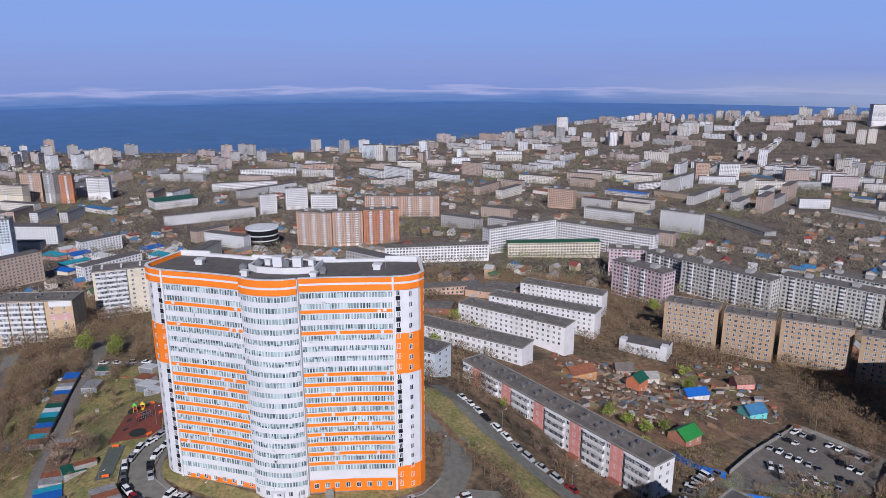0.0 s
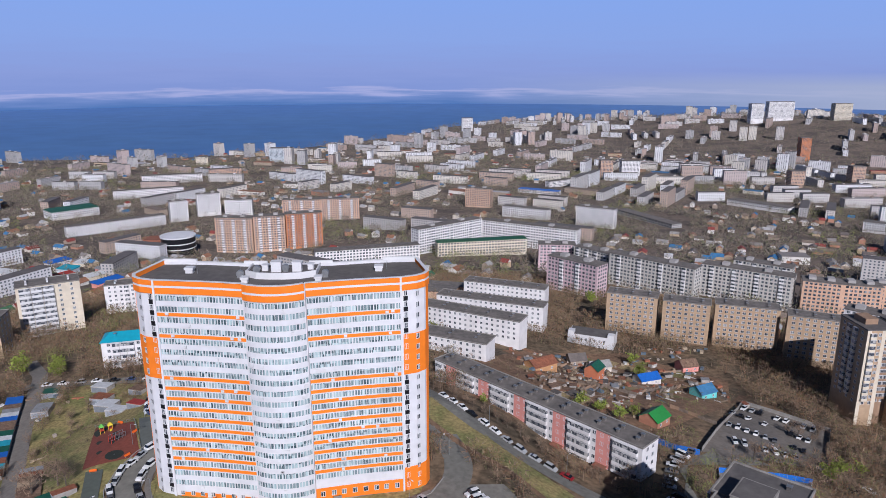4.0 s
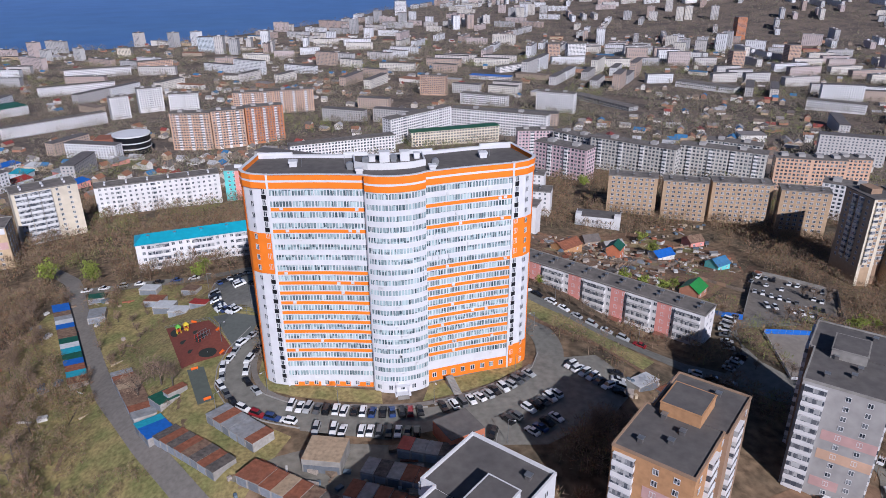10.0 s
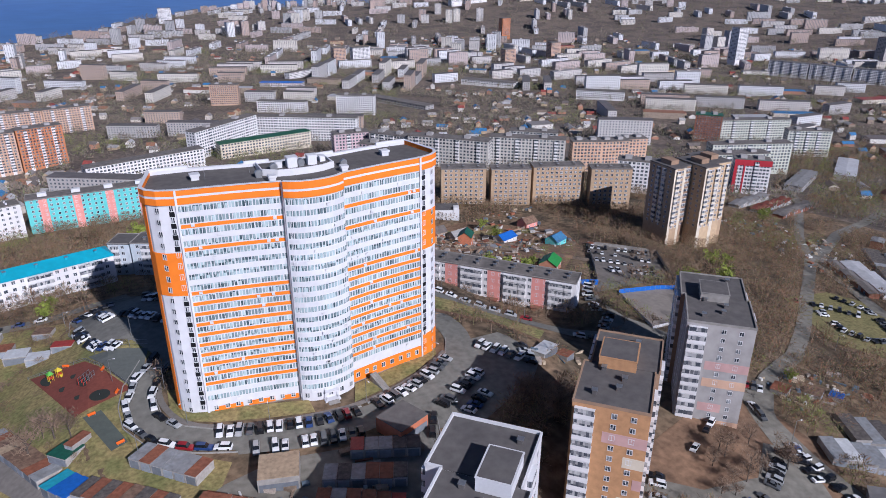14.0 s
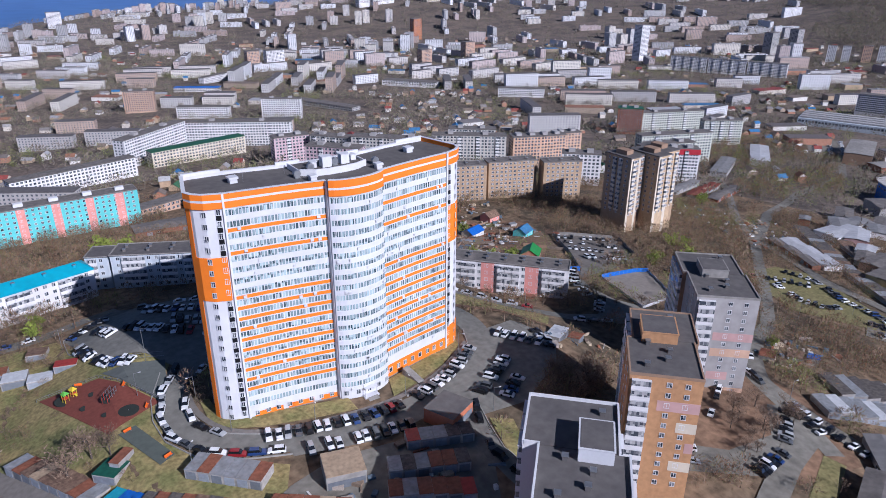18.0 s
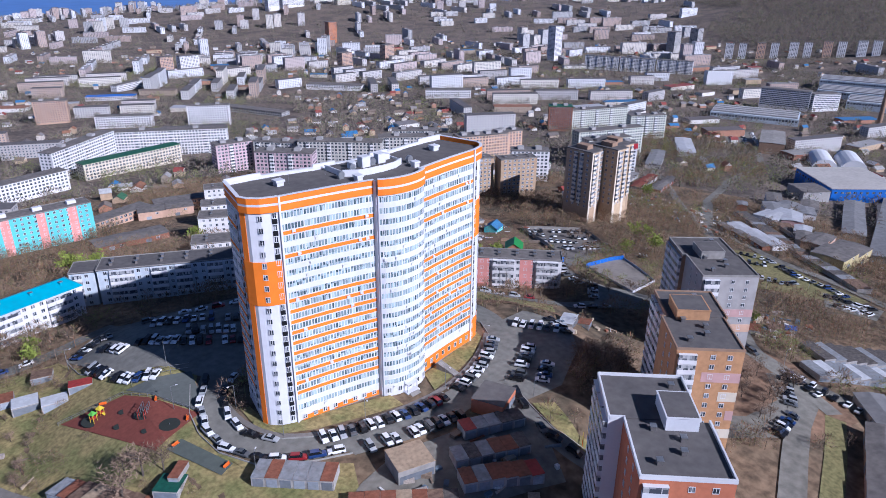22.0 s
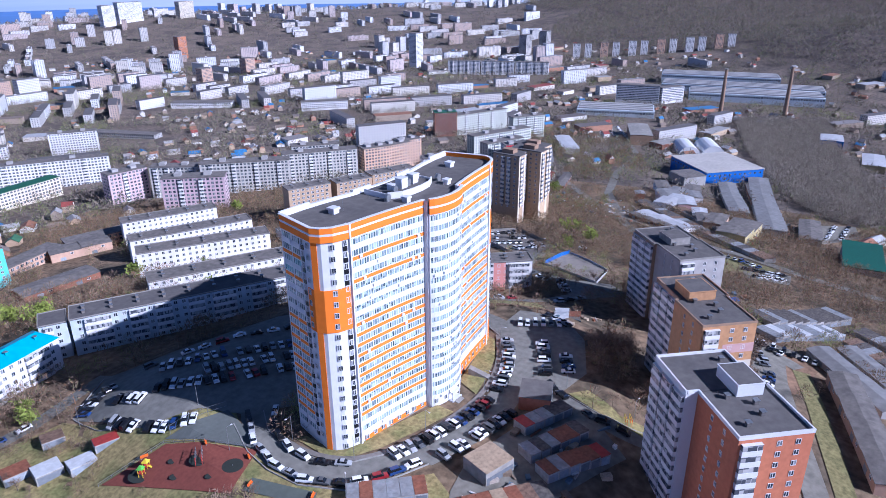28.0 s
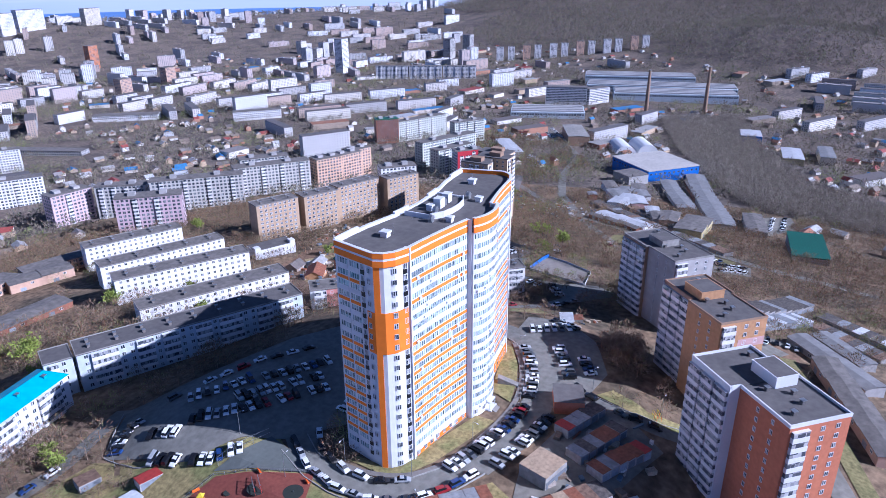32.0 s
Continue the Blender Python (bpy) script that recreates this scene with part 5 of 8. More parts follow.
pad("yard", [(60, -78), (74, -64), (112, -52), (126, -62), (128, -84), (110, -104), (84, -100)], M_SOIL, "bare reddish soil between brick towers", "yard", lift=0.12)
pad("car_park", [(58, -80), (66, -72), (78, -82), (96, -84), (110, -74), (116, -78), (112, -92), (84, -98)], M_DUSTY, "dusty parking strip beneath brick towers", "car park", lift=0.22)
strip("road", [(126, -44), (129, -54), (121, -62), (118, -70), (113, -84), (106, -98)], 6.5, M_DUSTY, "narrow drive beside the grey tower", lift=0.26)
M_VERGE = mat("fresh_grass", (0.19, 0.165, 0.07), 0.95, 0.35, 0.8, second=(0.13, 0.125, 0.05), second_scale=0.15, bump=0.4)
strip("road", [(118, -108), (118, -84), (122, -64), (140, -50), (172, -38), (205, -18), (240, 6), (290, 40), (340, 84), (430, 150), (560, 274), (640, 330)], 6, M_DUSTY, "long grey street leading off between trees", lift=0.3)
strip("road", [(235, -140), (244, -81), (256, -51), (263, -16), (300, 44), (380, 84), (480, 116), (594, 135), (792, 236)], 7, M_DUSTY, "wide street along the garages", lift=0.35)
pad("car_park", [(206, -30), (226, 8), (258, 8), (268, -8), (250, -40), (244, -68), (230, -66)], M_VERGE, "asphalt car park on the slope", "car park", lift=0.3)
strip("road", [(117, -83), (99, -90), (72, -99), (37, -112), (8, -123)], 7, M_DUSTY, "dusty lane behind the brick towers", lift=0.32)
strip("lawn", [(104, -99), (84, -106), (64, -112), (36, -121), (10, -130)], 6, M_VERGE, "green grass verge beside the lane", "lawn", lift=0.2)
strip("road", [(-150, 130), (-128, 100), (-106, 46), (-87, 4), (-68, -27), (-50, -52), (-30, -74)], 6, M_PAVING, "rough concrete lane past the garages", lift=0.2)
strip("road", [(-190, 120), (-152, 60), (-132, 10), (-110, -40), (-90, -80)], 7, M_ASPHALT, "dark street below the slope", lift=0.2)
strip("road", [(-130, 88), (-100, 86), (-70, 84), (-46, 90)], 6, M_ASPHALT, "lane before the turquoise roofed block", lift=0.2)
pad("yard", [(-33, -40), (-20, -37), (4, -42), (16, -52), (6, -70), (-20, -62), (-44, -46)], M_DUSTY, "bare earth and concrete yard among garages", "yard", lift=0.15)
pad("yard", [(54, 64), (88, 34), (120, 40), (176, 96), (190, 130), (150, 175), (96, 170), (60, 110)], M_SOIL, "brown soil of gardens and plots", "garden", lift=0.1)

def kerb(pts, label="pale concrete kerb beside the asphalt"):
    """A raised stone edge along a line."""
    P = [p for p, _ in along(pts, 1.5)]
    s = Shape()
    rows = []
    for i, p in enumerate(P):
        d = (P[min(i + 1, len(P) - 1)] - P[max(i - 1, 0)]).normalized() * 0.12
        z = ter(p.x, p.y)
        rows.append([(p.x - d.y, p.y + d.x, z - 0.1), (p.x - d.y, p.y + d.x, z + 0.42), (p.x + d.y, p.y - d.x, z + 0.42), (p.x + d.y, p.y - d.x, z - 0.1)])
    for a, b in zip(rows, rows[1:]):
        for i in range(3):
            s.face([a[i], b[i], b[i + 1], a[i + 1]])
    return tagged(part("kerb", s, [M_KERB]), label, "kerb", kind="structure")


kerb([(-37, 22), (-42.4, 14), (-43.9, 2), (-43, -7), (-38.6, -13.5), (-32, -18.2), (-20, -22.6), (-6, -25.4), (6, -26)])
kerb([(8, -25.5), (18, -23.4), (29, -18.6), (39, -12), (43, -4)])
kerb([(-46, 24), (-51.5, 12), (-53.4, 2), (-52.8, -8), (-47.5, -19), (-37, -26), (-28, -30)])
kerb([(-60, 47), (-66, 60), (-66, 74), (-48, 88)])
kerb([(23, -38), (19.4, -48), (16.6, -58), (18.4, -67), (23, -76)])


def street_lamp(x, y, rot, h=7.5):
    t = thing("street_lamp", "thin grey street lamp with a bent arm", "street lamp", "street lamps", m=Matrix.Translation((x, y, ter(x, y))) @ Matrix.Rotation(rot, 4, "Z"))
    s = Shape()
    s.tube(0, 0, -0.3, h, 0.09, 0.06, 8)
    part("pole", s, [M_METAL], t)
    s = Shape()
    s.box(-0.04, -1.4, h - 0.05, 0.04, 0.0, h + 0.03)
    part("arm", s, [M_METAL], t)
    s = Shape()
    s.box(-0.14, -1.9, h - 0.1, 0.14, -1.3, h + 0.04)
    part("lamp_head", s, [M_FRAME], t)
    return t


for x, y, rot in ((-41, 6, -1.6), (-37.5, -13, -0.8), (-18, -21.6, -0.2), (8, -24.6, 0.2), (33, -15.3, 0.6), (-54, 16, 1.5), (-50, -22, 2.4), (24, -44, 1.2), (22, -66, 1.4), (-47, 38, 1.0), (45, 8, -1.5), (60, 33, 2.3), (82, 9, 2.4), (120, -76, 1.4), (-67, 68, 1.2), (160, 34, 0.4), (200, -36, 0.4), (232, -44, 0.4)):
    street_lamp(x, y, rot)

# ---- playground and courts ----
PG = [(-77, 40), (-61, 34), (-49.5, 10), (-64, 3.5)]
pad("playground", PG, M_RUBBER, "red rubber playground surface", "playground", lift=0.3)
pad("court", [(-62, 1.5), (-57.5, 3), (-52, -14), (-56, -16)], mat("court_surface", (0.10, 0.115, 0.10), 0.9, 0.1, 0.8), "grey-green exercise court", "court", lift=0.3)
pad("court", [(-60, 36), (-43, 30), (-47, 13), (-50, 12)], mat("court_grey", (0.12, 0.13, 0.12), 0.9, 0.1, 0.8), "grey sports court beside the playground", "court", lift=0.28)
M_DKRUBBER = mat("dark_rubber", (0.03, 0.035, 0.03), 0.9, 0.1, 1.0)
M_REDPAINT = mat("red_paint", (0.5, 0.05, 0.03), 0.5, 0.1, 1.0)
M_YELLOW = mat("yellow_paint", (0.6, 0.45, 0.03), 0.5, 0.1, 1.0)
M_GREENPAINT = mat("green_paint", (0.12, 0.4, 0.06), 0.5, 0.1, 1.0)
M_ORPAINT = mat("orange_paint", (0.75, 0.15, 0.02), 0.5, 0.05, 1.0)


def disc(x, y, r, material, name, label):
    s = Shape()
    z = ter(x, y) + 0.36
    s.tube(x, y, z - 0.2, z, r, r, 24)
    return tagged(part(name, s, [material]), label, "rubber patch")


for x, y, r in ((-57.5, 10.5, 2.7), (-60.5, 20, 2.6), (-70.5, 32, 3.0), (-64, 27, 1.1), (-63, 13, 1.0), (-67, 22, 1.2)):
    disc(x, y, r, M_DKRUBBER, "rubber_patch", "dark round rubber patch on the playground")


def play_tower(x, y, rot):
    z = ter(x, y) + 0.3
    m = Matrix.Translation((x, y, z)) @ Matrix.Rotation(rot, 4, "Z")
    t = thing("play_tower", "wooden play tower with yellow and green roofs and a slide", "play tower", m=m)
    for dx, rm in ((0, M_GREENPAINT), (2.6, M_YELLOW)):
        for ax, ay in ((-0.6, -0.6), (0.6, -0.6), (0.6, 0.6), (-0.6, 0.6)):
            s = Shape()
            s.box(dx + ax - 0.06, ay - 0.06, 0, dx + ax + 0.06, ay + 0.06, 2.6)
            part("post", s, [M_YELLOW], t)
        s = Shape()
        s.box(dx - 0.7, -0.7, 1.2, dx + 0.7, 0.7, 1.3)
        part("deck", s, [M_REDPAINT], t)
        s = Shape()
        top = (dx, 0, 3.6)
        c = [(dx - 0.9, -0.9, 2.6), (dx + 0.9, -0.9, 2.6), (dx + 0.9, 0.9, 2.6), (dx - 0.9, 0.9, 2.6)]
        for i in range(4):
            s.face([c[i], c[(i + 1) % 4], top])
        part("roof", s, [rm], t)
    s = Shape()
    s.box(-0.3, 0, -0.03, 0.3, 3.0, 0.05, m=Matrix.Translation((2.6, -3.2, 0.1)) @ Matrix.Rotation(radians(24), 4, "X"))
    part("slide", s, [M_YELLOW], t)
    return t


play_tower(-70.5, 31.0, 0.5)
t = thing("climbing_frame", "red and grey metal climbing frame", "climbing frame", m=Matrix.Translation((-60.5, 20, 0.3)) @ Matrix.Rotation(0.9, 4, "Z"))
for x in (-2.4, -1.2, 0, 1.2, 2.4):
    for y in (-0.8, 0.8):
        s = Shape()
        s.tube(x, y, 0, 2.6, 0.07, 0.07, 6)
        part("post", s, [M_REDPAINT if x < 0 else M_METAL], t)
for z in (1.2, 2.5):
    for y in (-0.8, 0.8):
        s = Shape()
        s.box(-2.45, y - 0.05, z, 2.45, y + 0.05, z + 0.1)
        part("rail", s, [M_METAL], t)
t = thing("roundabout", "small red playground roundabout", "roundabout", m=Matrix.Translation((-57.5, 10.5, 0.36)))
s = Shape()
s.tube(0, 0, 0.1, 0.25, 1.1, 1.1, 14)
part("deck", s, [M_REDPAINT], t)
s = Shape()
s.tube(0, 0, 0.25, 0.95, 0.08, 0.08, 8)
part("column", s, [M_METAL], t)
for x, y, rot in ((-66.5, 35.8, -0.35), (-53, 9.5, 1.1), (-59.7, 1.2, 0.3), (-53.6, -14.2, 0.4), (-56, 23, 1.1)):
    t = thing("bench", "orange painted bench beside the playground", "bench", "benches", m=Matrix.Translation((x, y, ter(x, y) + 0.3)) @ Matrix.Rotation(rot, 4, "Z"))
    s = Shape()
    s.box(-1.0, -0.25, 0.4, 1.0, 0.25, 0.48)
    part("seat", s, [M_ORPAINT], t)
    s = Shape()
    s.box(-1.0, 0.2, 0.5, 1.0, 0.28, 0.95)
    part("backrest", s, [M_ORPAINT], t)
    for dx in (-0.8, 0.8):
        s = Shape()
        s.box(dx - 0.05, -0.2, 0, dx + 0.05, 0.2, 0.4)
        part("leg", s, [M_METAL], t)


def fence(pts, h, material, label, step=3.0, solid=False):
    t = thing("fence", label, "fence")
    for (x0, y0), (x1, y1) in zip(pts, pts[1:]):
        L = math.hypot(x1 - x0, y1 - y0)
        n = max(1, int(L / step))
        for i in range(n):
            ax, ay = x0 + (x1 - x0) * i / n, y0 + (y1 - y0) * i / n
            bx, by = x0 + (x1 - x0) * (i + 1) / n, y0 + (y1 - y0) * (i + 1) / n
            za, zb = ter(ax, ay), ter(bx, by)
            s = Shape()
            s.tube(ax, ay, za - 0.3, za + h, 0.07, 0.07, 6)
            part("post", s, [M_METAL], t)
            s = Shape()
            d = Vector((bx - ax, by - ay)).normalized() * 0.04
            nx, ny = -d.y, d.x
            if solid:
                s.prism([(ax + nx, ay + ny), (ax - nx, ay - ny), (bx - nx, by - ny), (bx + nx, by + ny)], [za - 0.3, za - 0.3, zb - 0.3, zb - 0.3], [za + h, za + h, zb + h, zb + h], 0)
                part("board", s, [material], t)
            else:
                for f in (0.45, 0.95):
                    s.prism([(ax + nx, ay + ny), (ax - nx, ay - ny), (bx - nx, by - ny), (bx + nx, by + ny)], [za + h * f, za + h * f, zb + h * f, zb + h * f], [za + h * f + 0.07, za + h * f + 0.07, zb + h * f + 0.07, zb + h * f + 0.07], 0, bottom=True)
                part("rail", s, [material], t)
    return t


fence([(-77.5, 40.5), (-61, 34.8), (-49, 10.4)], 1.1, M_METAL, "low metal fence round the playground")
fence([(-58, 36), (-43, 30.5)], 3.0, M_METAL, "tall mesh fence of the sports court", 4)
PEN = [(136, 20), (170, 22), (150, -7), (126, -11)]
pad("rink", PEN, mat("rink_sand", (0.24, 0.21, 0.18), 0.95, 0.12, 0.5), "sand floored ice rink without ice", "rink", lift=0.25)
fence([PEN[3], PEN[0]], 1.2, M_FRAME, "white boards of the empty rink", 3, True)
fence([PEN[0], PEN[1]], 2.2, M_BLUE, "blue boards of the empty rink", 3, True)
fence([PEN[1], PEN[2], PEN[3]], 1.2, M_FRAME, "white boards of the empty rink", 3, True)
fence([FENCED[4], FENCED[0], FENCED[1], FENCED[2]], 2.0, M_CONCRETE, "concrete panel fence of the car park", 4, True)
fence([(118, 40), (126, 33), (134, 31)], 2.4, M_BLUE, "blue sheet metal site fence", 3, True)

# ---- garages and sheds ----
ROOF_COLOURS = [mat("rust_roof", (0.24, 0.09, 0.05), 0.8, 0.3, 1.0, second=(0.16, 0.07, 0.045), second_scale=0.5), mat("grey_sheet", (0.26, 0.27, 0.28), 0.6, 0.25, 1.0, second=(0.17, 0.16, 0.15), second_scale=0.5),
                mat("felt_patch", (0.09, 0.08, 0.075), 0.9, 0.3, 1.0, second=(0.14, 0.12, 0.10), second_scale=0.5), mat("white_sheet", (0.55, 0.56, 0.57), 0.6, 0.15, 1.0, second=(0.42, 0.42, 0.42), second_scale=0.5),
                mat("blue_roof", (0.02, 0.12, 0.45), 0.5, 0.15, 1.0), mat("red_roof", (0.34, 0.045, 0.035), 0.6, 0.2, 1.0), mat("brown_roof", (0.16, 0.10, 0.07), 0.8, 0.3, 1.0, second=(0.22, 0.15, 0.10), second_scale=0.5),
                mat("tan_roof", (0.36, 0.27, 0.18), 0.8, 0.25, 1.0, second=(0.28, 0.21, 0.14), second_scale=0.5), mat("green_roof", (0.015, 0.09, 0.06), 0.6, 0.2, 1.0), mat("cyan_roof", (0.03, 0.30, 0.40), 0.5, 0.15, 1.0)]
M_GDOOR = mat("garage_door", (0.22, 0.24, 0.27), 0.6, 0.15, 1.0, obj_random=0.4)
M_BLOCKWALL = mat("garage_wall", (0.33, 0.31, 0.29), 0.9, 0.2, 0.8, obj_random=0.2)


def garage(x, y, rot, w, d, h, roof, label="lock-up garage with a patched sheet roof", wall=None, door=True, group="garages", slope=0.35):
    z = min(ter(x + a, y + b) for a in (-2, 2) for b in (-2, 2))
    t = thing("garage", label, "garage", group, m=Matrix.Translation((x, y, z)) @ Matrix.Rotation(rot, 4, "Z"))
    s = Shape()
    s.prism([(-w / 2, -d / 2), (w / 2, -d / 2), (w / 2, d / 2), (-w / 2, d / 2)], -1.2, [h, h, h - slope, h - slope])
    part("wall", s, [wall or M_BLOCKWALL], t)
    s = Shape()
    o = 0.18
    s.prism([(-w / 2 + 0.03, -d / 2 - o), (w / 2 - 0.03, -d / 2 - o), (w / 2 - 0.03, d / 2 + o), (-w / 2 + 0.03, d / 2 + o)], [h + 0.01, h + 0.01, h - slope + 0.01, h - slope + 0.01], [h + 0.13, h + 0.13, h - slope + 0.13, h - slope + 0.13], bottom=True)
    part("roof", s, [roof], t)
    if door:
        s = Shape()
        s.box(-w / 2 + 0.35, -d / 2 - 0.07, 0.05, w / 2 - 0.35, -d / 2 + 0.02, min(2.3, h - 0.4))
        part("door", s, [M_GDOOR], t)
    return t


def garage_row(a, b, d, h, n, rnd, colours=(0, 0, 1, 1, 2, 6, 3, 7), label="lock-up garage with a patched sheet roof"):
    L = math.hypot(b[0] - a[0], b[1] - a[1])
    rot = math.atan2(b[1] - a[1], b[0] - a[0])
    for i in range(n):
        f = (i + 0.5) / n
        garage(a[0] + (b[0] - a[0]) * f, a[1] + (b[1] - a[1]) * f, rot, L / n - 0.04, d, h + rnd.uniform(-0.12, 0.12), ROOF_COLOURS[rnd.choice(colours)], label)


rg = random.Random(11)
garage_row((-50, -21.5), (-36.5, -35.5), 6.5, 2.8, 6, rg, (0, 1, 0, 0, 1, 2))
garage_row((-85, 14), (-70, -16), 6.0, 2.6, 9, rg, (0, 1, 2, 7, 6, 0))
garage_row((-69, -18), (-63.5, -26), 7.0, 2.7, 3, rg, (4, 9, 4))
garage_row((-63, -25), (-45, -43), 6.5, 2.7, 8, rg)
garage_row((-40, -45), (-20, -60), 6.5, 2.7, 7, rg, (0, 6, 2, 1, 0, 7))
garage_row((-33, -55), (-18, -70), 6.5, 2.7, 6, rg, (5, 3, 1, 2))
garage_row((-124, 74), (-98, 14), 5.5, 2.5, 16, rg, (8, 4, 0, 3, 9, 1, 6))
garage_row((-12, -49), (6, -57), 5.5, 2.9, 6, rg, (1, 2, 1, 0))
garage_row((-16, -56), (2, -65), 5.5, 2.9, 6, rg, (2, 0, 1, 5))
garage_row((-3, -42.5), (13, -49), 5.0, 2.9, 5, rg, (1, 1, 2, 2, 5))
garage_row((143.5, -77), (189.5, -103), 13, 3.4, 11, rg, (2, 1, 2, 2))
garage_row((126, -82.5), (163, -104), 10, 3.2, 10, rg, (1, 1, 3, 1))
garage_row((158, -110), (140, -136), 8, 3.2, 8, rg, (2, 1, 6))
garage_row((176, -112), (160, -140), 8, 3.2, 8, rg, (1, 3, 2))
garage_row((358, 49), (294, -12), 9, 3.2, 14, rg, (2, 2, 6, 1))
garage_row((292, -14), (256, -62), 8, 3.2, 10, rg, (2, 2, 1, 6))
garage_row((376, 40), (308, -26), 9, 3.2, 15, rg, (2, 6, 2))
for x, y, rot, w, d, h, c, lab in ((-91, 77, -0.2, 7, 5, 2.6, 3, "white metal shed"), (-86.5, 66, -0.2, 7, 5.5, 2.7, 0, "rusty red metal shed"), (-81.5, 59, -0.2, 7, 6, 2.8, 3, "pale blue-white container shed"), (-75, 53, -0.2, 7, 5, 2.7, 3, "white metal container shed"),
                                   (-74, 70.5, -0.3, 6, 5, 2.6, 6, "brown roofed wooden shed"), (-67.5, 53, -0.3, 6.5, 4, 2.5, 5, "red roofed metal shed"), (-111, 76, 0.2, 6, 5, 2.6, 8, "green roofed shed"), (-106, 60, 0.2, 6, 8, 2.6, 1, "grey metal shed"),
                                   (-66, -10.5, -0.8, 6, 6, 2.8, 8, "shed with a dark green roof"), (-63.2, -8.8, -0.8, 2.6, 6, 3.0, 0, "rusty lean-to shed"), (70.5, -20, 0.4, 8, 5, 2.8, 3, "white metal garage on the slope"), (77, -22.5, 0.4, 4.5, 4, 2.6, 0, "red-brown metal garage on the slope"),
                                   (140, -56, 0.4, 6, 5, 2.6, 0, "rusty garage under trees"), (152, -60, 0.4, 6, 5, 2.6, 6, "brown garage under trees"), (160, -63, 0.4, 4, 4, 2.4, 4, "small blue kiosk")):
    garage(x, y, rot, w, d, h, ROOF_COLOURS[c], lab + " standing on bare ground", group="sheds")
garage(12.2, -39.6, radians(22), 10, 9, 4.2, M_ROOF, "red brick substation with a flat grey roof", M_REDBRICK, group="", slope=0.05)
garage(-21, -43.6, radians(-16), 9.5, 8.5, 4.0, ROOF_COLOURS[7], "plain concrete substation with a patched roof", M_CONCRETE, group="", slope=0.05)
s = Shape()
t = thing("warehouse", "small warehouse with a green sheet roof", "warehouse")
m, L = frame_of((279.5, -96.6), (282, -117))
z = ter(300, -106) + 6
s.box(0, 0, z - 16, L, 44, z, m=m)
part("wall", s, [M_GREYP], t)
s = Shape()
s.box(-0.5, -0.5, z, L + 0.5, 44.5, z + 0.6, m=m)
part("roof", s, [ROOF_COLOURS[8]], t)

# ---- cars ----
M_CARGLASS = mat("car_glass", (0.012, 0.014, 0.018), 0.08, 0.05, 1.0, spec=0.7)
M_TYRE = mat("tyre", (0.015, 0.015, 0.015), 0.85, 0.1, 2.0)
CAR_PAINT = {"white": (0.72, 0.72, 0.72), "black": (0.010, 0.010, 0.012), "silver": (0.36, 0.37, 0.38), "grey": (0.09, 0.095, 0.10), "blue": (0.02, 0.05, 0.16), "red": (0.24, 0.015, 0.02)}
_wheel = Shape()
_wheel.tube(0, 0, -0.1, 0.1, 0.32, 0.32, 12, m=Matrix.Rotation(radians(90), 4, "Y"))
_wheel_mesh = _wheel.mesh("wheel", [M_TYRE])
_wheels = Shape()
for x in (-0.8, 0.8):
    for y in (-1.35, 1.35):
        _wheels.add(_wheel, Matrix.Translation((x, y, 0.32)))
_wheels_mesh = _wheels.mesh("wheels", [M_TYRE])


def loft(sections, slot, s):
    """Skin over rows of (half width, y, z); the rows share the same count."""
    k = len(s.v)
    n = len(sections[0])
    for row in sections:
        s.v += row
    for i in range(len(sections) - 1):
        for j in range(n - 1):
            s.f.append((k + i * n + j, k + i * n + j + 1, k + (i + 1) * n + j + 1, k + (i + 1) * n + j))
            s.m.append(slot)


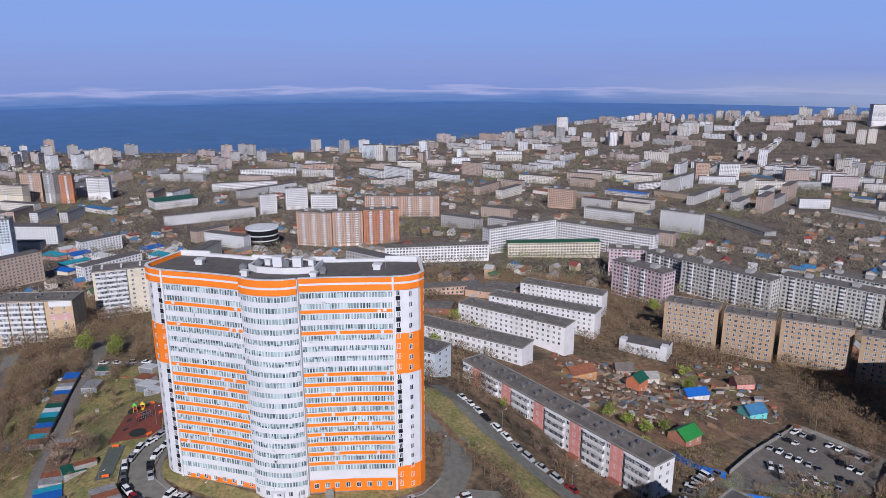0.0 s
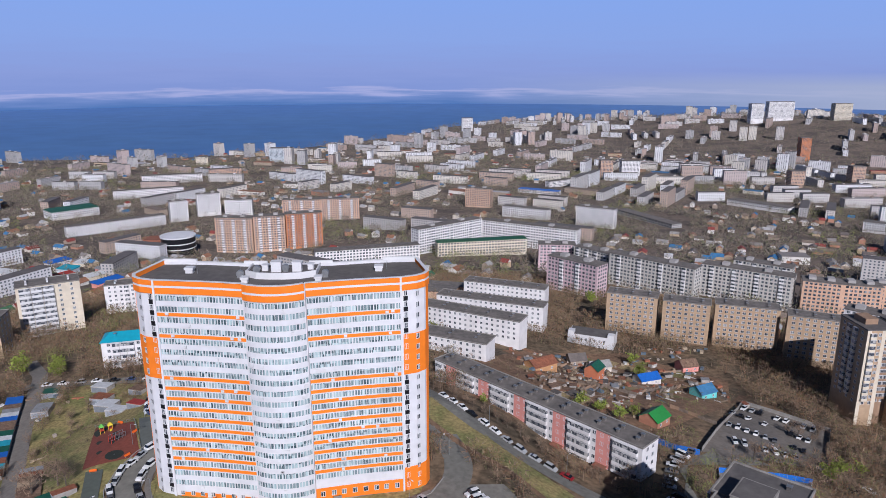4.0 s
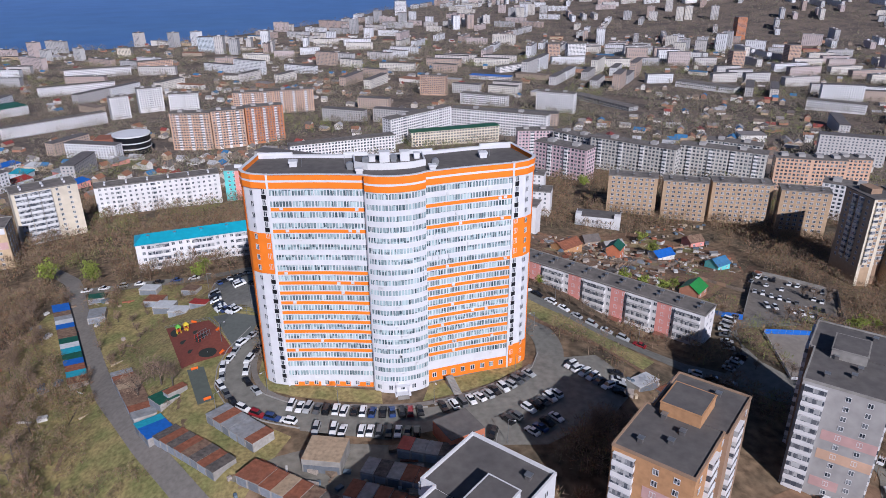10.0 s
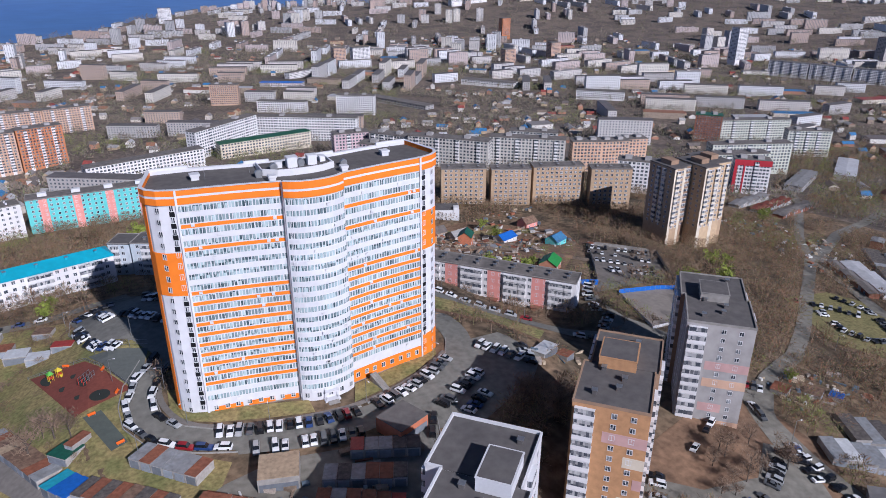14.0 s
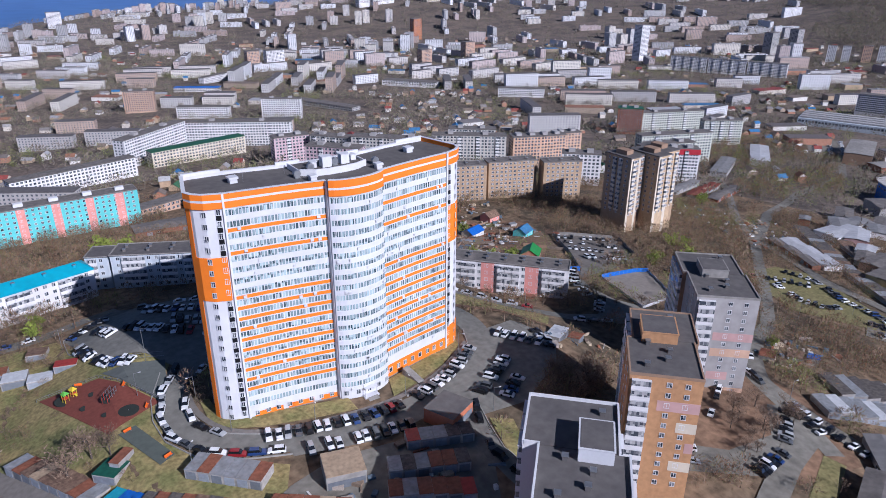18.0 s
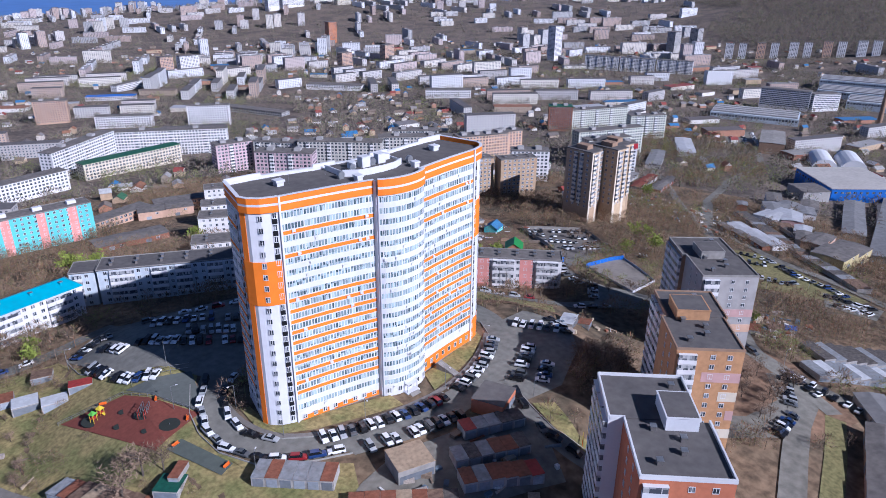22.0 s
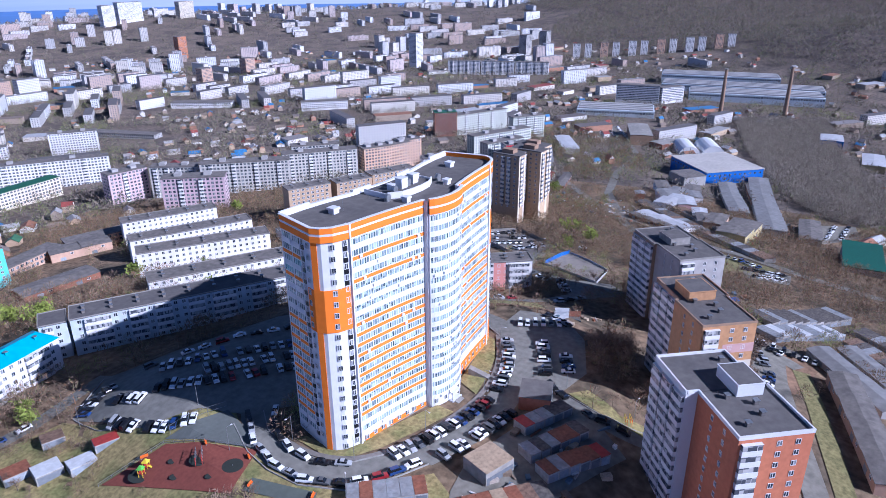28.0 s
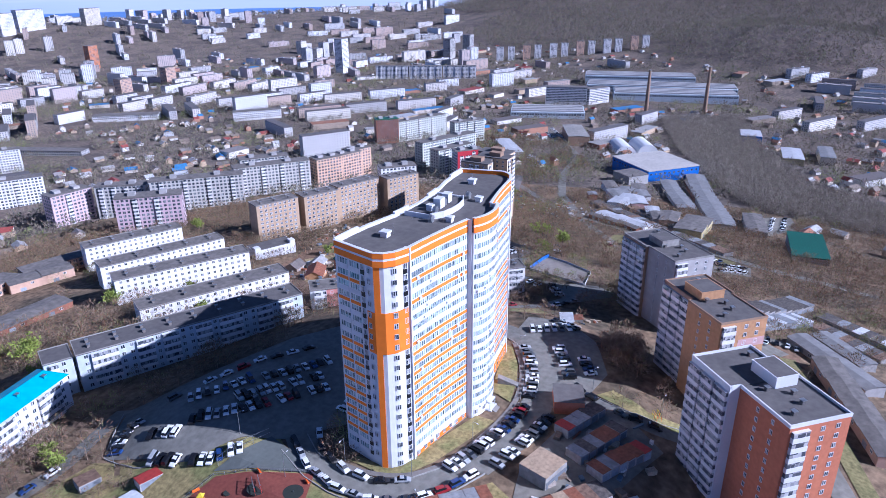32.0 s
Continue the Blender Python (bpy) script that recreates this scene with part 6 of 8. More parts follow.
def car_body(kind):
    """Hull and cabin of a car that heads along y: the outline from front to back, bowed across."""
    if kind == "saloon":
        hull = [(-2.2, 0.55), (-2.15, 0.68), (-1.2, 0.86), (1.3, 0.92), (2.1, 0.88), (2.2, 0.6)]
        cab, H, roof = [(-1.05, 1.62), (-0.35, 0.55)], 1.42, (-0.35, 0.75, 1.55)
    elif kind == "van":
        hull = [(-2.35, 0.6), (-2.3, 0.85), (-1.7, 1.05), (1.3, 1.05), (2.3, 1.05), (2.35, 0.6)]
        cab, H, roof = [(-1.65, 2.25), (-0.9, 2.1)], 1.95, (-0.9, 2.1, 2.25)
    else:
        hull = [(-2.25, 0.6), (-2.2, 0.82), (-1.25, 1.02), (1.4, 1.06), (2.15, 1.05), (2.25, 0.65)]
        cab, H, roof = [(-1.15, 2.1), (-0.5, 1.75)], 1.72, (-0.5, 1.75, 2.1)
    body, cabin = Shape(), Shape()
    w = 0.88
    rows = []
    for y, z in hull:
        rows.append([(-w * 0.97, y, 0.28), (-w, y, min(z, 0.6)), (-w * 0.9, y, z), (0, y, z + 0.03), (w * 0.9, y, z), (w, y, min(z, 0.6)), (w * 0.97, y, 0.28)])
    loft(rows, 0, body)
    for row in (rows[0], rows[-1]):
        body.face(row if row is rows[0] else row[::-1])
    zb = hull[2][1]
    y0, y1 = cab[0][0], cab[0][1]
    r0, r1 = roof[0], roof[1]
    base = [(-w * 0.88, y0, zb), (w * 0.88, y0, zb), (w * 0.88, y1, zb), (-w * 0.88, y1, zb)]
    tp = [(-w * 0.70, r0, H), (w * 0.70, r0, H), (w * 0.70, r1, H), (-w * 0.70, r1, H)]
    for i in range(4):
        j = (i + 1) % 4
        cabin.face([base[i], base[j], tp[j], tp[i]])
    k = len(body.v)
    body.prism([(-w * 0.71, r0), (w * 0.71, r0), (w * 0.71, r1), (-w * 0.71, r1)], H - 0.02, H + 0.05, 0, bottom=True)
    return body, cabin


cars = {}


def car_template(kind, colour, far):
    paint = bpy.data.materials.get("paint_" + colour) or mat("paint_" + colour, CAR_PAINT[colour], 0.3, 0.04, 2.0, spec=0.6)
    body, cabin = car_body(kind)
    label = {"saloon": "parked {} saloon car", "suv": "parked {} off-road car", "van": "parked {} minibus"}[kind].format(colour) + " on the asphalt"
    t = thing("car", label, "car", "parked cars", m=Matrix.Translation((0, -400, ter(0, -400))))
    part("body", body.mesh("body", [paint]), None, t)
    part("cabin_glass", cabin.mesh("cabin_glass", [M_CARGLASS]), None, t, "dark tinted car glass")
    if far:
        part("wheels", _wheels_mesh, None, t, kind="stuff")
        return t
    for x in (-0.8, 0.8):
        for y in (-1.35, 1.35):
            part("wheel", _wheel_mesh, None, t, m=Matrix.Translation((x, y, 0.32)))
    return t


rc = random.Random(5)


def put_car(x, y, rot, lift=0.28):
    kind = rc.choices(("saloon", "suv", "van"), (0.55, 0.4, 0.05))[0]
    colour = rc.choices(("white", "black", "silver", "grey", "blue", "red"), (0.42, 0.22, 0.16, 0.11, 0.05, 0.04))[0]
    z = ter(x, y) + lift
    d = 1.4
    hx, hy = -math.sin(rot), math.cos(rot)
    rise = math.atan2(ter(x + hx * d, y + hy * d) - ter(x - hx * d, y - hy * d), 2 * d)
    m = Matrix.Translation((x, y, z)) @ Matrix.Rotation(rot, 4, "Z") @ Matrix.Rotation(rise, 4, "X")
    far = y > 34 or x > 60
    key = (kind, colour, far)
    if key not in cars:
        cars[key] = car_template(kind, colour, far)
        cars[key].matrix_basis = m
        return cars[key]
    return copy_thing(cars[key], m)


def car_row(pts, n, across=True, gap=0.08, lift=0.28):
    """Cars along a line: side by side across it, or nose to tail along it."""
    P = [Vector(p) for p in pts]
    total = sum((b - a).length for a, b in zip(P, P[1:]))
    for i in range(n):
        if rc.random() < gap:
            continue
        want = total * (i + 0.5) / n
        for a, b in zip(P, P[1:]):
            if want <= (b - a).length:
                break
            want -= (b - a).length
        p = a.lerp(b, min(1, want / (b - a).length))
        ang = math.atan2(b.y - a.y, b.x - a.x)
        rot = ang + (0 if across else math.pi / 2) + (math.pi if rc.random() < 0.4 else 0) + rc.uniform(-0.06, 0.06)
        put_car(p.x + rc.uniform(-0.2, 0.2), p.y + rc.uniform(-0.25, 0.25), rot, lift)


car_row([(-32, -20.6), (-20, -24.3), (-5, -27.8), (5, -28.2)], 15, lift=0.42)
car_row([(9, -28), (20, -25), (29, -21), (38, -15)], 12, lift=0.42)
car_row([(-25, -31.5), (-13, -34), (3, -37.5)], 12, lift=0.42)
car_row([(-41, 24), (-47.5, 14), (-51.5, 2), (-51.2, -8), (-46, -18), (-38, -24), (-29, -28)], 14, False)
car_row([(-33, 21), (-40.5, 14), (-44.5, 4), (-44.5, -6), (-40, -13.5), (-34, -18)], 8, False)
car_row([(-62.7, 58), (-60.5, 47), (-57, 39.4), (-50.8, 33)], 11, lift=0.36)
car_row([(-50.7, 75), (-57, 75.6), (-64.4, 71.5)], 7, lift=0.36)
car_row([(-56, 66), (-52.5, 56)], 4, lift=0.36)
car_row([(-50, 59), (-45, 52), (-39, 45), (-32, 41.5), (-24, 37.5), (-14.4, 31)], 19, lift=0.36)
car_row([(-36, 50), (-28, 46.5), (-18, 41.5), (-10, 36.5)], 13, gap=0.15, lift=0.36)
car_row([(-41, 66), (-31, 57), (-20, 51.5), (-10.7, 46), (-1, 40)], 18, lift=0.36)
car_row([(-42, 74), (-26, 68), (-16, 62), (4, 50)], 9, False, 0.2, lift=0.36)
car_row([(-25, 20), (10, 18)], 8, gap=0.3, lift=0.36)
car_row([(43, -26), (25, -36)], 8, lift=0.42)
car_row([(50, -12), (58, -26)], 6, lift=0.42)
car_row([(64, -14), (60, -28)], 5, gap=0.2, lift=0.42)
car_row([(40, -36), (30, -42)], 4, gap=0.2, lift=0.42)
car_row([(40, 58), (54, 37), (68, 19), (84, 6)], 12, False, 0.2)
car_row([(92, -6), (110, -18)], 4, False, 0.2)
car_row([(178, 92), (201, 71)], 9, lift=0.4)
car_row([(168, 82), (193, 60)], 10, lift=0.4)
car_row([(158, 64), (184, 48)], 9, lift=0.4)
car_row([(148, 46), (176, 40)], 8, gap=0.2, lift=0.4)
car_row([(114, 6), (121, 22), (132, 34)], 7, lift=0.36)
car_row([(106, -6), (117, 3)], 4, lift=0.36)
car_row([(70, -73), (63, -81)], 4, lift=0.36)
car_row([(76, -92), (94, -90)], 8, lift=0.36)
car_row([(96, -88), (112, -79)], 7, lift=0.36)
car_row([(115.5, -78), (115.5, -104)], 7, lift=0.4)
car_row([(86, -70), (112, -57)], 8, False, 0.25, lift=0.36)
car_row([(253, 2), (257, -13), (244, -34), (242, -48), (237, -61)], 19, lift=0.44)
car_row([(229, -8), (221, -25), (224, -35), (233, -38)], 13, lift=0.44)
car_row([(226, 4), (236, -4), (246, -18)], 8, gap=0.3, lift=0.44)
car_row([(128, -48), (133.5, -54.5)], 4, lift=0.4)
car_row([(122, -59), (119.5, -66)], 3, False, 0, lift=0.4)
car_row([(120, -74), (114, -84), (112, -92)], 6, lift=0.4)
car_row([(182, 20.5), (196, 26), (208, 30)], 6, gap=0.2, lift=0.4)
car_row([(22, -38), (16, -50), (13, -58), (15, -68)], 6, False, 0.1, lift=0.34)
car_row([(-122, 87), (-72, 84)], 7, False, 0.2, lift=0.34)

# ---- trees ----
M_BARK = mat("bark", (0.10, 0.08, 0.065), 0.95, 0.25, 2.0)
M_TWIG = mat("bare_twigs", (0.23, 0.16, 0.11), 0.95, 0.25, 0.3, obj_random=0.25)
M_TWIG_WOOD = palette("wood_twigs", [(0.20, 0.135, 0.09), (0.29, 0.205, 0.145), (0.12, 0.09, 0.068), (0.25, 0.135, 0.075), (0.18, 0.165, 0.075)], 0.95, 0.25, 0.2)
# greyer and cooler than the near twigs: distance haze put into the colour
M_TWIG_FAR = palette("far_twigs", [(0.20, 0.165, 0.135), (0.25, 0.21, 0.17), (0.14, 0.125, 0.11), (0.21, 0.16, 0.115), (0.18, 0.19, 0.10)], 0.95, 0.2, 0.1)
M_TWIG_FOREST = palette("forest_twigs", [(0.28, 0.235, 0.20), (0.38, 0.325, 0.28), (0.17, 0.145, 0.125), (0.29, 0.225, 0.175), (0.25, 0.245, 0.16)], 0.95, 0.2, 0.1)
M_LEAF = mat("spring_leaves", (0.21, 0.25, 0.045), 0.8, 0.3, 1.0, obj_random=0.25)

M_BARKBOARD = mat("old_boards", (0.19, 0.15, 0.12), 0.95, 0.25, 1.0)


def limb(s, a, b, r0, r1, n=4):
    """A tapered branch from a to b."""
    d = (b - a).normalized()
    u = d.orthogonal().normalized()
    w = d.cross(u)
    k = len(s.v)
    for p, r in ((a, r0), (b, r1)):
        s.v += [tuple(p + (u * math.cos(2 * math.pi * i / n) + w * math.sin(2 * math.pi * i / n)) * r) for i in range(n)]
    for i in range(n):
        j = (i + 1) % n
        s.f.append((k + i, k + j, k + n + j, k + n + i))
        s.m.append(0)


def tree_shapes(h, spread, leafy, rnd, twigs=420):
    """Trunk with limbs, and a crown of many thin twigs or small leaf clumps."""
    trunk, crown = Shape(), Shape()
    top = Vector((rnd.uniform(-0.3, 0.3), rnd.uniform(-0.3, 0.3), h * 0.62))
    limb(trunk, Vector((0, 0, -0.6)), Vector((0, 0, h * 0.25)), h * 0.026, h * 0.02, 6)
    limb(trunk, Vector((0, 0, h * 0.25)), top, h * 0.02, h * 0.008, 5)
    tips = [top]
    for i in range(9):
        a = 2.4 * i + rnd.uniform(-0.4, 0.4)
        z0 = h * rnd.uniform(0.22, 0.55)
        start = Vector((0, 0, z0))
        end = start + Vector((math.cos(a), math.sin(a), 0)) * spread * rnd.uniform(0.5, 0.95) + Vector((0, 0, h * rnd.uniform(0.18, 0.36)))
        limb(trunk, start, end, h * 0.010, h * 0.003, 4)
        tips += [start.lerp(end, 0.5), start.lerp(end, 0.75), end]
    for _ in range(twigs):
        p = rnd.choice(tips) + Vector((rnd.gauss(0, spread * 0.17), rnd.gauss(0, spread * 0.17), rnd.gauss(0, h * 0.07)))
        if leafy:
            r = h * rnd.uniform(0.022, 0.05)
            q = [p + Vector((rnd.gauss(0, r), rnd.gauss(0, r), rnd.gauss(0, r))) for _ in range(3)]
            crown.face(q)
        else:
            d = Vector((rnd.gauss(0, 1), rnd.gauss(0, 1), rnd.uniform(0.1, 1.2))).normalized() * h * rnd.uniform(0.06, 0.13)
            w = Vector((rnd.gauss(0, 1), rnd.gauss(0, 1), rnd.gauss(0, 0.5))).normalized() * h * 0.0095
            crown.face([p - w, p + w, p + d])
    return trunk, crown


rt = random.Random(21)
bare_trees, green_trees = [], []
for k in range(4):
    tr, cr = tree_shapes(9, 3.4, False, rt, 520)
    bare_trees.append((tr.mesh("trunk", [M_BARK]), cr.mesh("crown", [M_TWIG])))
for k in range(2):
    tr, cr = tree_shapes(8, 3.2, True, rt, 620)
    green_trees.append((tr.mesh("trunk", [M_BARK]), cr.mesh("crown", [M_LEAF])))


def plant(x, y, size=1.0, green=False):
    tr, cr = rt.choice(green_trees if green else bare_trees)
    m = Matrix.Translation((x, y, ter(x, y))) @ Matrix.Rotation(rt.uniform(0, 6.28), 4, "Z") @ Matrix.Diagonal((size, size, size * rt.uniform(0.9, 1.15), 1))
    t = thing("tree", "young tree in fresh green leaf on the slope" if green else "bare brown leafless tree on dry ground", "tree", "green trees" if green else "bare trees", m=m)
    part("trunk", tr, None, t)
    part("crown", cr, None, t)
    return t


for x, y, sz in ((-69, -1, 1.25), (-65, -4, 0.9), (-72, 3, 0.8)):
    plant(x, y, sz)
for i in range(18):  # along the pink block
    f = i / 17
    plant(44 + 56 * f + rt.uniform(-2, 2), 58 - 55 * f + rt.uniform(-2, 2), rt.uniform(0.4, 0.75))
for i in range(16):  # grove below the brick towers
    plant(52 + rt.uniform(-7, 9), -46 + rt.uniform(-6, 7), rt.uniform(0.7, 1.15))
for i in range(14):
    plant(rt.uniform(80, 112), rt.uniform(-88, -72), rt.uniform(0.6, 1.0))
for i in range(46):  # slope between the grey tower and the rink
    x, y = rt.uniform(112, 190), rt.uniform(-48, 34)
    if math.hypot(x - 150, y - 8) > 24 and -0.6 * (x - 118) - 30 < y < 34 and abs(y + 50 - (x - 140) * 0.375) > 7:
        plant(x, y, rt.uniform(0.45, 0.95))
for i in range(26):  # beside the lane of garages on the western slope
    f = i / 25
    plant(-131 + 34 * f + rt.uniform(-7, 3), 72 - 108 * f + rt.uniform(-3, 3), rt.uniform(0.7, 1.15))
for i in range(30):  # grove behind the block with the turquoise roof
    plant(rt.uniform(-104, -46), rt.uniform(118, 158), rt.uniform(0.7, 1.2))
for i in range(16):  # scrub between the lane and the sheds
    plant(rt.uniform(-98, -84), rt.uniform(12, 70), rt.uniform(0.3, 0.6))
plant(-75, -4, 1.4)
for i in range(14):
    plant(rt.uniform(186, 212), rt.uniform(40, 92), rt.uniform(0.6, 1.0))
for i in range(10):
    plant(-100 + 5 * i + rt.uniform(-2, 2), 92 + rt.uniform(-2, 2), rt.uniform(0.6, 0.95))
for x, y, sz in ((-32, 166, 1.5), (-27, 172, 1.3), (43, 155, 1.2), (227, 43, 1.3), (222, 49, 1.2), (206, 26, 1.3), (-36, 186, 1.5), (-30, 190, 1.2), (-74, 84, 0.9), (30, 197, 1.4), (-72, 91, 0.8), (-140, 107, 1.3), (348, 118, 1.4), (340, 112, 1.2), (100, 66, 0.9), (106, 60, 0.9), (112, 54, 0.8), (157, 275, 1.3), (150, 157, 0.9), (148, 138, 1.0), (186, 32, 1.0), (178, 26, 0.9), (196, 36, 0.8), (-118, 96, 1.1), (-122, 104, 1.0), (60, 54, 0.5), (110, 44, 0.7), (120, 60, 0.7), (-86, 122, 0.9), (-44, 140, 1.1), (-36, 146, 1.0), (25, 130, 0.9), (150, -52, 0.7)):
    plant(x, y, sz, True)

# ---- houses ----
HWALLS = palette("house_walls", [(0.42, 0.30, 0.20), (0.55, 0.50, 0.44), (0.36, 0.17, 0.11), (0.60, 0.58, 0.55), (0.30, 0.24, 0.19)], 0.9, 0.15, 0.5, by_object=True)
HROOFS = palette("house_roofs", [(0.22, 0.20, 0.19), (0.30, 0.29, 0.28), (0.24, 0.05, 0.04), (0.14, 0.12, 0.11), (0.05, 0.16, 0.30), (0.26, 0.12, 0.07), (0.05, 0.13, 0.07), (0.36, 0.36, 0.36), (0.19, 0.15, 0.12)], 0.7, 0.2, 0.5, by_object=True)
HWALLS_S = palette("house_walls_far", [(0.42, 0.32, 0.22), (0.55, 0.50, 0.44), (0.36, 0.19, 0.13), (0.60, 0.58, 0.55), (0.30, 0.24, 0.19)], 0.9, 0.15, 0.5)
HROOFS_S = palette("house_roofs_far", [(0.22, 0.20, 0.19), (0.30, 0.29, 0.28), (0.24, 0.06, 0.05), (0.14, 0.12, 0.11), (0.05, 0.16, 0.32), (0.26, 0.13, 0.08), (0.36, 0.36, 0.37), (0.19, 0.15, 0.12)], 0.7, 0.2, 0.5)


def house_shapes(w, d, h, rise):
    wall, roof = Shape(), Shape()
    wall.box(-w / 2, -d / 2, -2.0, w / 2, d / 2, h)
    for s_ in (-1, 1):
        wall.face([(s_ * w / 2, -d / 2, h), (s_ * w / 2, d / 2, h), (s_ * w / 2, 0, h + rise)][::s_])
    o, th = 0.4, 0.14
    prof = [(-d / 2 - o, h - rise * o / (d / 2)), (0, h + rise), (d / 2 + o, h - rise * o / (d / 2))]
    outer = [(y, z + th) for y, z in prof]
    for x0, x1 in ((-w / 2 - o, w / 2 + o),):
        ring = prof + outer[::-1]
        k = len(roof.v)
        roof.v += [(x0, y, z) for y, z in ring] + [(x1, y, z) for y, z in ring]
        n = len(ring)
        for i in range(n):
            j = (i + 1) % n
            roof.f.append((k + i, k + n + i, k + n + j, k + j))
            roof.m.append(0)
        roof.f += [(k + 0, k + 1, k + 4, k + 5), (k + 1, k + 2, k + 3, k + 4), (k + n + 5, k + n + 4, k + n + 1, k + n), (k + n + 4, k + n + 3, k + n + 2, k + n + 1)]
        roof.m += [0] * 4
    return wall, roof


house_kinds = []
for w, d, h, r in ((9, 8, 3.2, 2.6), (11, 8, 3.0, 2.2), (8, 7, 5.6, 2.6), (13, 9, 3.4, 2.4)):
    a, b = house_shapes(w, d, h, r)
    house_kinds.append((a, b, a.mesh("wall", [HWALLS]), b.mesh("roof", [HROOFS]), w, d, h))


def put_house(x, y, rot, kind, label="small private house with a gabled sheet roof", wall=None, roof=None, group="private houses"):
    a, b, wm, rm, w, d, h = house_kinds[kind]
    t = thing("house", label, "house", group, m=Matrix.Translation((x, y, ter(x, y) + 0.2)) @ Matrix.Rotation(rot, 4, "Z"))
    part("wall", a.mesh("wall", [wall]) if wall else wm, None, t)
    part("roof", b.mesh("roof", [roof]) if roof else rm, None, t)
    for dx in (-w * 0.25, w * 0.25) if math.hypot(x, y) < 300 else ():
        part("window", window_mesh(1.1, 1.2), None, t, m=Matrix.Translation((dx, -d / 2, 1.0)))
    claim(x, y, 8)
    return t


put_house(121, 125, 0.9, 2, "two storey red brick house with a green roof", M_REDBRICK, ROOF_COLOURS[8], "")
put_house(148.5, 129, 0.3, 1, "small house with a bright blue roof", None, ROOF_COLOURS[4], "")
put_house(94, 122, 0.5, 3, "wooden house with a rusty red roof", M_BRICK, ROOF_COLOURS[0], "")
put_house(126, 55, 0.7, 0, "low shed with a bright green roof", None, mat("bright_green_sheet", (0.03, 0.22, 0.05), 0.5, 0.1, 1.0), "")
put_house(130, 150, 0.2, 1, "low house with a weathered grey roof")
put_house(120, 158, 0.1, 0, "low house with a weathered roof")
put_house(176, 148, 0.2, 0, "low red shed among vegetable plots", M_PINK, ROOF_COLOURS[6], "")
put_house(168, 108, 0.4, 0, "small plot house with a pale green wall", M_AQUA, None, "")
for i in range(44):
    x, y = rt.uniform(84, 184), rt.uniform(56, 168)
    if is_free(x, y, 3.5) and y > 142 - x * 0.75 and y > 40 + abs(x - 110) * 0.1 and math.hypot(x - 165, y - 60) > 38:
        garage(x, y, rt.uniform(0, 3), rt.uniform(2.5, 5), rt.uniform(2.5, 4), 2.3, ROOF_COLOURS[rt.choice((0, 1, 2, 6))], "small weathered garden shed on a plot", group="garden sheds", door=False)
        claim(x, y, 3)

# plank fences between the plots
fr = random.Random(17)
for x, y, L, a in ((88, 92, 22, 0.9), (104, 84, 26, 0.75), (112, 104, 24, -0.7), (132, 92, 26, 0.85), (128, 118, 22, -0.6), (146, 104, 24, 0.8), (100, 136, 24, 0.4), (118, 140, 26, -0.9), (150, 138, 24, 0.3), (164, 122, 24, -1.0), (92, 106, 20, -0.75), (140, 76, 22, -0.8)):
    t = thing("garden_fence", "grey weathered plank fence between garden plots", "fence", "garden fences")
    n = int(L / 4)
    for i in range(n):
        p = Vector((x + math.cos(a) * 4 * i, y + math.sin(a) * 4 * i))
        s = Shape()
        s.box(0, -0.04, 0, 3.9, 0.04, fr.uniform(1.4, 1.9))
        part("board", s, [fr.choice((M_TANDK, M_BARKBOARD, M_BARKBOARD))], t, m=Matrix.Translation((p.x, p.y, ter(p.x, p.y) - 0.1)) @ Matrix.Rotation(a + fr.uniform(-0.04, 0.04), 4, "Z"))

# beds, turned soil and straw on the plots
BEDS = [mat("turned_soil", (0.11, 0.07, 0.045), 0.97, 0.35, 1.2, second=(0.16, 0.10, 0.065), second_scale=0.4, bump=0.5), mat("straw_patch", (0.33, 0.25, 0.13), 0.97, 0.3, 1.2, second=(0.24, 0.19, 0.09), second_scale=0.4), mat("rusty_soil", (0.28, 0.145, 0.08), 0.97, 0.3, 1.0, second=(0.20, 0.11, 0.065), second_scale=0.3), M_VERGE]
for i in range(46):
    x, y, a = fr.uniform(84, 184), fr.uniform(58, 168), fr.choice((0.85, -0.72)) + fr.uniform(-0.08, 0.08)
    if y < 146 - x * 0.75 or math.hypot(x - 168, y - 62) < 40:
        continue
    w, d = fr.uniform(3, 7), fr.uniform(2, 4.5)
    c, sn = math.cos(a), math.sin(a)
    pad("garden_bed", [(x + u * c - v * sn, y + u * sn + v * c) for u, v in ((-w, -d), (w, -d), (w, d), (-w, d))], fr.choice(BEDS), "worked garden bed on a plot", "garden bed", lift=0.16 + 0.02 * (i % 5))
CLUTTER = palette("yard_clutter", [(0.42, 0.34, 0.24), (0.20, 0.15, 0.11), (0.55, 0.54, 0.52), (0.30, 0.12, 0.07), (0.12, 0.16, 0.20), (0.35, 0.30, 0.26)], 0.85, 0.2, 2.0)
junk = Shape()
